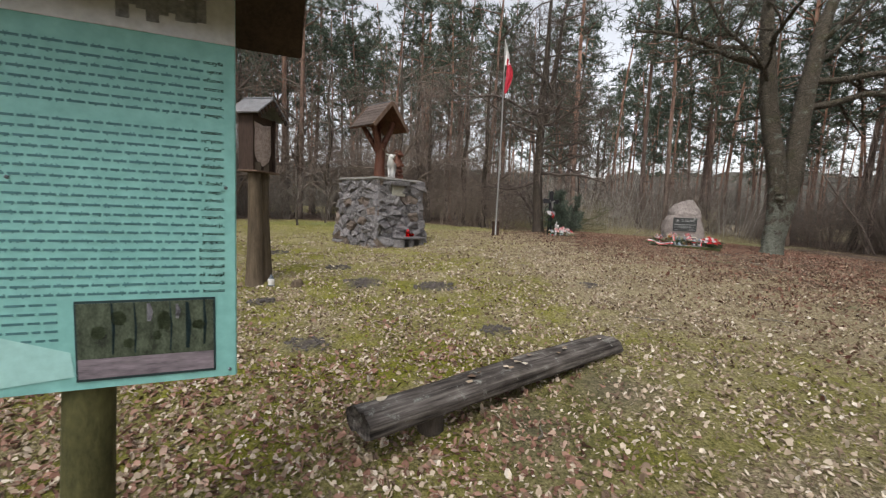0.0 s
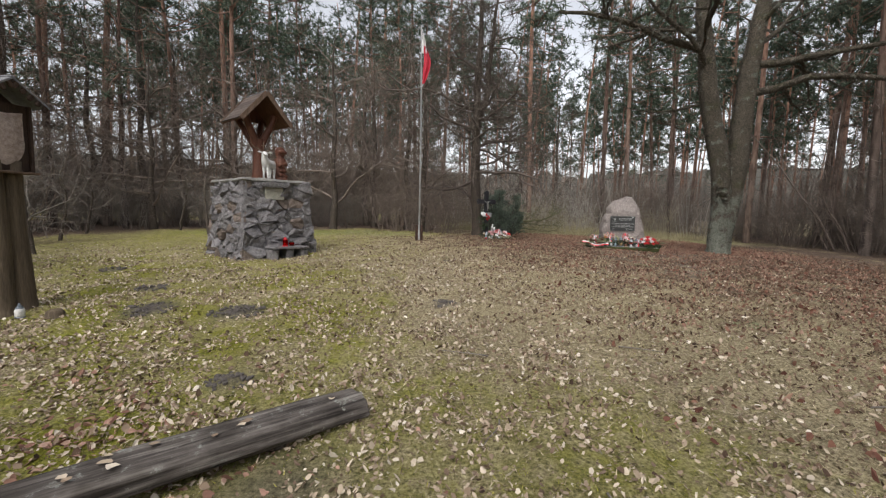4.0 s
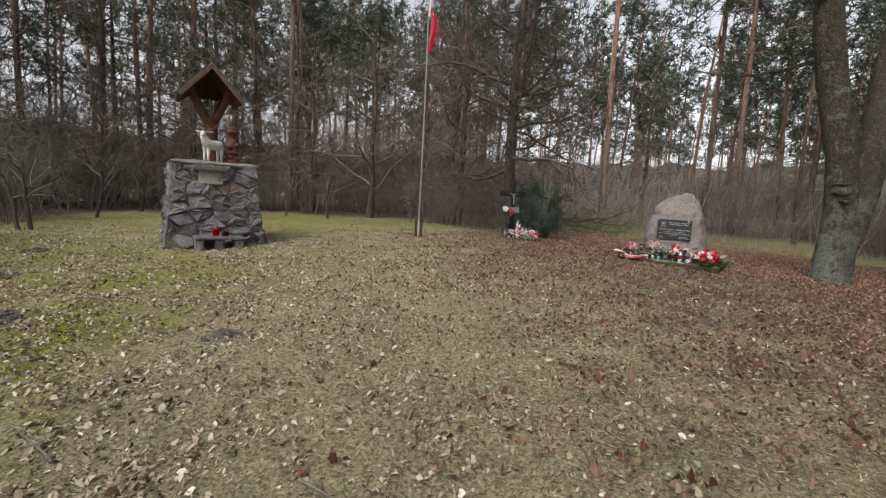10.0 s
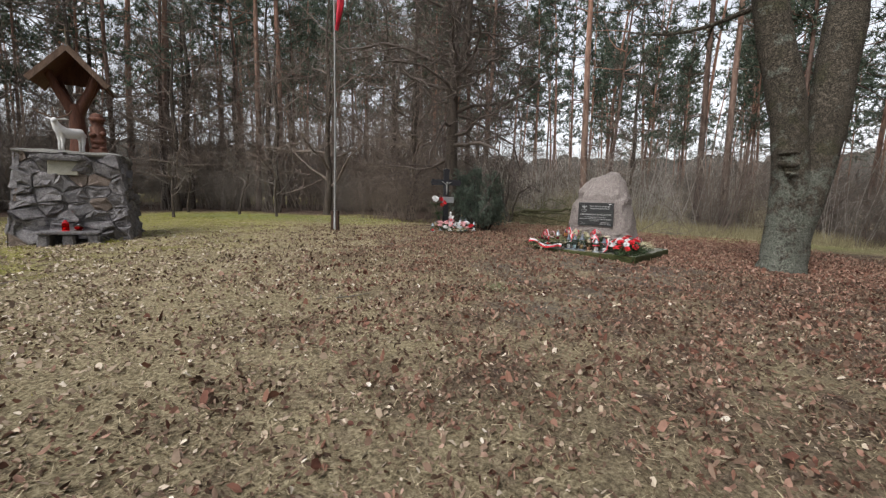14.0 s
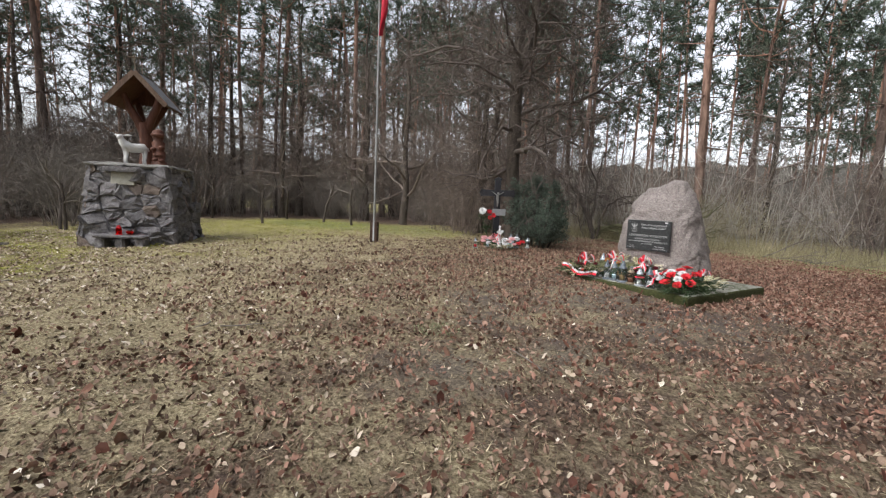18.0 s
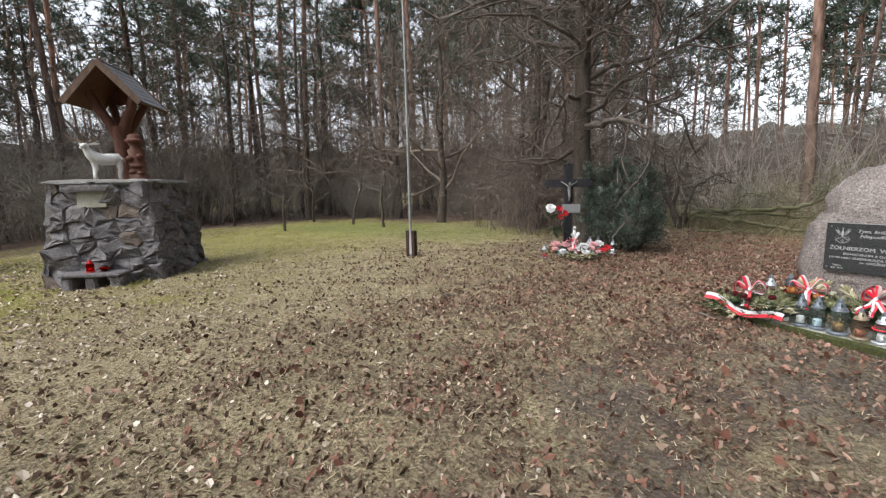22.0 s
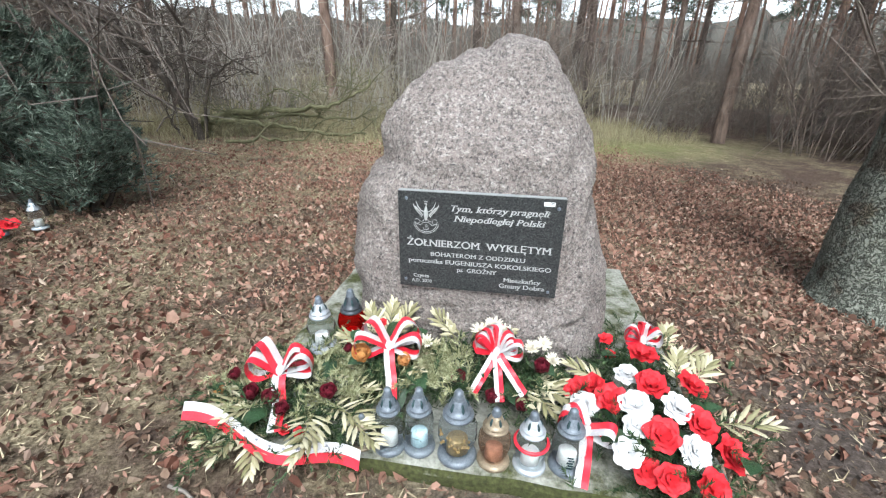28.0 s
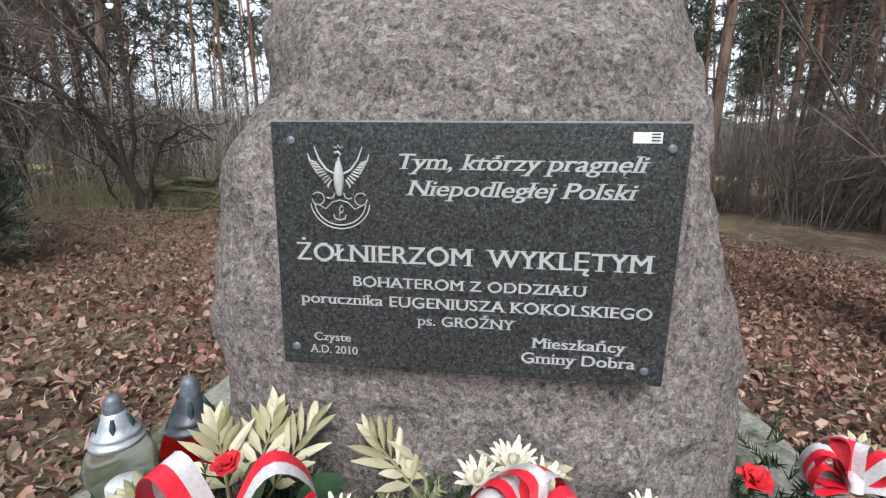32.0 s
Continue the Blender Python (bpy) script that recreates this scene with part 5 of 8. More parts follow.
def broad_leaf(base, d, L, w):
    d = unit(d)
    s = unit(np.cross(d, (0, 0, 1)))
    up = np.cross(s, d)
    g = Geo()
    t = np.linspace(0, 1, 6)
    rows = []
    for u in t:
        hw = w * math.sin(math.pi * min(1, 0.08 + u * 0.92)) ** 0.8
        p = np.asarray(base) + d * L * u - np.array([0, 0, 0.25 * L * u * u])
        rows += [p - s * hw + up * 0.2 * hw, p, p + s * hw + up * 0.2 * hw]
    g.add(rows, [[i * 3 + j, i * 3 + j + 1, i * 3 + j + 4, i * 3 + j + 3] for i in range(5) for j in range(2)])
    return g


def arrangement(label, seed, m, beds, palms, leaves_at, blooms, bows=(), filler=()):
    """A flower arrangement: fir bed, fronds, leaves, blooms and bows."""
    r = np.random.default_rng(seed)
    ob = thing("funeral_wreath", label, "wreath", m, group="wreaths at the memorial")
    g = Geo()
    for c, s, n in beds:
        sprays(g, c, s, n, r)
    tagged(part("fir_bed", g, M["fir"], ob, "bed of fir twigs", smooth=False), kind="stuff")
    if filler:
        g = Geo()
        for c, s, n in filler:
            sprays(g, c, s, n, r, 0.12, 0.9)
        tagged(part("dry_filler", g, M["moss_plant"], ob, "dry wispy filler plants", smooth=False), kind="stuff")
    for b, d, L in palms:
        part("palm_frond", palm_leaf(b, d, L, r), M["palm"], ob, "dried cream palm frond", smooth=False)
    for b, d, L, w in leaves_at:
        part("leaf", broad_leaf(b, d, L, w), M["green_leaf"], ob)
    for c, n, rad, kind in blooms:
        style = {"petal_red": "carnation", "petal_white": "peony", "petal_cream": "daisy", "petal_pink": "daisy"}.get(kind, "rose")
        part("flower", bloom(c, n, rad, r, style), M[kind], ob, {"petal_wine": "dark red rose", "petal_red": "bright red carnation", "petal_white": "white artificial rose", "petal_orange": "orange rose", "petal_cream": "cream chrysanthemum", "petal_pink": "faded pink flower"}[kind])
    for c, rad, n, tails, face, w in bows:
        bow(ob, c, rad, r, n, tails, w, face=face)
    return ob


def fronds(r, c, n, L, lo, hi, z=0.1, tilt=0.3):
    """Frond places fanned round a centre between two bearings."""
    out = []
    for k in range(n):
        a = radians(lo + (hi - lo) * k / max(1, n - 1) + r.uniform(-7, 7))
        out.append((np.array(c) + (0.05 * math.cos(a), 0.05 * math.sin(a), z), (math.cos(a), math.sin(a), tilt + r.uniform(-0.15, 0.2)), L * r.uniform(0.8, 1.15)))
    return out


rw = np.random.default_rng(3)
UP = (0, -0.4, 1)
arrangement(
    "low fir wreath with dark roses and striped bow", 1, at(-0.72, -0.40),
    [((0, 0, 0.07), 0.15, 110), ((-0.2, -0.1, 0.04), 0.1, 50), ((0.2, -0.08, 0.05), 0.1, 50)],
    fronds(rw, (-0.05, 0, 0), 4, 0.24, 150, 240, 0.08, 0.25) + fronds(rw, (0.12, -0.04, 0), 3, 0.27, -75, 20, 0.1, 0.3) + fronds(rw, (-0.12, -0.1, 0), 3, 0.22, 215, 290, 0.04, 0.0) + fronds(rw, (0.22, -0.08, 0), 2, 0.25, -100, -40, 0.12, 0.2),
    [((0.1, 0.04, 0.14), (0.2, 0.5, 0.3), 0.12, 0.04), ((-0.05, -0.12, 0.1), (-0.3, -0.6, 0.2), 0.12, 0.04)],
    [((-0.26, 0.0, 0.14), UP, 0.036, "petal_wine"), ((-0.13, -0.09, 0.14), UP, 0.046, "petal_wine"), ((-0.04, -0.1, 0.14), UP, 0.046, "petal_wine"), ((0.02, -0.13, 0.12), UP, 0.04, "petal_wine"), ((0.19, -0.06, 0.17), UP, 0.044, "petal_wine"),
     ((-0.3, -0.06, 0.1), UP, 0.03, "petal_orange"), ((0.05, -0.18, 0.07), UP, 0.024, "petal_red"), ((0.11, -0.18, 0.07), UP, 0.024, "petal_red")],
    [((-0.04, -0.01, 0.21), 0.125, 4, 1, (0.1, -0.75, 0.65), 0.062)],
    [((0.05, 0.06, 0.12), 0.11, 60), ((-0.2, -0.02, 0.08), 0.1, 34), ((0.24, 0.03, 0.12), 0.07, 30)],
)
arrangement(
    "fir arrangement with an orange rose and striped bow", 2, at(-0.37, -0.20),
    [((0, 0, 0.1), 0.1, 100), ((-0.02, 0.1, 0.14), 0.08, 50), ((0.15, -0.05, 0.1), 0.08, 40)],
    fronds(rw, (-0.02, 0.05, 0), 3, 0.22, 60, 130, 0.2, 1.1) + [(np.array((-0.08, 0.04, 0.2)), (-1, 0.1, 0.25), 0.2), (np.array((-0.08, -0.04, 0.12)), (-0.9, -0.4, 0.2), 0.2)] + fronds(rw, (0.05, -0.02, 0), 2, 0.2, -40, 30, 0.15, 0.5),
    [((-0.05, -0.03, 0.18), (-0.6, -0.5, 0.3), 0.13, 0.045), ((0.12, -0.06, 0.18), (0.5, -0.6, 0.1), 0.14, 0.045), ((0.0, 0.05, 0.22), (0.2, 0.2, 0.7), 0.13, 0.045), ((0.08, -0.1, 0.14), (0.1, -0.8, -0.4), 0.13, 0.04), ((-0.1, 0.03, 0.2), (-0.6, 0.2, 0.5), 0.12, 0.045), ((0.08, 0.06, 0.22), (0.6, 0.3, 0.5), 0.12, 0.045)],
    [((-0.075, -0.09, 0.24), (-0.1, -0.7, 1), 0.056, "petal_orange"), ((-0.16, -0.04, 0.22), UP, 0.028, "petal_wine"), ((-0.04, 0.07, 0.3), UP, 0.026, "petal_red"), ((0.1, -0.08, 0.22), UP, 0.04, "petal_orange"), ((0.17, 0.03, 0.25), UP, 0.04, "petal_cream")],
    [((0.03, -0.06, 0.28), 0.13, 4, 1, (0.1, -0.8, 0.6), 0.05)],
    [((-0.18, -0.03, 0.12), 0.07, 34), ((0.2, -0.04, 0.16), 0.06, 46)],
)
arrangement(
    "fir arrangement with white chrysanthemums and striped bow", 3, at(0.09, -0.13),
    [((0, 0, 0.1), 0.13, 120), ((0.2, -0.05, 0.1), 0.1, 90), ((0, 0.08, 0.16), 0.1, 60)],
    fronds(rw, (-0.12, 0.06, 0), 4, 0.2, 70, 165, 0.2, 0.9) + fronds(rw, (0.12, -0.06, 0), 4, 0.22, -80, -10, 0.13, 0.2) + fronds(rw, (0.02, 0.06, 0), 3, 0.19, 50, 110, 0.22, 1.2),
    [((0.17, -0.04, 0.2), (0.6, -0.5, 0.3), 0.13, 0.045), ((-0.1, -0.06, 0.15), (-0.5, -0.6, 0.2), 0.12, 0.04), ((0.08, -0.12, 0.16), (0.3, -0.8, 0.0), 0.13, 0.04)],
    [((-0.06, 0.03, 0.29), UP, 0.044, "petal_cream"), ((0.0, 0.05, 0.31), UP, 0.048, "petal_cream"), ((0.05, 0.02, 0.3), UP, 0.044, "petal_cream"), ((0.17, 0.0, 0.25), UP, 0.04, "petal_cream"), ((0.22, 0.02, 0.26), UP, 0.042, "petal_cream"), ((0.26, -0.03, 0.22), UP, 0.038, "petal_cream"),
     ((0.21, -0.09, 0.22), UP, 0.046, "petal_wine"), ((-0.13, -0.14, 0.16), UP, 0.044, "petal_wine"), ((0.02, -0.22, 0.15), UP, 0.044, "petal_wine"), ((0.14, -0.22, 0.13), UP, 0.046, "petal_wine")],
    [((0.02, -0.09, 0.28), 0.105, 8, 3, (0, -0.8, 0.6), 0.04)],
    [((-0.16, -0.06, 0.16), 0.07, 56)],
)
rb = np.random.default_rng(9)
BOUQUET = []
for kind, spots in (
    ("petal_red", ((0.0, 0.18, 0.3), (-0.2, 0.07, 0.21), (-0.15, -0.02, 0.23), (0.0, 0.04, 0.27), (0.17, 0.1, 0.24), (0.14, -0.08, 0.22), (-0.01, -0.155, 0.22), (0.235, -0.13, 0.15), (0.005, -0.26, 0.14), (0.14, -0.25, 0.12), (-0.25, 0.07, 0.18), (-0.06, -0.23, 0.13))),
    ("petal_white", ((-0.07, 0.1, 0.26), (-0.24, -0.02, 0.19), (-0.075, -0.055, 0.25), (0.072, -0.045, 0.25), (-0.118, -0.2, 0.17), (0.096, -0.175, 0.19), (-0.08, -0.12, 0.22))),
):
    for x, y, z in spots:
        BOUQUET.append(((x, y, z - 0.01), (x * 2.0, y * 2.0 - 0.35, 1.0), rb.uniform(0.056, 0.068) if kind == "petal_red" else rb.uniform(0.053, 0.062), kind))
arrangement(
    "large bouquet of red carnations and white roses with palm", 4, at(0.70, -0.34),
    [((0, 0, 0.1), 0.14, 150), ((0.1, -0.2, 0.04), 0.1, 70), ((0.2, 0.05, 0.06), 0.1, 60)],
    fronds(rw, (0.16, 0.16, 0), 2, 0.27, 35, 75, 0.14, 0.4) + [(np.array((0.24, 0.03, 0.12)), (1, 0.1, 0.15), 0.28), (np.array((-0.12, 0.14, 0.16)), (-0.9, 0.5, 0.2), 0.22), (np.array((-0.16, 0.1, 0.14)), (-0.9, 0.1, 0.1), 0.2)],
    [((0.06 * k - 0.2, -0.16 + 0.1 * (k % 4), 0.16), (math.cos(2.1 * k), math.sin(2.1 * k), 0.6), 0.13, 0.03) for k in range(9)],
    BOUQUET,
    [((-0.24, -0.11, 0.15), 0.1, 3, 1, (-0.3, -0.8, 0.5), 0.055)],
)
arrangement(
    "small fir spray with a large striped bow behind the bouquet", 5, at(0.80, 0.14),
    [((0, 0, 0.05), 0.11, 60), ((-0.12, -0.1, 0.08), 0.08, 50)],
    fronds(rw, (0.08, 0.0, 0), 2, 0.2, -10, 60, 0.1, 0.4),
    [((-0.12, -0.06, 0.12), (-0.6, -0.4, 0.4), 0.12, 0.03)],
    [((-0.17, 0.0, 0.16), UP, 0.036, "petal_red"), ((-0.16, -0.07, 0.12), UP, 0.032, "petal_red")],
    [((-0.02, -0.04, 0.2), 0.085, 8, 0, (0, -0.7, 0.7), 0.04)],
)


def long_ribbon():
    t = np.linspace(0, 1, 40)
    x = -1.08 + 0.74 * t
    y = -0.60 - 0.07 * t + 0.015 * np.sin(9 * t)
    z = TOP + 0.09 - 0.05 * t + 0.035 * np.sin(2.3 * math.pi * t + 0.9)
    white, red = Geo(), Geo()
    band(np.stack([x, y, z], -1), unit((0.0, 0.55, 0.85)), 0.07, white, red)
    ob = thing("memorial_ribbon", "long wavy white and red satin ribbon across the wreath", "ribbon", MEM)
    part("white_stripe", white, M["ribbon_white"], ob)
    part("red_stripe", red, M["ribbon_red"], ob)
    g = Geo()
    for k in range(7):
        i = 14 + 3 * k
        g.box((x[i], y[i] - 0.004 + 0.012, z[i] + 0.023), (0.009, 0.003, 0.007), Matrix.Rotation(-0.6, 4, "X"))
    part("print", g, M["smudge"], ob, "small dark unreadable print", smooth=False)


long_ribbon()

# ---- stone pedestal with the hunters' shrine ----
PED = pose(-1.77, 9.5, 0, 0, 0, 50)
PBASE, PTOP, HB, HT = 0.36, 2.10, 0.90, 0.72


def cells(w, h, n, r):
    """Irregular stone outlines that fill a w by h face."""
    seeds = []
    while len(seeds) < n:
        best = max((r.uniform((0, 0), (w, h)) for _ in range(10)), key=lambda p: min([((p[0] - q[0]) * 0.8) ** 2 + ((p[1] - q[1]) * 1.25) ** 2 for q in seeds] or [9]))
        seeds.append(best)
    out = []
    for i, s in enumerate(seeds):
        poly = [np.array(p, float) for p in ((0, 0), (w, 0), (w, h), (0, h))]
        for j, o in enumerate(seeds):
            if i == j:
                continue
            mid, d = (s + o) / 2, o - s
            nxt = []
            for a, b in zip(poly, poly[1:] + poly[:1]):
                da, db = (a - mid) @ (d * (0.62, 1.3)), (b - mid) @ (d * (0.62, 1.3))
                if da <= 0:
                    nxt.append(a)
                if da * db < 0:
                    nxt.append(a + (b - a) * da / (da - db))
            poly = nxt
            if len(poly) < 3:
                break
        if len(poly) >= 3:
            out.append(np.array(poly))
    return out


def stone_piece(poly, put, r, gap=0.004, proud=0.055):
    """One stone: bulged, with a rounded rim, on the plane given by put(u, v, out)."""
    c = poly.mean(0)
    pts = []
    for a, b in zip(poly, np.roll(poly, -1, 0)):
        pts.append(a)
        if np.linalg.norm(b - a) > 0.12:
            pts.append((a + b) / 2 + r.normal(0, 0.008, 2))
    poly = np.array(pts)
    q = len(poly)
    d = c - poly
    dist = np.linalg.norm(d, axis=1, keepdims=True) + 1e-6
    v = []
    tilt = r.normal(0, 0.2, 2)
    high = proud * r.uniform(0.55, 1.25)
    for inset, out in ((gap, -0.03), (gap, high * 0.5), (gap + 0.013, high * 0.9), (gap + 0.06, high * 1.05)):
        p = poly + d / dist * np.minimum(inset, dist * 0.8)
        for uv in p:
            v.append(put(uv[0], uv[1], out + (out > 0) * ((uv - c) @ tilt + r.normal(0, 0.016))))
    v.append(put(c[0], c[1], high * 1.02))
    f = [[i * q + j, i * q + (j + 1) % q, (i + 1) * q + (j + 1) % q, (i + 1) * q + j] for i in range(3) for j in range(q)]
    g = Geo()
    g.add(v, f)
    g.f.append(np.array([[3 * q + j, 3 * q + (j + 1) % q, 4 * q] for j in range(q)]))
    return g


def pedestal():
    r = np.random.default_rng(17)
    ob = thing("stone_pedestal", "tapered pedestal of rough grey field stones in mortar", "pedestal", PED)
    g = Geo()
    k = 0.05
    v = [(sx * (h - k), sy * (h - k), z) for z, h in ((PBASE - 0.2, HB + 0.01), (PTOP - 0.03, HT)) for sx, sy in ((-1, -1), (1, -1), (1, 1), (-1, 1))]
    g.add(v, [[0, 1, 5, 4], [1, 2, 6, 5], [2, 3, 7, 6], [3, 0, 4, 7], [4, 5, 6, 7]])
    part("core", g, M["mortar"], ob, "dark mortar between the stones", smooth=False)
    H = PTOP - PBASE + 0.06
    for side in range(4):
        a = side * math.pi / 2
        ca, sa = math.cos(a), math.sin(a)

        def put(u, v, out):
            t = v / H
            hw = HB + (HT - HB) * t
            x, y = (u - 0.9) / 0.9 * hw, -hw + 0.045 - out
            return (ca * x - sa * y, sa * x + ca * y, PBASE - 0.06 + v)

        for poly in cells(1.8, H, 44 if side == 0 else 56 if side == 3 else 50, r):
            c = poly.mean(0)
            if side == 0 and 0.58 < c[0] < 1.05 and c[1] > H - 0.42 and c[1] < H - 0.12:
                continue
            part("stone", stone_piece(poly, put, r), M["stone_warm"] if r.uniform() < (0.3 if side == 3 else 0.12) else M["stone"], ob, smooth=False)
    g = Geo()
    n = 40
    ring = []
    for t in range(n):
        a = 2 * math.pi * t / n
        s = 1 / max(abs(math.cos(a)), abs(math.sin(a)))
        ring.append((math.cos(a) * s * 0.76 * r.uniform(0.97, 1.04), math.sin(a) * s * 0.76 * r.uniform(0.97, 1.04)))
    ring = np.array(ring)
    v = np.concatenate([np.c_[ring * w, np.full(n, z) + r.normal(0, 0.006, n)] for z, w in ((PTOP - 0.05, 0.98), (PTOP - 0.02, 1.01), (PTOP + 0.015, 0.98), (PTOP + 0.03, 0.9))])
    i, j = np.meshgrid(np.arange(3), np.arange(n), indexing="ij")
    g.add(v, np.stack([i * n + j, i * n + (j + 1) % n, (i + 1) * n + (j + 1) % n, (i + 1) * n + j], -1).reshape(-1, 4))
    g.f.append(np.array([[3 * n + t for t in range(n)]]))
    part("cap", g, M["cap_stone"], ob, "pale uneven stone cap", smooth=False)
    g = Geo()
    lean = Matrix.Rotation(-0.1, 4, "X")
    g.box((-0.09, -0.755, 1.82), (0.42, 0.05, 0.25), lean, 0.01)
    pl = part("tablet", g, M["cream"], ob, "cream tablet with a worn inscription", smooth=False)
    g = Geo()
    for row in range(4):
        for k in range(4):
            g.box((-0.24 + 0.1 * k, -0.785 + 0.005 * row, 1.74 + 0.05 * row), (0.07, 0.006, 0.012), lean)
    part("inscription", g, M["mortar"], pl, smooth=False)
    g = Geo()
    g.box((-0.09, -0.80, 2.0), (0.62, 0.12, 0.10), None, 0.03)
    part("lintel", g, M["stone"], ob, smooth=False)


def stone_table():
    """Small altar of flat stone on three blocks at the foot of the pedestal."""
    ob = thing("stone_altar", "low flat stone on three blocks against the pedestal", "altar", PED @ pose(0.0, -1.1, 0.34))
    for x in (-0.33, 0.0, 0.33):
        g = Geo()
        g.box((x, 0.02, 0.15), (0.17, 0.3, 0.34), Matrix.Rotation(x * 0.3, 4, "Z"), 0.03)
        part("block", g, M["stone"], ob, smooth=False)
    g = Geo()
    g.box((0, 0, 0.345), (0.86, 0.34, 0.05), Matrix.Rotation(0.02, 4, "Y"), 0.02)
    part("top_slab", g, M["stone"], ob, "flat mossy stone slab", smooth=False)
    lantern(PED @ pose(-0.05, -1.1, 0.71), 0.22, 0.055, M["petal_red"], M["glass_red"], M["petal_red"], "red grave lantern on the stone altar", 0)
    lantern(PED @ pose(0.12, -1.06, 0.71), 0.12, 0.06, M["rust"], M["glass_red"], M["rust"], "low dark red grave lantern on the altar", 2)
    g = Geo()
    sprays(g, (0, 0, 0.02), 0.1, 40, np.random.default_rng(4), 0.16, 0.9)
    thing("moss_cushion", "green tuft of moss beside the stone altar", "plant", PED @ pose(0.55, -1.05, 0.42), geo=g, material=M["blade_green"], smooth=False)


def ball(c, s, m=None, k=8):
    """Points and faces of a rounded lump."""
    th, ph = np.linspace(0, math.pi, k + 1), np.arange(2 * k) * math.pi / k
    v = np.stack([np.sin(th)[:, None] * np.cos(ph), np.sin(th)[:, None] * np.sin(ph), np.repeat(np.cos(th)[:, None], 2 * k, 1)], -1).reshape(-1, 3) * s
    if m is not None:
        v = v @ np.array(m.to_3x3()).T
    i, j = np.meshgrid(np.arange(k), np.arange(2 * k), indexing="ij")
    q = 2 * k
    return v + np.asarray(c), np.stack([i * q + j, i * q + (j + 1) % q, (i + 1) * q + (j + 1) % q, (i + 1) * q + j], -1).reshape(-1, 4)


def deer():
    """White stag statue with brown antlers, as one plain shape."""
    g = Geo()
    body = [(0.25, 0, 0.37), (0.2, 0, 0.39), (0.08, 0, 0.38), (-0.05, 0, 0.37), (-0.15, 0, 0.4), (-0.21, 0, 0.47), (-0.25, 0, 0.55), (-0.27, 0, 0.6)]
    g.tube(body, [0.04, 0.1, 0.105, 0.105, 0.11, 0.085, 0.06, 0.05], 12, True)
    g.tube([(-0.25, 0.0, 0.605), (-0.3, -0.05, 0.595), (-0.34, -0.1, 0.56)], [0.052, 0.047, 0.027], 10, True)
    for x, y in ((0.2, 0.05), (0.2, -0.05), (-0.17, 0.05), (-0.17, -0.05)):
        g.tube([(x, y, 0.36), (x + 0.01, y, 0.2), (x - 0.005, y, 0.12), (x, y, 0.0)], [0.052, 0.034, 0.024, 0.028], 8, True)
    for s in (-1, 1):
        g.tube([(-0.25 - 0.03 * s, 0.03 * s, 0.63), (-0.22 - 0.09 * s, 0.09 * s, 0.645), (-0.2 - 0.13 * s, 0.12 * s, 0.64)], [0.018, 0.026, 0.006], 6, True)
    g.tube([(0.27, 0, 0.4), (0.3, 0, 0.33)], [0.02, 0.012], 6, True)
    m = g.mesh("stag_statue", M["white_paint"])
    a = Geo()
    for s in (-1, 1):
        p = np.array([(-0.25 - 0.02 * s, 0.02 * s, 0.64), (-0.24 - 0.09 * s, 0.09 * s, 0.69), (-0.26 - 0.17 * s, 0.16 * s, 0.73), (-0.28 - 0.22 * s, 0.21 * s, 0.82)])
        a.tube(p, [0.02, 0.017, 0.015, 0.008], 6)
        for q, d in ((1, (-0.06, 0.02 * s, 0.09)), (2, (-0.07, 0.03 * s, 0.06)), (2, (0.03, 0.05 * s, 0.07))):
            a.tube([p[q], p[q] + d], [0.014, 0.006], 5)
    a.box((-0.27, 0, 0.76), (0.015, 0.018, 0.2))
    a.box((-0.27, 0, 0.79), (0.012, 0.1, 0.018))
    n0 = len(m.vertices)
    me = Geo()
    for src, k in ((g, 0), (a, 1)):
        me.v += src.v
        me.f += [f + me.n for f in src.f]
        me.n += src.n
    both = me.mesh("stag_statue", M["white_paint"])
    both.materials.append(M["gable_wood"])
    na = sum(len(f) for f in g.f)
    for i, p in enumerate(both.polygons):
        p.material_index = 1 if i >= na else 0
    bpy.data.meshes.remove(m)
    ob = tagged(new("stag_statue", both), "white painted stag statue with brown antlers and a cross", "statue")
    ob.matrix_world = PED @ pose(-0.02, -0.4, PTOP + 0.03, 0, 0, 40) @ Matrix.Scale(0.9, 4)


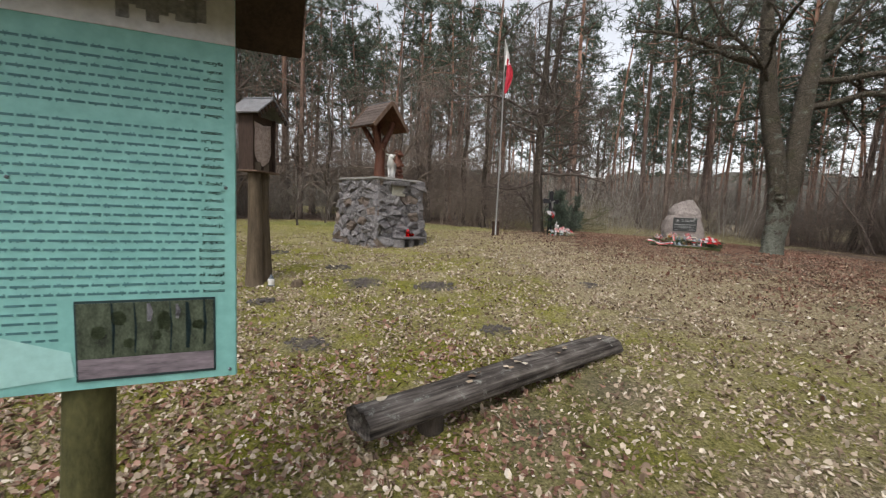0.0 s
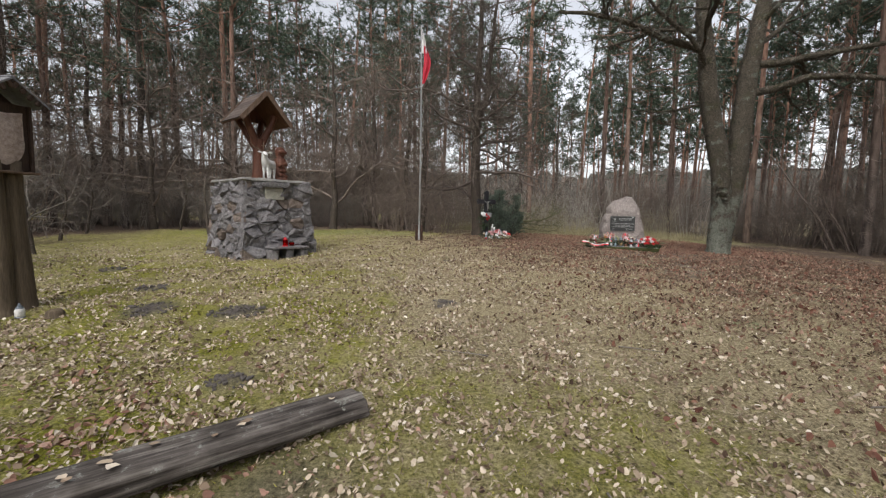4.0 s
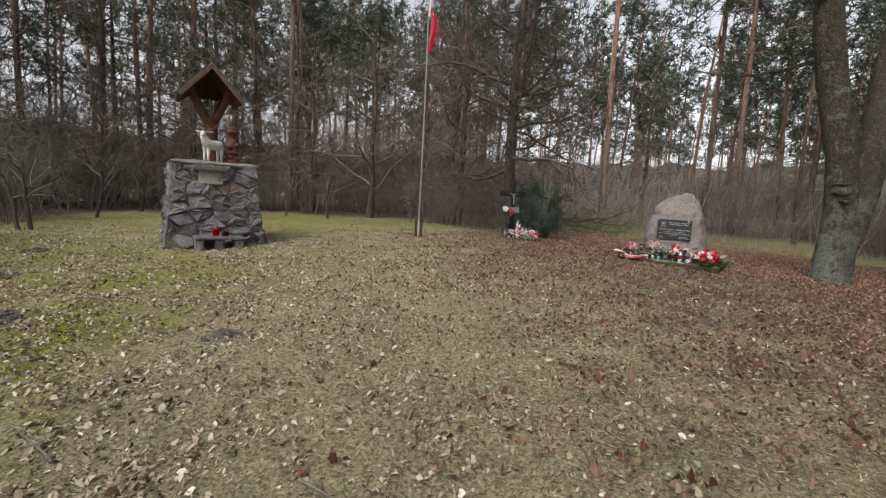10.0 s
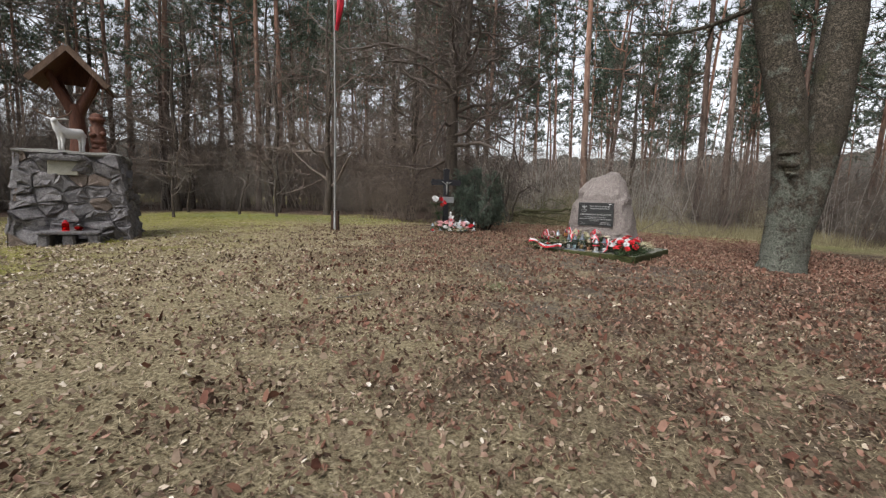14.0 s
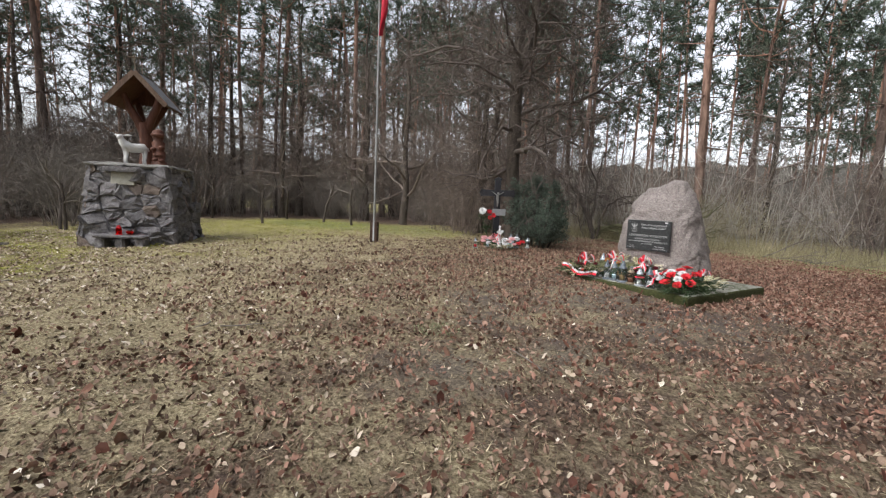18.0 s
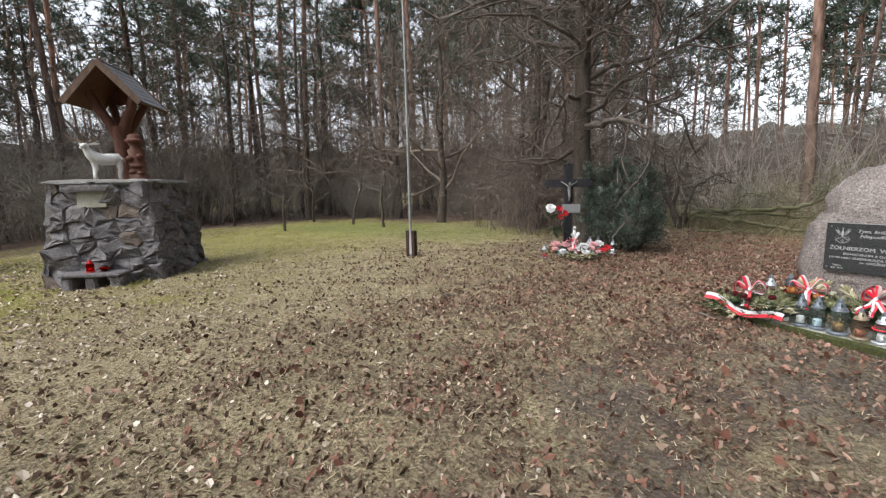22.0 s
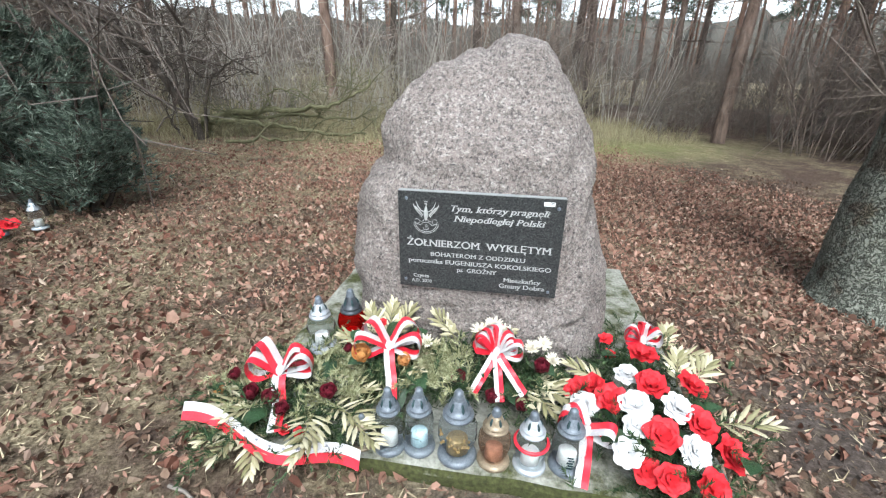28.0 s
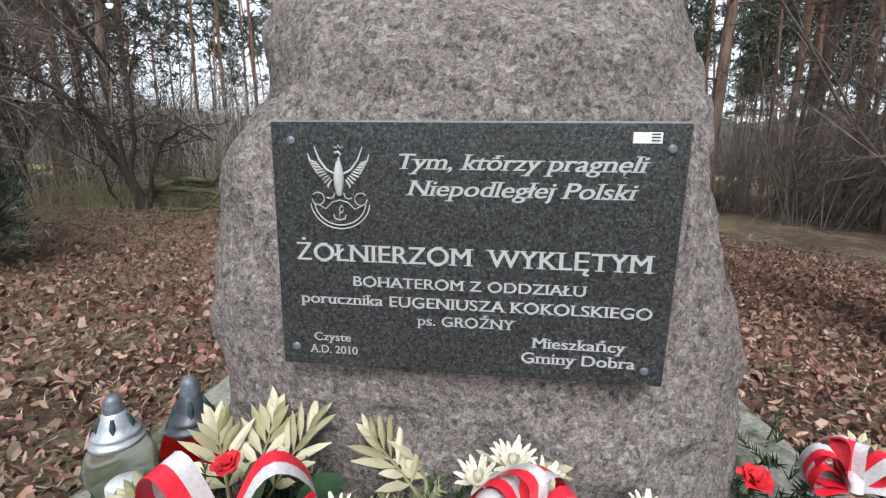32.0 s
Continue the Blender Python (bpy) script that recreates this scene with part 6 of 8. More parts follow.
def chapel():
    ob = thing("wooden_shrine", "carved red-brown wooden shrine with a steep gabled roof", "shrine", PED @ pose(0, 0, PTOP + 0.02))
    g = Geo()
    g.tube([(0.02, 0.12, 0), (0.02, 0.12, 0.35), (0.01, 0.1, 0.7), (0.0, 0.08, 0.95)], [0.17, 0.13, 0.125, 0.12], 12)
    part("trunk", g, M["red_wood"], ob)
    for s in (-1, 1):
        g = Geo()
        g.tube([(0.02 * s, 0.1, 0.72), (0.12 * s, 0.06, 0.98), (0.26 * s, 0.02, 1.25), (0.34 * s, 0.0, 1.5)], [0.1, 0.085, 0.075, 0.07], 10)
        part("arm", g, M["red_wood"], ob)
        g = Geo()
        g.tube([(0.02 * s, 0.15, 0.72), (0.12 * s, 0.3, 1.0), (0.28 * s, 0.5, 1.4)], [0.08, 0.07, 0.06], 10)
        part("brace", g, M["red_wood"], ob)
    # roof: two slopes of lapped boards, gable boards, soffit
    ridge, eave, half, y0, y1 = 1.9, 1.27, 0.56, -0.33, 0.6
    ang = math.atan2(ridge - eave, half)
    L = math.hypot(ridge - eave, half)
    for s in (-1, 1):
        for k in range(7):
            t = (k + 0.5) / 7
            g = Geo()
            m = Matrix.Rotation(-s * -ang, 4, "Y") @ Matrix.Rotation(s * -0.05, 4, "Y")
            g.box((s * half * t, (y0 + y1) / 2, ridge - (ridge - eave) * t + 0.035), (L / 7 + 0.05, y1 - y0, 0.022), m, 0.004)
            # brown boards on the left slope, paler grey ones on the right
            part("roof_board", g, M["shingle"] if s < 0 else M["roof_grey"], ob, smooth=False)
        g = Geo()
        g.box((s * half / 2, (y0 + y1) / 2, (ridge + eave) / 2 - 0.005), (L, y1 - y0 - 0.04, 0.025), Matrix.Rotation(s * ang, 4, "Y"))
        part("soffit", g, M["red_wood"], ob, smooth=False)
        for y in (y0 - 0.012, y1 + 0.012):
            g = Geo()
            g.box((s * half * 0.515, y, (ridge + eave) / 2 + 0.0), (L + 0.02, 0.028, 0.095), Matrix.Rotation(s * ang, 4, "Y"), 0.005)
            part("gable_board", g, M["gable_wood"], ob, smooth=False)
    g = Geo()
    g.add([(0, y1 - 0.06, ridge - 0.05), (-half * 0.8, y1 - 0.06, eave + 0.12), (half * 0.8, y1 - 0.06, eave + 0.12), (0, y1 - 0.03, ridge - 0.05), (-half * 0.8, y1 - 0.03, eave + 0.12), (half * 0.8, y1 - 0.03, eave + 0.12)], [[0, 1, 2], [3, 5, 4]])
    part("back_gable", g, M["red_wood"], ob, smooth=False)
    g = Geo()
    g.tube([(0, y0 + 0.05, ridge + 0.02), (0, y0 + 0.05, ridge + 0.36)], 0.014, 6, True)
    g.box((0, y0 + 0.05, ridge + 0.3), (0.2, 0.02, 0.025))
    part("ridge_cross", g, M["post_wood"], ob, "small metal cross on the ridge")
    # carved column beside the trunk, a plain knobbly shape
    g = Geo()
    g.tube([(0, 0, 0), (0, 0, 0.1), (0, 0, 0.12), (0, 0, 0.3), (0, 0, 0.34), (0, 0, 0.5), (0, 0, 0.55), (0, 0, 0.62), (0, 0, 0.74), (0, 0, 0.78)], [0.15, 0.15, 0.11, 0.13, 0.1, 0.13, 0.08, 0.11, 0.11, 0.06], 12, True)
    for q, (x, z, sx) in enumerate(((0.07, 0.4, 0.06), (-0.08, 0.36, 0.06), (0.0, 0.24, 0.1), (0.05, 0.12, 0.07), (-0.05, 0.14, 0.07), (0, 0.66, 0.13))):
        g.add(*ball((x, -0.09, z), (sx, 0.06, 0.05)))
    thing("carved_statue", "small carved red-brown wooden figure beside the trunk", "statue", PED @ pose(0.36, -0.2, PTOP + 0.02, 0, 0, 10), geo=g, material=M["red_wood"])


pedestal()
stone_table()
deer()
chapel()


# ---- wayside shrine on a post ----
def wayside():
    ob = thing("wayside_shrine", "tall weathered post carrying a dark roofed box with a crest", "shrine", pose(-2.87, 4.9, 0.16, 0, 0, 80))
    for s, w in ((-1, 0.8), (1, 1.0)):
        g = Geo()
        h = np.linspace(-0.05, 1.85, 10)
        g.tube(np.stack([np.full(10, 0.1 * s) + 0.012 * np.sin(h * 3 + s), np.full(10, 0.02 * s), h], -1), w * np.interp(h, [0, 0.25, 1.0, 1.8], [0.175, 0.155, 0.13, 0.115]), 12, True)
        part("post_half", g, M["post_wood"], ob)
    z0, w, d, hh = 1.72, 0.56, 0.24, 0.82
    for nm, c, s in (("back_panel", (0, d / 2 - 0.015, z0 + hh / 2), (w - 0.06, 0.028, hh)), ("side_panel", (-w / 2 + 0.015, 0, z0 + hh / 2 - 0.02), (0.03, d, hh)), ("side_panel", (w / 2 - 0.015, 0, z0 + hh / 2 - 0.02), (0.03, d, hh)), ("back_board", (0, -0.065, z0 + hh / 2), (w - 0.065, 0.025, hh - 0.04))):
        g = Geo()
        g.box(c, s, None, 0.004)
        part(nm, g, M["dark_wood"], ob, smooth=False)
    g = Geo()
    g.box((0, -0.03, z0 - 0.012), (w + 0.02, d + 0.07, 0.024), None, 0.005)
    part("sill", g, M["gable_wood"], ob, "pale sill board", smooth=False)
    # crest: a swelling shield
    g = Geo()
    rows = []
    n, k = 14, 10
    for i in range(n + 1):
        t = i / n
        hw = 0.205 * (1 - 0.04 * math.sin(t * 6)) * (1 if t < 0.5 else math.sqrt(max(0.0, 1 - ((t - 0.5) / 0.5) ** 2.2)))
        for j in range(k + 1):
            u = j / k * 2 - 1
            z = 0.64 * (1 - t) - 0.035 * (1 - abs(u)) * (t < 0.1)
            rows.append((u * hw, -0.085 - 0.035 * (1 - u * u) * math.sin(math.pi * min(1, t * 0.9 + 0.08)) - 0.006 * fbm((u, t, 0), 5, 8), z0 + 0.07 + z))
    g.add(rows, [[i * (k + 1) + j, i * (k + 1) + j + 1, (i + 1) * (k + 1) + j + 1, (i + 1) * (k + 1) + j] for i in range(n) for j in range(k)])
    part("crest", g, M["crest"], ob, "carved pale heraldic shield")
    g = Geo()
    g.box((0.17, -0.05, z0 + 0.07), (0.075, 0.012, 0.05))
    part("label_plate", g, M["cream"], ob, smooth=False)
    # roof of two slopes with a scalloped front
    for s in (-1, 1):
        g = Geo()
        g.box((s * 0.18, -0.02, z0 + hh + 0.12), (0.5, d + 0.26, 0.025), Matrix.Rotation(s * 0.62, 4, "Y"), 0.004)
        part("roof_slope", g, M["roof_grey"], ob, "grey weathered roof board", smooth=False)
        for q in range(5):
            g = Geo()
            x = s * (0.03 + 0.075 * q)
            g.box((x, -0.02 - (d + 0.26) / 2 + 0.012, z0 + hh + 0.2 - abs(x) * 0.71), (0.06, 0.02, 0.08 if q % 2 else 0.1), Matrix.Rotation(s * 0.62, 4, "Y"), 0.015)
            part("scallop", g, M["dark_wood"], ob, smooth=False)
    g = Geo()
    g.add([(0, d / 2 - 0.03, z0 + hh + 0.2), (-w / 2, d / 2 - 0.03, z0 + hh - 0.03), (w / 2, d / 2 - 0.03, z0 + hh - 0.03)], [[0, 1, 2]])
    part("gable", g, M["dark_wood"], ob, smooth=False)
    lantern(pose(-2.58, 4.72, 0.16), 0.17, 0.05, M["lid_grey"], M["wax"], M["wax"], "small white grave lantern at the foot of the post")
    g = Geo()
    g.tube([(0, 0, 0), (0.01, 0, 0.07), (0.0, 0.01, 0.1)], [0.1, 0.09, 0.07], 9, True)
    thing("tree_stump", "small low brown stump in the grass", "stump", pose(-2.2, 4.75, 0.15), geo=g, material=M["post_wood"])


wayside()


# ---- information board ----
def info_board():
    BD = pose(-0.62, -0.07, 0, 0, 0, 23.4)
    gz = float(lay(-1.0, -0.23))
    ob = thing("information_board", "teal printed information board on a wooden post with roof", "sign", BD)
    W, z0, z1 = 0.80, 0.805, 1.94
    g = Geo()
    g.box((-W / 2, 0.012, (z0 + 2.2) / 2), (W, 0.02, 2.2 - z0), None, 0.003)
    part("panel", g, M["teal"], ob, smooth=False)
    g = Geo()
    g.box((-W / 2, 0.0, 2.07), (W, 0.006, 0.26))
    part("header", g, M["paper"], ob, "white printed header strip", smooth=False)
    g = Geo()
    for k in range(9):
        g.box((-0.1 - 0.026 * k, -0.005, 2.03 + 0.012 * math.sin(k * 2.1)), (0.034, 0.003, 0.07 + 0.03 * math.sin(k * 1.7)))
    part("header_picture", g, M["smudge"], ob, "blurred grey printed picture", smooth=False)
    r = np.random.default_rng(2)
    words = ["oczyła", "opraw", "eństwa", "mierze", "nicy", "granat,", "ywego,", "", "eznane.", "stępnie", "Orłem”", "gazynu", "ddziału", "ł swoje", "li żołd.", "nego”", "mówień", "„Gazeta", "rupach.", "nizacji.", "powanie", "grupami", "brojenie", "kretarzu", "wygłosił", "ał zajął", "kwidacji", "kunastu"]
    pitch = (1.88 - 1.12) / (len(words) - 1)
    for k, wd in enumerate(words):
        if not wd:
            continue
        z = 1.87 - pitch * k
        wl = 0.0098 * len(wd)
        t = part("print_line", lettering(wd, wl, 0.0125, M["ink_dark"], "print_line"), None, ob)
        t.location = (-0.035 - wl / 2, -0.0005, z)
        g = Geo()
        x = -0.045 - wl
        while x > -W + 0.07:
            ww = r.uniform(0.014, 0.055)
            if x - ww < -W + 0.03:
                break
            g.box((x - ww / 2, 0.001, z + 0.005), (ww, 0.001, 0.0075))
            for _ in range(int(ww / 0.016)):
                g.box((x - r.uniform(0.1, 0.9) * ww, 0.001, z + 0.005 + r.choice((-0.0055, 0.0055))), (0.0028, 0.001, 0.0045))
            x -= ww + 0.007
        part("print_line", g, M["ink"], ob, smooth=False)
    for k in range(5):
        g = Geo()
        x = -0.5
        while x > -W + 0.05 + 0.02 * k:
            ww = r.uniform(0.02, 0.06)
            g.box((x - ww / 2, 0.001, 1.085 - pitch * k), (ww, 0.001, 0.0075))
            x -= ww + 0.009
        part("print_line", g, M["ink"], ob, smooth=False)
    ph = Geo()
    ph.box((-0.262, 0.0, 0.962), (0.392, 0.004, 0.262))
    pf = part("photo_frame", ph, M["ink_dark"], ob, "black border of the printed photograph", smooth=False)
    g = Geo()
    g.box((-0.262, -0.003, 0.995), (0.38, 0.002, 0.18))
    part("photo_woodland", g, M["photo_trees"], pf, "printed dark forest", smooth=False)
    g = Geo()
    g.box((-0.262, -0.003, 0.872), (0.38, 0.002, 0.064))
    part("photo_road", g, M["photo_road"], pf, "printed forest road", smooth=False)
    for x, z, w, h, mm in ((-0.345, 1.035, 0.05, 0.045, "photo_green"), (-0.12, 1.0, 0.05, 0.03, "photo_green"), (-0.15, 1.0, 0.02, 0.16, "ink_dark"), (-0.22, 1.02, 0.05, 0.06, "photo_green"), (-0.4, 0.99, 0.05, 0.04, "photo_green"), (-0.3, 1.0, 0.008, 0.17, "ink_dark"), (-0.36, 1.0, 0.01, 0.17, "ink_dark"), (-0.2, 1.0, 0.007, 0.17, "ink_dark"), (-0.1, 1.01, 0.012, 0.16, "ink_dark"), (-0.26, 1.05, 0.02, 0.06, "smudge"), (-0.18, 1.05, 0.016, 0.05, "smudge"), (-0.24, 0.97, 0.03, 0.03, "photo_green"), (-0.32, 0.95, 0.04, 0.03, "photo_green")):
        g = Geo()
        g.tube([(x, -0.0045, z - h / 2), (x + 0.004, -0.0045, z), (x, -0.0045, z + h / 2)], [w * 0.3, w * 0.5, w * 0.25], 6)
        for q in g.v:
            q[:, 1] = -0.0045
        part("printed_tree", g, M[mm], pf, smooth=False)
    # a flat patch in paler teal at the lower left of the panel
    g = Geo()
    g.add([(-0.8, -0.001, 0.82), (-0.462, -0.001, 0.85), (-0.47, -0.001, 0.93), (-0.8, -0.001, 1.05)], [[0, 1, 2, 3]])
    part("peeled_patch", g, M["teal_pale"], ob, "paler teal patch of the print", smooth=False)
    for x, z in ((-0.022, 0.83), (-0.03, 1.47), (-0.66, 0.81), (-0.6, 1.47)):
        g = Geo()
        g.lathe([(0.0001, 0.004), (0.005, 0.003), (0.006, 0)], 10)
        o = part("screw", g, M["lid_grey"], ob)
        o.matrix_local = pose(x, -0.001, z, 90)
    g = Geo()
    h = np.linspace(gz - 0.1, 2.2, 8)
    g.tube(np.stack([np.linspace(-0.5, -0.4, 8), np.full(8, 0.09), h], -1), np.linspace(0.08, 0.064, 8), 14, True)
    part("post", g, M["mossy_post"], ob, "mossy green-brown wooden post")
    for s in (-1, 1):
        g = Geo()
        g.box((-W / 2, 0.02 + s * 0.15, 2.14), (W + 0.46, 0.36, 0.03), Matrix.Rotation(-s * 0.55, 4, "X"), 0.004)
        part("roof_slope", g, M["dark_wood"], ob, "dark wooden roof slope", smooth=False)


info_board()


# ---- log benches ----
def log_bench(name_m, label, length, w=0.30, h=0.20, legs=0.16, seed=1, spots=14):
    r = np.random.default_rng(seed)
    ob = thing("log_bench", label, "bench", name_m, group="log benches")
    g = Geo()
    k, q = 48, 28
    x = np.linspace(-length / 2, length / 2, k)
    th = np.arange(q) * 2 * math.pi / q
    rows = []
    for i, xi in enumerate(x):
        for t in th:
            c, s = math.cos(t), math.sin(t)
            f = math.cos(math.pi / 7) / math.cos((t + 0.12 * math.sin(1.3 * xi)) % (2 * math.pi / 7) - math.pi / 7)
            y, z = c * f * w / 2 * 1.12, max(-h / 2, min(h / 2, s * f * h / 2 * 1.25))
            wv = 1 + 0.05 * math.sin(xi * 2.1 + t) + 0.05 * fbm((xi, c, s), 2.5, seed)
            z += -0.01 * (s > 0.7) * abs(math.sin(4 * c + xi)) + 0.014 * fbm((xi * 0.4, c * 6, s * 6), 3, seed + 1)
            rows.append((xi + (0.012 * fbm((c, s, i), 3, 5) if i in (0, k - 1) else 0), y * wv, z + h / 2 + legs))
    i, j = np.meshgrid(np.arange(k - 1), np.arange(q), indexing="ij")
    g.add(rows, np.stack([i * q + j, i * q + (j + 1) % q, (i + 1) * q + (j + 1) % q, (i + 1) * q + j], -1).reshape(-1, 4))
    g.f.append(np.array([list(range(q))]))
    g.f.append(np.array([[(k - 1) * q + t for t in range(q)][::-1]]))
    part("seat_log", g, M["grey_wood"], ob, "split weathered log seat")
    for s in (-1, 1):
        g = Geo()
        g.tube([(s * length * 0.3, 0, -0.12), (s * length * 0.3, 0.01, 0.1), (s * length * 0.3, 0, legs + 0.06)], [0.1, 0.095, 0.09], 10, True)
        part("leg", g, M["dark_bark"], ob)
    g = Geo()
    for _ in range(spots):
        px, py, s = r.uniform(-length * 0.46, length * 0.46), r.uniform(-0.08, 0.08), r.uniform(0.015, 0.04)
        a = np.arange(6) * math.pi / 3
        rr = s * r.uniform(0.5, 1.0, 6)
        v = np.c_[px + rr * np.cos(a) * 1.4, py + rr * np.sin(a), np.full(6, legs + h + 0.003) + r.uniform(0, 0.012, 6)]
        g.add(np.r_[v, [[px, py, legs + h + 0.002]]], [[t, (t + 1) % 6, 6] for t in range(6)])
    lf = part("fallen_leaf", g, M["leaf_pale"], ob, "pale leaves and lichen lying on the seat", smooth=False)
    lf["kind"] = "stuff"
    return ob


log_bench(pose(0.70, 1.85, -0.16, 0, 0, 40), "long weathered grey split log bench in the grass", 2.86, 0.31, 0.165, 0.19, 1)
log_bench(pose(11.6, 6.62, 0.08, 0, 0, -28), "weathered log bench among brown leaves", 2.6, 0.32, 0.14, 0.2, 2, 5)


# ---- flagpole ----
def flagpole():
    z = float(lay(1.62, 13.15)) - 0.02
    ob = thing("flagpole", "thin grey steel flagpole held between two dark posts", "flagpole", pose(1.62, 13.15, z))
    g = Geo()
    h = np.linspace(0.04, 6.55, 12)
    g.tube(np.stack([0.02 * np.sin(h * 0.5), np.zeros(12), h], -1), np.linspace(0.03, 0.019, 12), 12, True)
    part("pole", g, M["steel"], ob)
    for s in (-1, 1):
        g = Geo()
        g.box((0.075 * s, 0.02, 0.22), (0.065, 0.12, 0.56), Matrix.Rotation(0.3, 4, "Z"), 0.008)
        part("support_post", g, M["rust"], ob, "dark rusty channel post", smooth=False)
    g = Geo()
    g.tube([(-0.11, 0.02, 0.38), (0.11, 0.02, 0.38)], 0.012, 6, True)
    part("bolt", g, M["lid_grey"], ob)
    fl = thing("flag", "limp white and red flag hanging from the pole", "flag", pose(1.62, 13.15, z))
    for nm, mt, a, b, lab in (("white_field", "flag_white", 6.5, 5.72, "white half of the flag"), ("red_field", "flag_red", 6.0, 4.82, "red half of the flag")):
        g = Geo()
        n, k = 16, 13
        rows = []
        for i in range(n + 1):
            t = i / n
            zz = a + (b - a) * t
            w = (0.05 + 0.16 * math.sin(math.pi * min(1, t * 0.8 + 0.15))) if nm == "red_field" else 0.04 + 0.14 * t
            off = 0.0 if nm == "white_field" else 0.05
            for j in range(k + 1):
                u = j / k
                rows.append((0.02 + off + w * u + 0.02 * math.sin(t * 5), -0.02 + (0.045 + 0.02 * t) * math.sin(u * 9 + t * 2.5) * (0.3 + u) - 0.02 * off, zz - 0.18 * u * (1 - t)))
        g.add(rows, [[i * (k + 1) + j, i * (k + 1) + j + 1, (i + 1) * (k + 1) + j + 1, (i + 1) * (k + 1) + j] for i in range(n) for j in range(k)])
        part(nm, g, M[mt], fl, lab)


flagpole()


# ---- grave cross with its flowers ----
CR = pose(3.92, 15.09, 0, 0, 0, 37.7)


def cross():
    z0 = float(lay(3.92, 15.09))
    ob = thing("grave_cross", "black wooden cross with a metal figure and rounded ends", "cross", CR @ pose(0, 0, z0))
    g = Geo()
    g.box((0, 0, 0.80), (0.15, 0.09, 1.66), None, 0.008)
    part("upright", g, M["black_wood"], ob, smooth=False)
    g = Geo()
    g.box((0, -0.004, 1.31), (0.78, 0.085, 0.15), None, 0.008)
    part("crossbar", g, M["black_wood"], ob, smooth=False)
    for x, z in ((-0.41, 1.31), (0.41, 1.31), (0, 1.66)):
        for k in (-1, 0, 1):
            g = Geo()
            cx, cz = (x + (0.0 if k == 0 else -0.025) * np.sign(x), z + 0.055 * k) if x else (0.055 * k, z + (0.005 if k == 0 else -0.02))
            g.lathe([(0.001, -0.04), (0.031, -0.04), (0.036, -0.034), (0.036, 0.034), (0.031, 0.04), (0.001, 0.04)], 14)
            o = part("lobe", g, M["black_wood"], ob)
            o.matrix_local = pose(cx, 0, cz, 90)
    g = Geo()
    g.box((0.05, -0.055, 0.84), (0.33, 0.02, 0.16), None, 0.004)
    pl = part("name_plate", g, M["granite_edge"], ob, "pale grey name plate", smooth=False)
    g = Geo()
    for k in range(4):
        g.box((0.05, -0.067, 0.89 - 0.032 * k), (0.24 - 0.04 * (k % 2), 0.003, 0.01))
    part("print_line", g, M["smudge"], pl, smooth=False)
    g = Geo()
    g.tube([(0, -0.07, 1.25), (0, -0.075, 1.18), (0.01, -0.075, 1.08), (0, -0.07, 0.98)], [0.03, 0.035, 0.025, 0.012], 8, True)
    for s in (-1, 1):
        g.tube([(0, -0.07, 1.24), (0.08 * s, -0.065, 1.3), (0.15 * s, -0.06, 1.34)], [0.014, 0.011, 0.008], 6, True)
    g.add(*ball((0.01, -0.08, 1.3), (0.026, 0.028, 0.032)))
    part("metal_figure", g, M["steel"], ob, "small plain cast metal figure")
    # offerings at the foot
    f = lambda x, y, dz=0.0: CR @ pose(x, y, z0 + dz)
    for x, y, h, rr, lid, gl, fill, lab in (
        (-0.55, -0.62, 0.24, 0.06, "lid_silver", "glass", "petal_red", "clear grave lantern with a faded red print"), (-0.36, -0.3, 0.26, 0.055, "lid_gold", "glass_amber", "wax_brown", "brown grave lantern with a gold lid"),
        (-0.22, -0.28, 0.25, 0.055, "lid_silver", "glass", "blue_glaze", "pale blue grave lantern near the cross"), (-0.04, -0.25, 0.22, 0.05, "lid_gold", "glass", "wax", "small clear grave lantern beside the cross"),
        (0.33, -0.34, 0.33, 0.08, "lid_silver", "blue_glaze", "wax", "plump pale blue grave lantern with a white lid"), (0.5, -0.26, 0.34, 0.06, "lid_grey", "glass", "wax_brown", "tall dark grave lantern by the cross"),
        (0.76, -0.28, 0.27, 0.06, "lid_silver", "glass", "wax", "clear grave lantern with a silver lid near the bush")):
        lantern(f(x, y), h, rr, M[lid], M[gl], M[fill], lab, 1 if rr > 0.07 else 0)
    g = Geo()
    g.tube([(0, 0, 0), (0, 0, 0.12), (0, 0, 0.25), (0.01, 0, 0.38), (0.0, -0.01, 0.45)], [0.06, 0.042, 0.036, 0.04, 0.022], 12, True)
    g.add(*ball((0.0, -0.03, 0.49), (0.03, 0.03, 0.036)))
    g.tube([(-0.05, -0.03, 0.38), (0.0, -0.1, 0.3), (0.07, -0.05, 0.4)], [0.03, 0.035, 0.03], 8, True)
    thing("figurine", "small white and gilt plaster figurine before the cross", "statue", f(0.06, -0.26), geo=g, material=M["petal_white"])
    r = np.random.default_rng(8)
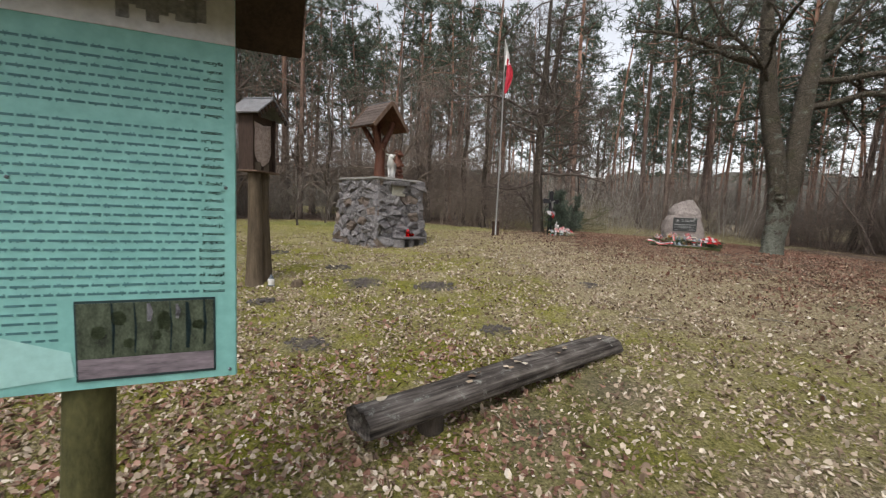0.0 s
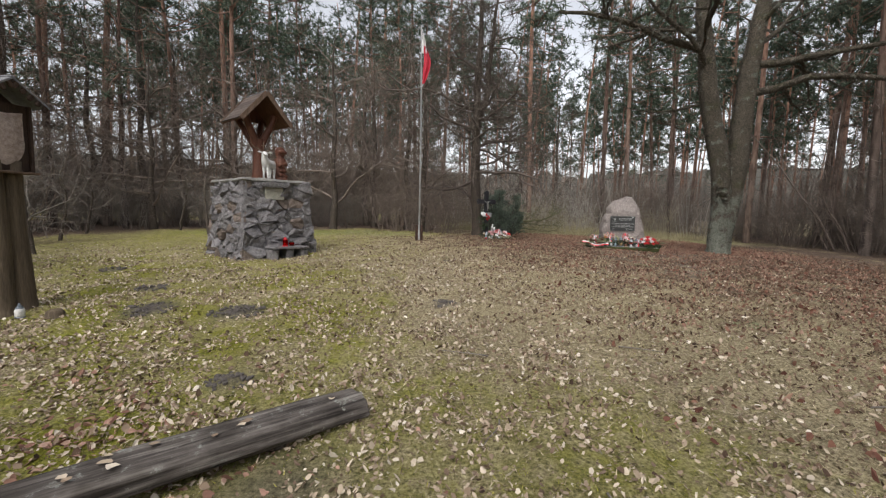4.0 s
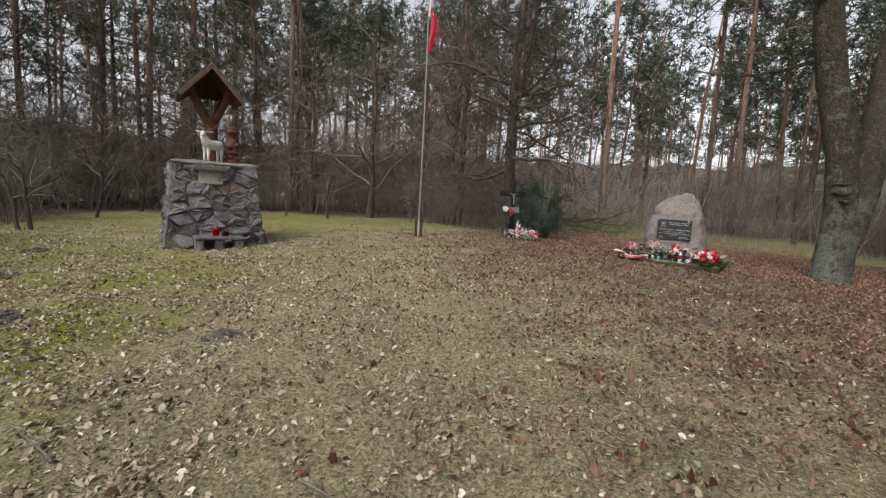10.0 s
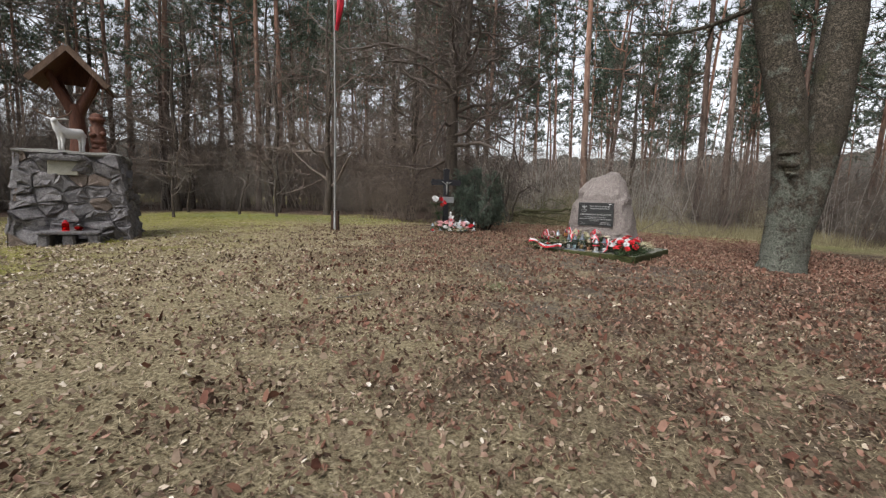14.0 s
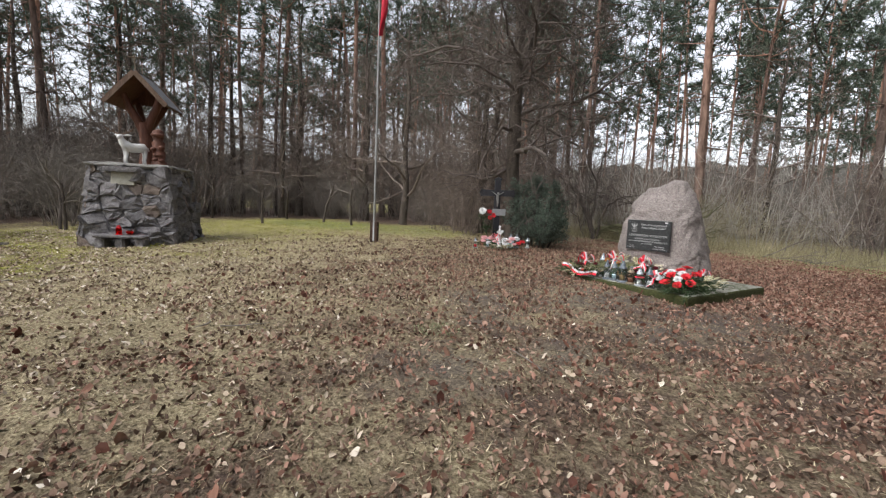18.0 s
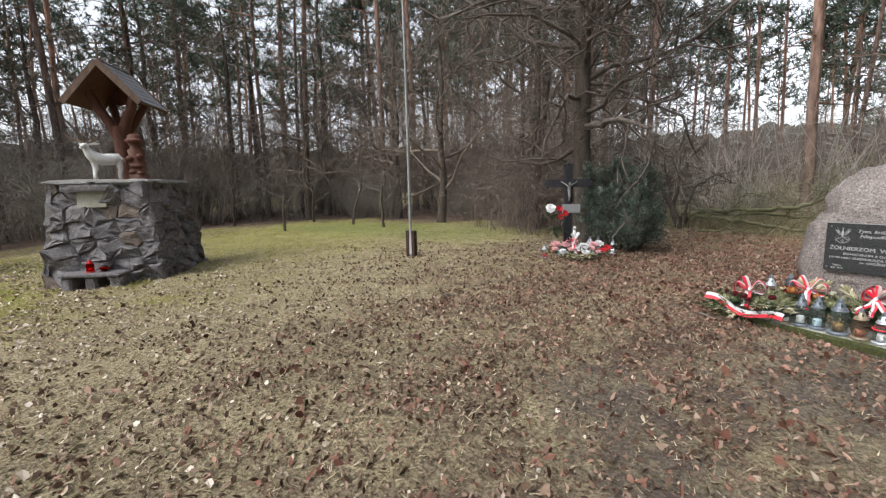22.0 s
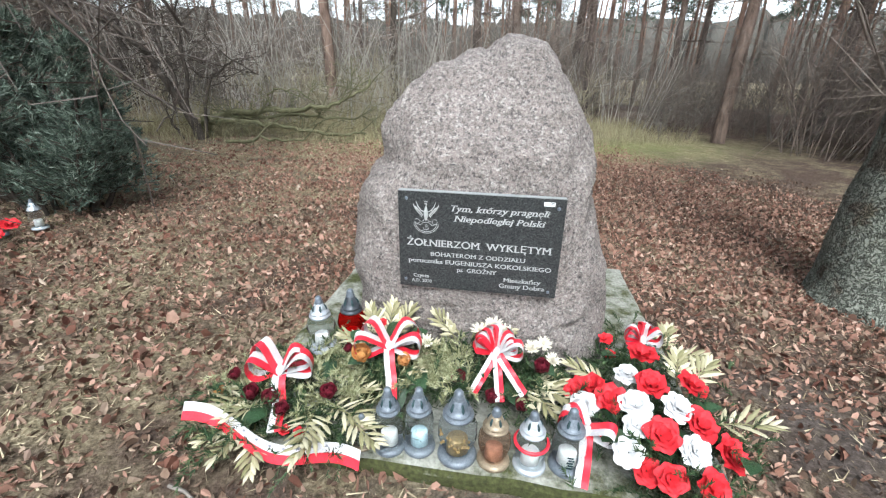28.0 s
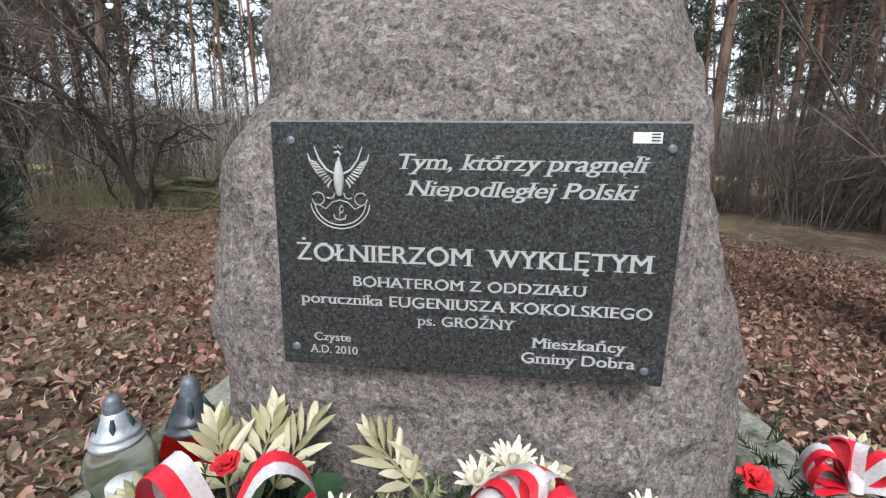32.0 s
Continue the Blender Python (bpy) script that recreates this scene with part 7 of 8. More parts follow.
    arrangement("faded grave wreath with pink and white flowers and palm", 21, f(-0.02, -0.72, 0.02) @ Matrix.Scale(1.15, 4),
                [((0, 0, 0.04), 0.2, 70)], fronds(r, (0, -0.05, 0), 9, 0.26, 170, 370, 0.06, 0.1), [],
                [((-0.28, 0.1, 0.17), UP, 0.091, "petal_pink"), ((-0.16, 0.02, 0.17), UP, 0.085, "petal_pink"), ((0.28, 0.08, 0.16), UP, 0.085, "petal_pink"), ((0.38, 0.14, 0.18), UP, 0.078, "petal_white"), ((0.5, 0.1, 0.12), UP, 0.065, "petal_red"), ((0.4, -0.02, 0.1), UP, 0.058, "petal_red"), ((0.14, 0.1, 0.15), UP, 0.078, "petal_white"), ((0.02, -0.08, 0.13), UP, 0.065, "petal_white"), ((-0.1, -0.1, 0.12), UP, 0.065, "petal_pink"), ((0.2, -0.06, 0.12), UP, 0.072, "petal_pink"), ((0.1, -0.13, 0.09), UP, 0.058, "petal_white"), ((-0.22, -0.1, 0.1), UP, 0.065, "petal_white"), ((0.3, -0.1, 0.08), UP, 0.058, "petal_pink"), ((-0.32, 0.0, 0.12), UP, 0.065, "petal_pink")],
                [((-0.05, 0.02, 0.2), 0.1, 5, 1, (0, -0.8, 0.6), 0.045)])
    arrangement("tall spray of white and red artificial flowers at the cross", 22, f(-0.24, -0.18, 0.0),
                [((0, 0, 0.45), 0.07, 30), ((-0.05, 0, 0.7), 0.07, 30), ((0, 0, 0.1), 0.05, 24)], [], [((0, 0, 0.3), (-0.3, -0.3, 0.8), 0.2, 0.04), ((0, 0, 0.4), (0.3, -0.3, 0.8), 0.2, 0.04)],
                [((-0.13, -0.06, 0.86), (-0.2, -0.8, 0.5), 0.1, "petal_white"), ((0.03, -0.05, 0.84), (0.2, -0.8, 0.4), 0.065, "petal_red"), ((0.13, -0.06, 0.76), (0.3, -0.8, 0.4), 0.065, "petal_red"), ((0.05, -0.08, 0.7), (0, -1, 0.2), 0.06, "petal_red")])


cross()

# ---- large trees and shrubs round the clearing ----
def big_tree(name, label, x, y, stems, material, seed, kids=(5, 5, 4), twigs=None, wild=0.16):
    """A leafless tree: stems given as (points, radii, boughs), boughs as (part of the stem, direction, length, radius)."""
    r = np.random.default_rng(seed)
    ob = thing(name, label, "tree", pose(x, y, float(lay(x, y)) - 0.06))
    for pts, rad, boughs in stems:
        g = Geo()
        p = np.asarray(pts, float)
        k = 28
        t = np.linspace(0, len(p) - 1, k)
        q = np.stack([np.interp(t, np.arange(len(p)), p[:, c]) for c in range(3)], -1)
        for c in range(2):
            q[:, c] += 0.03 * np.sin(q[:, 2] * 1.7 + c + seed)
        rr = np.interp(t, np.arange(len(p)), rad)
        n0 = g.n
        g.tube(q, rr, 18)
        v = g.v[-1]
        for i in range(len(v)):
            m = q[i // 18]
            d = v[i] - m
            v[i] = m + d * (1 + 0.10 * fbm(v[i], 1.6, seed) + 0.07 * fbm(v[i] * (1, 1, 0.3), 7, seed + 2) + 0.06 * fbm(v[i], 3.4, seed + 5) + 0.12 * math.exp(-v[i][2] / 0.22) * (0.5 + abs(math.sin(2.5 * math.atan2(d[1], d[0]) + seed))))
        part("trunk", g, material, ob)
        for f, d, L, br in boughs:
            i = min(int(f * (k - 1)), k - 2)
            b = Geo()
            b.twig = Geo()
            limbs(b, q[i], unit(d), L, br, 1, r, wild, 0.02, (0,) + kids, 0.95, 0.15)
            bo = part("bough", b, twigs or material, ob)
            if b.twig.n:
                tagged(part("twig", b.twig, twigs or material, bo), kind="stuff")
    return ob


def ring_boughs(r, n, lo, hi, length, rad, rise=(0.0, 0.5)):
    out = []
    for k in range(n):
        f = lo + (hi - lo) * (k + r.uniform(0, 0.6)) / n
        a = 2.4 * k + r.uniform(-0.4, 0.4)
        out.append((f, (math.cos(a), math.sin(a), r.uniform(*rise)), length * r.uniform(0.7, 1.15) * (1.15 - 0.6 * f), rad * (1.1 - 0.6 * f)))
    return out


ra = np.random.default_rng(33)
# old oak: two stems from one foot, a burl on the front stem, long drooping boughs
oak = big_tree("old_oak", "massive old oak with two stems and lichen on the bark", 11.0, 12.96, [
    ([(0, 0, 0), (0.0, 0.02, 0.5), (-0.03, 0.0, 1.6), (-0.25, -0.03, 3.2), (-0.75, -0.1, 5.0), (-1.0, 0.0, 7.5), (-0.9, 0.2, 10.5)], [0.32, 0.28, 0.27, 0.265, 0.25, 0.2, 0.06],
     [(0.765, (-1, -0.15, 0.16), 4.8, 0.12), (0.73, (-0.7, -0.6, 0.4), 3.8, 0.09), (0.78, (0.1, -1, 0.4), 3.4, 0.08), (0.8, (-0.7, 0.6, 0.4), 3.4, 0.08), (0.86, (-0.5, -0.6, 0.7), 3.2, 0.07), (0.9, (0.5, 0.6, 0.8), 3.2, 0.06), (0.66, (-0.8, 0.6, 0.3), 2.6, 0.05)]),
    ([(0.1, 0.1, 0), (0.16, 0.1, 0.8), (0.28, 0.1, 1.6), (0.42, 0.1, 2.6), (0.5, 0.1, 4.0), (0.54, 0.1, 5.4), (0.88, 0.1, 7.5), (1.6, 0.0, 10.5)], [0.3, 0.29, 0.285, 0.285, 0.285, 0.26, 0.2, 0.05],
     [(0.68, (1, -0.3, 0.12), 4.6, 0.13), (0.76, (0.9, -0.7, 0.3), 4.4, 0.12), (0.8, (1, 0.3, 0.35), 3.6, 0.09), (0.84, (0.3, -1, 0.4), 3.4, 0.08), (0.88, (0.9, 0.4, 0.5), 3.0, 0.06), (0.93, (-0.4, 0.6, 0.7), 2.8, 0.05)]),
], M["oak_bark"], 5, (5, 5, 3))
for bx, by, bz, bs in ((-0.19, -0.22, 2.1, 0.14), (-0.16, -0.23, 1.92, 0.15), (-0.12, -0.25, 1.74, 0.09)):
    lump = Geo()
    lv, lf = ball((0, 0, 0), (bs, 0.09, bs * 0.45), Matrix.Rotation(-0.35, 4, "Z"), 12)
    lv = np.array([p * (1 + 0.5 * fbm(p + bz, 12, 4)) for p in lv]) + (bx, by, bz)
    lump.add(lv, lf)
    part("burl", lump, M["oak_bark"], oak, "knobbly swelling of the bark")
# dark crooked tree behind the cross
big_tree("dark_bare_tree", "dark leafless tree with dense crooked boughs behind the cross", 3.72, 16.42, [
    ([(0, 0, 0), (-0.02, 0, 1), (-0.1, 0, 2.2), (-0.16, 0, 3.6), (-0.1, 0, 5.2), (-0.05, 0.1, 7.5), (0.1, 0.1, 11)], [0.24, 0.195, 0.18, 0.17, 0.15, 0.1, 0.03],
     ring_boughs(ra, 24, 0.42, 0.97, 3.5, 0.06, (-0.15, 0.4)) + [(0.4, (1, -0.35, 0.18), 3.2, 0.075), (0.5, (0.9, 0.2, 0.25), 3.4, 0.07), (0.56, (-1, -0.25, 0.2), 4.2, 0.065), (0.64, (-0.9, -0.4, 0.1), 4.4, 0.06), (0.6, (0.3, -1, 0.2), 2.6, 0.06), (0.36, (-0.8, 0.5, 0.15), 2.8, 0.055)]),
    ([(-0.13, 0, 4.3), (0.1, -0.05, 4.9), (0.32, -0.05, 5.5), (0.3, 0, 6.6), (0.5, 0.1, 8.4), (0.9, 0.1, 10.4)], [0.12, 0.12, 0.11, 0.09, 0.06, 0.02], ring_boughs(ra, 9, 0.3, 0.95, 2.6, 0.05, (-0.1, 0.5))),
], M["dark_bark"], 8, (7, 6, 5), M["twig_bark"], 0.24)
BARE_TREES = (
    (-2.6, 19.0, 8.5, 61), (0.6, 20.5, 9.5, 62), (-6.5, 20.5, 8.0, 63), (-1.4, 22.5, 9.0, 64), (-10.5, 18.5, 7.5, 65), (9.5, 27.0, 8.0, 66), (1.5, 18.3, 7.5, 67),
)
for x, y, h, sd in BARE_TREES:
    big_tree("bare_tree", "leafless grey-brown tree at the edge of the wood", x, y, [
        ([(0, 0, 0), (0.05, 0, h * 0.15), (-0.05, 0.05, h * 0.3), (0.1, 0, h * 0.5), (0.0, 0, h * 0.75), (0.1, 0, h)], [0.17, 0.13, 0.11, 0.09, 0.06, 0.02], ring_boughs(ra, 13, 0.18, 0.95, h * 0.42, 0.055, (-0.05, 0.6))),
    ], M["dark_bark"], sd, (6, 5, 4), M["twig_red"])


# more of the same trees deeper in the wood
grown = [o for o in scene.objects if o.name.startswith("bare_tree")]
for k, (x, y, q) in enumerate(((-8.8, 22.6, 1.3), (-12.6, 21.0, 1.3), (-15.5, 17.4, 1.35), (-16.4, 13.6, 1.35), (-13.4, 25.0, 1.4), (-18.4, 20.0, 1.4), (-14.8, 22.6, 1.3), (-2.2, 24.8, 1.1), (-17.6, 24.0, 1.4), (-19.6, 15.0, 1.35), (-11.8, 28.0, 1.4), (-20.5, 10.5, 1.3))):
    place(grown[k % 6], x, y, 1.3 * k, q)


def sapling(x, y, h, seed):
    r = np.random.default_rng(seed)
    ob = thing("young_fruit_tree", "thin crooked young tree standing in the grass", "tree", pose(x, y, float(lay(x, y)) - 0.03), group="young trees on the meadow")
    g = Geo()
    pts, d = bend((0, 0, 0), (r.normal(0, 0.12), r.normal(0, 0.12), 1), h * 0.62, 7, r, 0.1, 0.05)
    g.tube(pts, np.linspace(0.05, 0.03, 8), 8)
    part("trunk", g, M["dark_bark"], ob)
    for k in range(4):
        b = Geo()
        a = 1.6 * k + r.uniform(0, 1)
        limbs(b, pts[4 + k % 4], unit((math.cos(a), math.sin(a), 0.8)), h * 0.5, 0.022, 2, r, 0.17, 0.03, (0, 0, 5, 3), 0.8, 0.2)
        part("bough", b, M["twig"], ob)


for k, (x, y, h) in enumerate(((-8.7, 17.6, 2.6), (-5.6, 17.3, 2.8), (-10.5, 15.0, 2.6), (-6.75, 9.2, 2.2), (-7.1, 9.15, 2.4), (-5.85, 7.5, 1.9), (-5.9, 14.7, 2.2), (-8.9, 12.2, 2.5), (-3.4, 16.9, 2.3))):
    sapling(x, y, h, 80 + k)


def juniper():
    """Bushy evergreen beside the cross, in layered feathery sprays."""
    r = np.random.default_rng(12)
    ob = thing("evergreen_bush", "dense dark green juniper bush beside the cross", "bush", pose(4.6, 15.85, float(lay(4.6, 15.85))))
    wood, green = Geo(), Geo()
    leaders = [(-0.1, 0, 1.88), (-0.4, 0.05, 1.65), (0.42, -0.05, 1.6), (0.1, 0.4, 1.75), (-0.15, -0.35, 1.15), (0.6, 0.3, 1.2), (0.85, -0.1, 0.95), (1.0, 0.25, 0.8), (0.6, -0.45, 0.85), (-0.6, -0.15, 1.0)]
    for lx, ly, lh in leaders:
        st, _ = bend((lx * 0.35, ly * 0.35, 0.0), (lx * 0.62, ly * 0.62, 1), lh, 8, r, 0.05, 0.02)
        wood.tube(st, np.linspace(0.03, 0.006, 9), 4)
        for k in range(int(24 * lh)):
            t = r.uniform(0.1, 1.0)
            i = min(int(t * 8), 7)
            base = st[i] + (st[i + 1] - st[i]) * (t * 8 - i)
            a = r.uniform(0, 6.283)
            L = (0.62 - 0.45 * t) * r.uniform(0.6, 1.3)
            b, _ = bend(base, (math.cos(a), math.sin(a), 0.35), L, 4, r, 0.14, 0.07)
            wood.tube(b, np.linspace(0.009, 0.003, 5), 3)
            for _ in range(20):
                j = r.integers(1, 5)
                c = b[j] + (b[j - 1] - b[j]) * r.uniform() + r.normal(0, 0.04, 3)
                m = 11
                d = r.normal(0, 0.8, (m, 3)) + unit(b[j] - b[j - 1]) * 1.5 + (0, 0, 0.35)
                d /= np.linalg.norm(d, axis=1, keepdims=True)
                tip = c + d * r.uniform(0.04, 0.1, (m, 1))
                s = np.cross(d, r.normal(0, 1, (m, 3)))
                s = s / np.linalg.norm(s, axis=1, keepdims=True) * 0.0048
                green.add(np.stack([c + s, c - s, tip], 1).reshape(-1, 3), np.arange(3 * m).reshape(-1, 3))
    part("branch", wood, M["dark_bark"], ob)
    part("foliage", green, M["juniper"], ob, "feathery grey-green needles", smooth=False)


juniper()


def shrub(x, y, h, stems, seed, material, label, wide=0.4, kids=(6, 4), turn=0.0, size=1.0):
    ob = bush(seed, h, stems, material, "bare_shrub", label, wide, kids, "bare shrubs", split=True)
    first(ob, x, y, turn, size)
    return ob


def hazel():
    """Dark crooked shrub with one long stem arching over to the side."""
    r = np.random.default_rng(91)
    x, y = 4.72, 20.6
    ob = thing("bare_shrub", "dark arching bare hazel shrub behind the evergreen bush", "bush", pose(x, y, float(lay(x, y)) - 0.05), group="bare shrubs")
    for pts, r0, r1, n in (
        ([(0, 0, 0), (-0.12, 0.1, 0.32), (-0.31, 0.3, 0.68), (-0.6, 0.5, 1.16), (-0.85, 0.7, 1.6), (-1.4, 0.9, 2.1), (-2.3, 1.2, 2.5)], 0.105, 0.03, 16),
        ([(-0.31, 0.3, 0.68), (-0.4, 0.45, 1.25), (-0.6, 0.7, 1.8), (-0.8, 1.0, 2.7)], 0.05, 0.014, 10),
        ([(-0.25, 0.25, 0.6), (-0.14, 0.4, 1.3), (-0.22, 0.6, 2.2), (-0.1, 0.9, 3.1)], 0.05, 0.014, 10),
        ([(0.05, 0.1, 0), (0.1, 0.2, 0.6), (0.3, 0.3, 1.2), (0.75, 0.3, 1.5), (1.2, 0.2, 1.25)], 0.04, 0.012, 8),
        ([(-0.3, 0, 0), (-0.5, 0.1, 0.35), (-0.65, 0.2, 0.8)], 0.03, 0.01, 4),
    ):
        g = Geo()
        p = np.array(pts)
        t = np.linspace(0, len(p) - 1, 5 * len(p))
        q = np.stack([np.interp(t, np.arange(len(p)), p[:, c]) for c in range(3)], -1) + r.normal(0, 0.012, (len(t), 3))
        g.tube(q, np.linspace(r0, r1, len(q)), 8)
        for _ in range(n):
            k = r.integers(len(q) // 3, len(q))
            limbs(g, q[k], unit(r.normal(0, 1, 3) * (1, 1, 0.4) + (0, 0, 0.5)), r.uniform(0.5, 1.2), 0.011, 2, r, 0.17, 0.02, (0, 0, 5, 3), 0.8, 0.2)
        part("stem", g, M["dark_bark"], ob)


hazel()
wands = bush(130, 3.0, 30, M["twig_pale"], "young_growth", "stand of thin pale leafless saplings", 1.7, (2, 2), "young growth behind the boulder", 0.05)
first(wands, 7.0, 24.0)
for k, (x, y, q) in enumerate(((4.6, 23.6, 1.0), (9.4, 24.4, 1.1), (11.8, 25.0, 0.9), (6.0, 26.6, 1.2), (14.2, 25.8, 1.1), (8.6, 27.5, 1.2), (3.0, 22.6, 0.9), (16.4, 24.2, 1.0), (12.4, 29.0, 1.3))):
    place(wands, x, y, 1.1 * k, q)
shrub(6.4, 23.4, 1.5, 15, 120, M["twig_olive"], "low olive-brown leafless brush behind the boulder", 0.8, (6, 4))
shrub(8.6, 23.2, 1.3, 15, 121, M["twig_olive"], "low olive-brown leafless brush behind the boulder", 0.9, (6, 4))
shrub(3.2, 22.2, 1.3, 30, 92, M["twig_olive"], "low mossy tangle of thin twigs", 0.8, (5, 3))
for k, (x, y, h) in enumerate(((5.4, 22.3, 1.3), (7.6, 23.9, 1.7), (10.3, 24.0, 1.4), (12.6, 24.6, 1.6), (14.6, 24.2, 1.9), (8.8, 26.0, 2.2), (16.4, 21.6, 1.7), (6.0, 25.2, 2.0))):
    shrub(x, y, h, 17, 110 + k, M["twig_olive"] if k % 3 else M["twig"], "low olive-brown leafless brush behind the boulder", 0.9, (6, 4))
shrub(1.9, 17.6, 2.4, 46, 93, M["twig_red"], "dense brown leafless shrub beside the cross", 0.9, (6, 4))
shrub(0.4, 18.4, 2.2, 40, 95, M["twig_red"], "dense brown leafless shrub by the lawn", 0.9, (6, 4))
shrub(-5.4, 4.9, 2.5, 26, 96, M["twig_red"], "bare shrub with thin reddish stems", 0.45, (6, 4))
shrub(-6.6, 6.6, 2.6, 26, 97, M["twig"], "bare shrub with grey stems", 0.5, (6, 4))
shrub(-7.4, 4.3, 3.0, 30, 98, M["twig"], "bare shrub with grey stems at the meadow edge", 0.6, (6, 4))
shrub(-9.0, 9.8, 3.0, 34, 99, M["twig"], "bare shrub among young trees", 0.7, (6, 4))


def fallen_limbs():
    r = np.random.default_rng(44)
    ob = thing("fallen_branch", "mossy broken limbs lying behind the boulder", "branch", pose(4.72, 21.0, float(lay(4.72, 21.0)) - 0.05))
    for pts, r0, r1, n in (
        ([(0, 0, 0), (0.02, 0, 0.2), (0.05, 0, 0.42)], 0.14, 0.1, 0),
        ([(0.0, 0, 0.36), (0.5, -0.05, 0.5), (1.5, -0.2, 0.58), (2.3, -0.4, 0.63), (2.8, -0.5, 0.78), (3.4, -0.5, 1.1)], 0.078, 0.024, 14),
        ([(0.02, 0, 0.34), (0.7, -0.1, 0.36), (1.6, -0.35, 0.25), (2.5, -0.65, 0.12), (3.2, -0.8, 0.16)], 0.062, 0.02, 13),
        ([(0.2, 0.02, 0.4), (1.3, -0.1, 0.48), (2.6, -0.1, 0.42), (3.5, 0.0, 0.36)], 0.045, 0.016, 12),
        ([(1.1, -0.2, 0.5), (1.4, -0.2, 0.95), (1.9, -0.3, 1.0), (2.3, -0.3, 0.6)], 0.022, 0.01, 4),
        ([(0.6, -0.9, 0.05), (1.2, -1.0, 0.12), (2.0, -1.0, 0.08)], 0.035, 0.015, 4),
    ):
        g = Geo()
        p = np.array(pts)
        t = np.linspace(0, len(p) - 1, 5 * len(p))
        q = np.stack([np.interp(t, np.arange(len(p)), p[:, c]) for c in range(3)], -1) + r.normal(0, 0.028, (len(t), 3))
        g.tube(q, np.linspace(r0, r1, len(q)), 8, True)
        for _ in range(n):
            k = r.integers(2, len(q))
            limbs(g, q[k], unit(r.normal(0, 1, 3) * (1, 0.8, 0.5) + (0.6, 0, 0.25)), r.uniform(0.4, 1.0), 0.016, 2, r, 0.2, 0.0, (0, 0, 5, 3), 0.8, 0.2)
        part("limb", g, M["twig_green"], ob)
    ob2 = thing("fallen_branch", "grey fallen branches in the grass by the boulder", "branch", pose(10.6, 20.2, float(lay(10.6, 20.2))))
    for k in range(4):
        g = Geo()
        limbs(g, (-1.2 + 0.3 * k, r.uniform(-0.3, 0.3), 0.1), unit((1, r.normal(0, 0.3), 0.05)), r.uniform(1.2, 2.2), 0.016, 1, r, 0.22, -0.01, (0, 5, 3), 0.8, 0.2)
        part("limb", g, M["twig"], ob2)


fallen_limbs()

# ---- molehills and sticks ----
def molehill(x, y, rad, seed):
    """A low heap of crumbly clods."""
    r = np.random.default_rng(seed)
    g = Geo()
    for _ in range(int(260 * rad)):
        a, q = r.uniform(0, 6.283), rad * 0.95 * math.sqrt(r.uniform())
        s = r.uniform(0.008, 0.034)
        px, py = x + q * math.cos(a) * 1.25, y + q * math.sin(a)
        v, f = ball((0, 0, 0), (s, s * r.uniform(0.6, 1), s * r.uniform(0.45, 0.8)), Matrix.Rotation(r.uniform(0, 3), 4, "Z"), 3)
        v = v * (1 + r.normal(0, 0.12, (len(v), 1))) + (px, py, float(lay(px, py)) + 0.03 * math.exp(-((q / rad) ** 2)) + 0.004)
        g.add(v, f)
    ob = thing("molehill", "low heap of dark crumbly soil in the grass", "molehill", group="molehills")
    tagged(part("clod", g, M["clod"], ob, smooth=False), kind="stuff")


for k, (x, y, q) in enumerate(MOLEHILLS):
    molehill(x, y, q, 300 + k)


def sticks():
    r = np.random.default_rng(71)
    for _ in range(34):
        x, y, a = r.uniform(-2, 12), r.uniform(0, 13), r.uniform(0, 6.283)
        L = r.uniform(0.15, 0.5)
        g = Geo()
        p = np.array([(t * L * math.cos(a) + 0.02 * math.sin(5 * t), t * L * math.sin(a), 0.0) for t in np.linspace(0, 1, 5)])
        for q in p:
            q[2] = float(lay(x + q[0], y + q[1])) - float(lay(x, y)) + 0.02
        g.tube(p, np.linspace(0.008, 0.003, 5), 5)
        thing("fallen_stick", "thin dry stick lying among the leaves", "stick", pose(x, y, float(lay(x, y))), "fallen sticks", g, M["twig"])


sticks()


def tuft(x, y, rad, n, seed):
    """A small pale green plant pressed to the ground."""
    r = np.random.default_rng(seed)
    g = Geo()
    for _ in range(n):
        a, q = r.uniform(0, 6.283), rad * math.sqrt(r.uniform())
        L, d = r.uniform(0.015, 0.045), r.uniform(0, 6.283)
        p = np.array((q * math.cos(a), q * math.sin(a), 0.0))
        e = np.array((math.cos(d), math.sin(d), r.uniform(0.2, 1.1))) * L
        s = np.array((-math.sin(d), math.cos(d), 0)) * 0.004
        g.add([p - s, p + s, p + e * 0.6 + s * 1.4, p + e, p + e * 0.6 - s * 1.4], [[0, 1, 2, 3, 4]])
    ob = thing("green_tuft", "small pale green plant among the fallen leaves", "plant", pose(x, y, float(lay(x, y)) + 0.005), group="green tufts")
    tagged(part("leaf", g, M["tuft"], ob, smooth=False), kind="stuff")


for k, (x, y, q) in enumerate(((6.76, 8.93, 0.15), (6.06, 4.76, 0.12))):
    tuft(x, y, q * 1.5, 190, 500 + k)

# ---- leaves and grass on the ground ----
sg = lambda v: 1 / (1 + np.exp(-np.clip(v, -40, 40)))


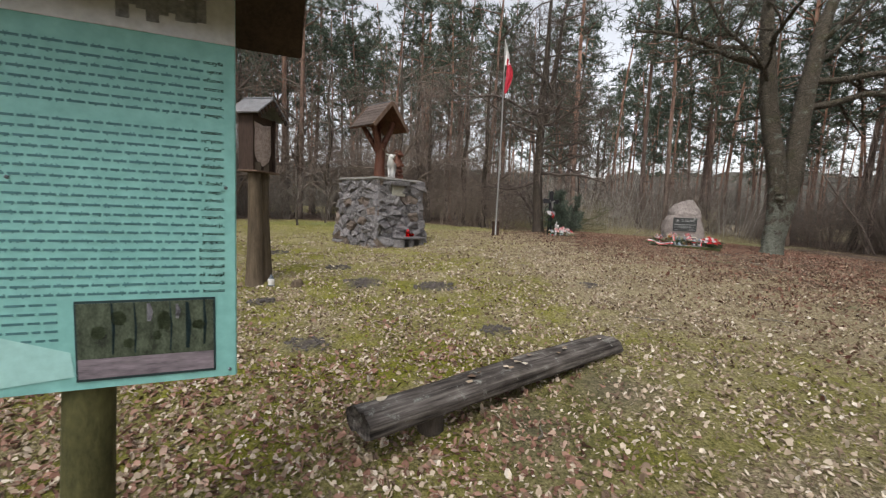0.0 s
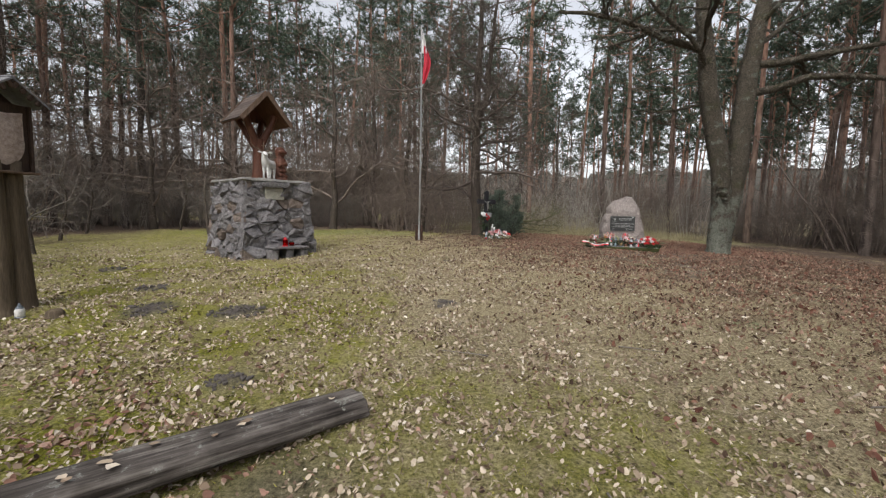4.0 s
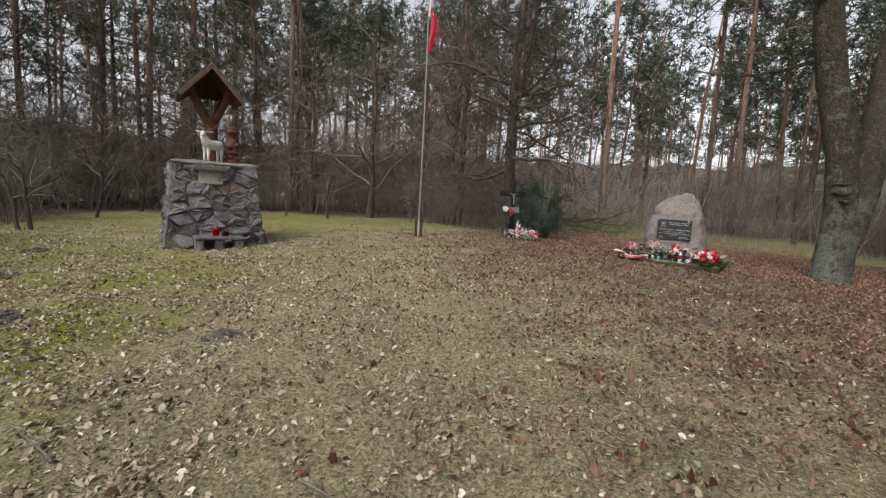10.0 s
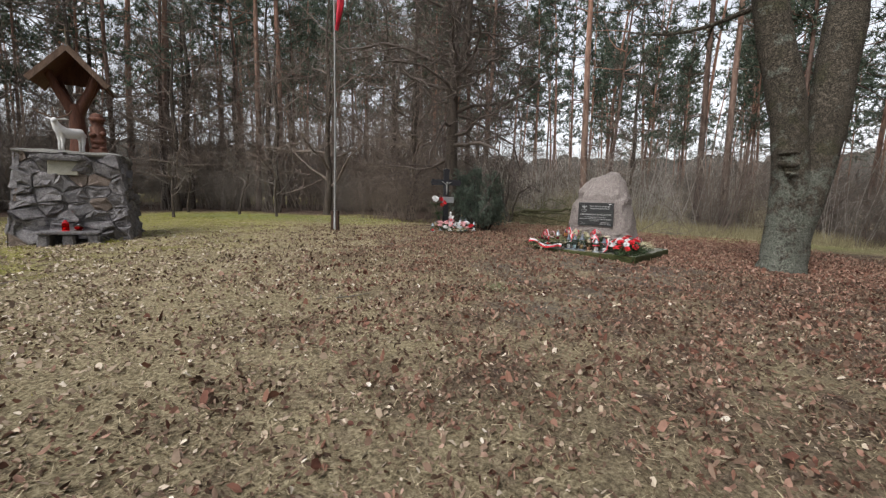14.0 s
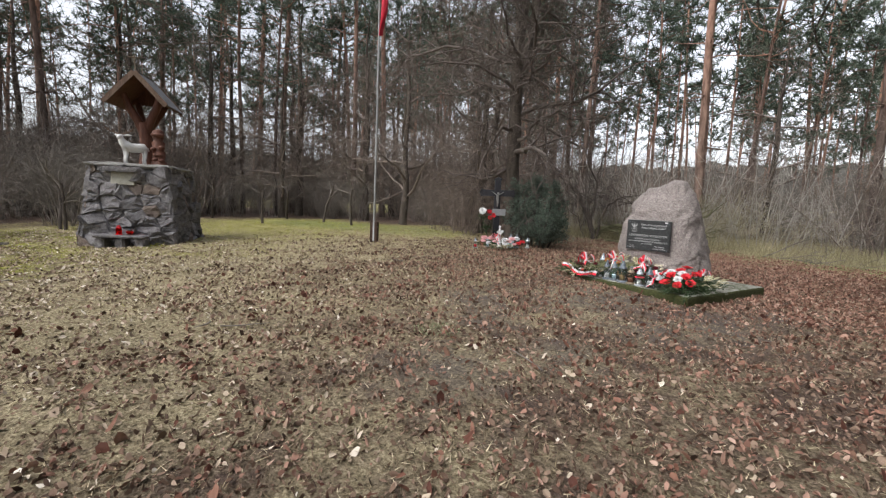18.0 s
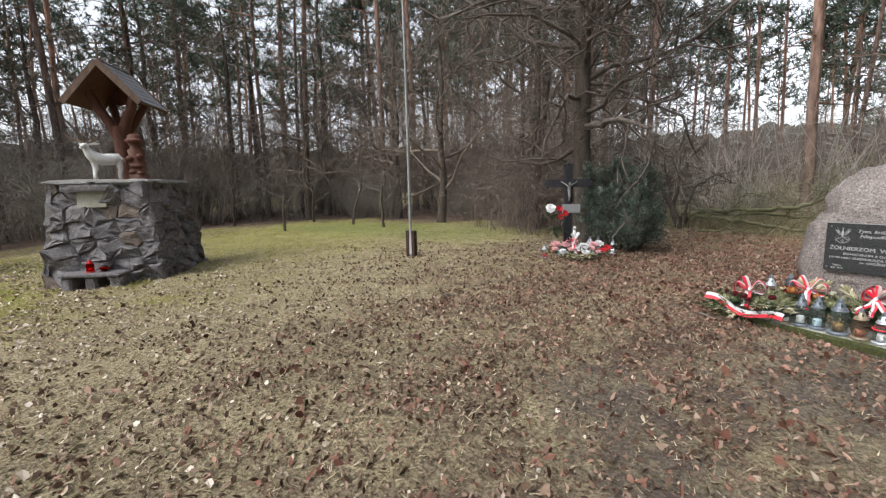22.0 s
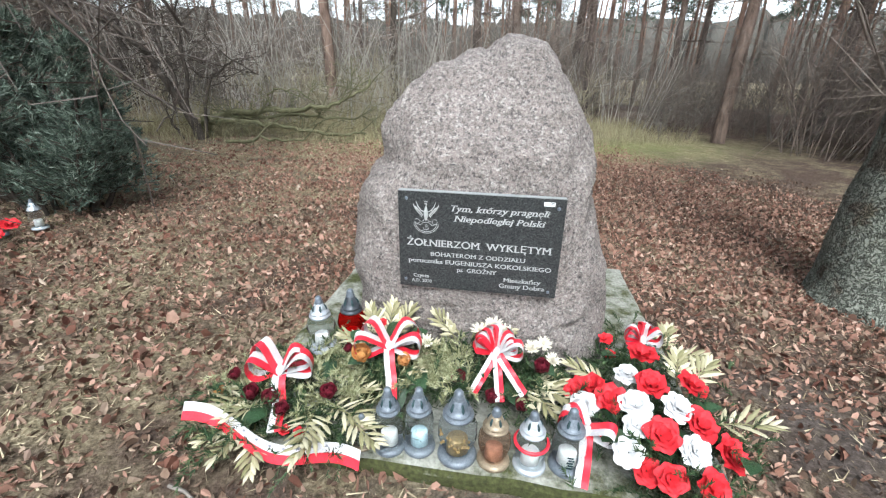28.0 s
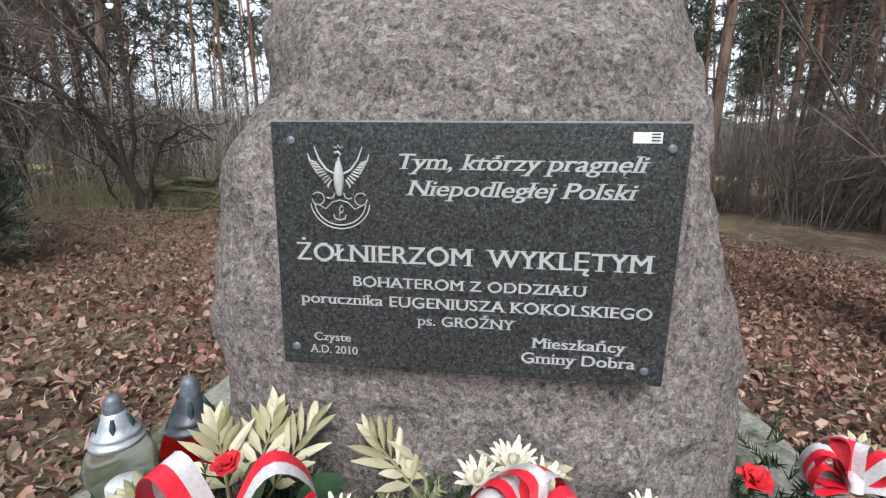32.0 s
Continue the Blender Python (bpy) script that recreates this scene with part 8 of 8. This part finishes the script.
def pale_share(x, y):
    w, v = wob(x, y, 1.3, 21), wob(x, y, 0.5, 27)
    carpet = sg((3.0 - y + 0.6 * w) / 0.6) * sg((1.6 - x) / 1.0) + 0.8 * sg((0.9 - y) / 0.5) * sg((3.5 - x) / 1.0)
    open_grass = (0.17 + 0.14 * w + 0.1 * v) * sg((7.6 - x) / 1.2) * sg((7.5 - y) / 1.5)
    return np.clip((0.55 + 0.4 * w + 0.25 * v) * sg((3.6 - x) / 1.0) * sg((7.8 - y) / 1.5) + open_grass + carpet * (0.8 + 0.4 * w) + 0.03 + 0.03 * w, 0.008, 1) * (1 - 0.9 * covers(x, y)[2].clip(0, 1))


def brown_share(x, y):
    moss, litter, soil, lawn = covers(x, y)
    w, v = wob(x, y, 1.1, 22), wob(x, y, 0.45, 28)
    near = sg((y - 11.6 + 0.4 * w) / 0.5) * sg((x - 4.4) / 0.6)
    return np.clip(litter * 1.7 + 0.05 + 0.22 * w + 0.2 * v + 0.3 * near - 1.6 * lawn, 0.02, 1) * (1 - 1.1 * soil).clip(0.08, 1)


def straw_share(x, y):
    moss, litter, soil, lawn = covers(x, y)
    return np.clip(0.95 - moss - 0.8 * litter - 0.7 * soil + 0.3 * wob(x, y, 0.7, 29), 0.2, 1)


leaves("pale_fallen_leaves", "pale dry oak leaves scattered over the moss", 330000, (-8, -4.5), (12, 12), pale_share, M["leaf_pale"], (0.019, 0.06), 51, 1.4, (0.35, 0.7))
leaves("brown_fallen_leaves", "brown fallen leaves covering the ground under the oak", 230000, (-1.5, 1), (15, 17.5), brown_share, M["leaf_brown"], (0.016, 0.056), 52, 1.7, (0.18, 0.5))
leaves("reddish_fallen_leaves", "thick reddish-brown oak leaves round the boulder", 190000, (3.2, 10.2), (14, 21), lambda x, y: sg((y - 12.4 + 0.5 * wob(x, y, 1.2, 31)) / 0.4) * sg((x - 4.6) / 0.5) * (0.4 + 0.2 * wob(x, y, 0.8, 38) + 0.6 * sg((x - 7.4) / 0.5)).clip(0, 1) * (1 - 0.9 * covers(x, y)[3]), M["leaf_red"], (0.018, 0.06), 56, 1.7, (0.18, 0.52))
leaves("oak_leaf_litter", "red-brown oak leaves thick on the bare ground", 60000, (2.8, 2.8), (13, 13), lambda x, y: np.clip(1.1 * covers(x, y)[1] + 0.45 * wob(x, y, 0.9, 35) - 0.15, 0, 1) * (1 - 0.85 * covers(x, y)[2].clip(0, 1)), M["leaf_red"], (0.018, 0.056), 58, 1.7, (0.2, 0.55))
leaves("leaf_carpet", "dense pinkish-brown fallen leaves beside the bench", 24000, (-5, -2.5), (2.6, 4.2), lambda x, y: np.clip(sg((2.4 - y + 0.7 * wob(x, y, 1.2, 36)) / 0.4) * sg((0.9 - x + 0.6 * wob(x, y, 1.4, 37)) / 0.4), 0, 1), M["leaf_red"], (0.03, 0.075), 59, 1.2, (0.35, 0.75))
leaves("scattered_red_leaves", "larger red-brown oak leaves lying in loose drifts", 34000, (2.5, 1), (14, 16), lambda x, y: np.clip(0.12 + 0.75 * wob(x, y, 0.9, 23), 0.05, 0.8) * (0.25 + 0.75 * sg((x - 5.6 + 0.2 * (y - 6)) / 0.7)) * (1 - 0.9 * covers(x, y)[3]), M["leaf_russet"], (0.03, 0.085), 53, 1.9, (0.2, 0.55))
blades("dry_grass", "short dry straw-coloured grass", 520000, (-3, 1), (13, 20.5), straw_share, M["blade"], (0.008, 0.03), 54, (1.0, 3.4), 0.0042)
blades("moss_and_grass", "short yellow-green moss and grass", 230000, (-9, -4), (6, 19), lambda x, y: np.clip(1.4 * covers(x, y)[0] + covers(x, y)[3] - covers(x, y)[2], 0.03, 1) * (wob(x, y, 1.6, 25) > -0.35), M["blade_green"], (0.012, 0.03), 55)
blades("tall_dry_grass", "pale tangled grass behind the boulder", 80000, (2.0, 19.2), (17, 28), lambda x, y: np.clip(0.6 + 0.6 * wob(x, y, 1.5, 33), 0, 1) * sg((y - 20.6 - 0.5 * wob(x, y, 2.5, 34)) / 0.4), M["rank_grass"], (0.1, 0.5), 57, (0.1, 0.9), 0.005)
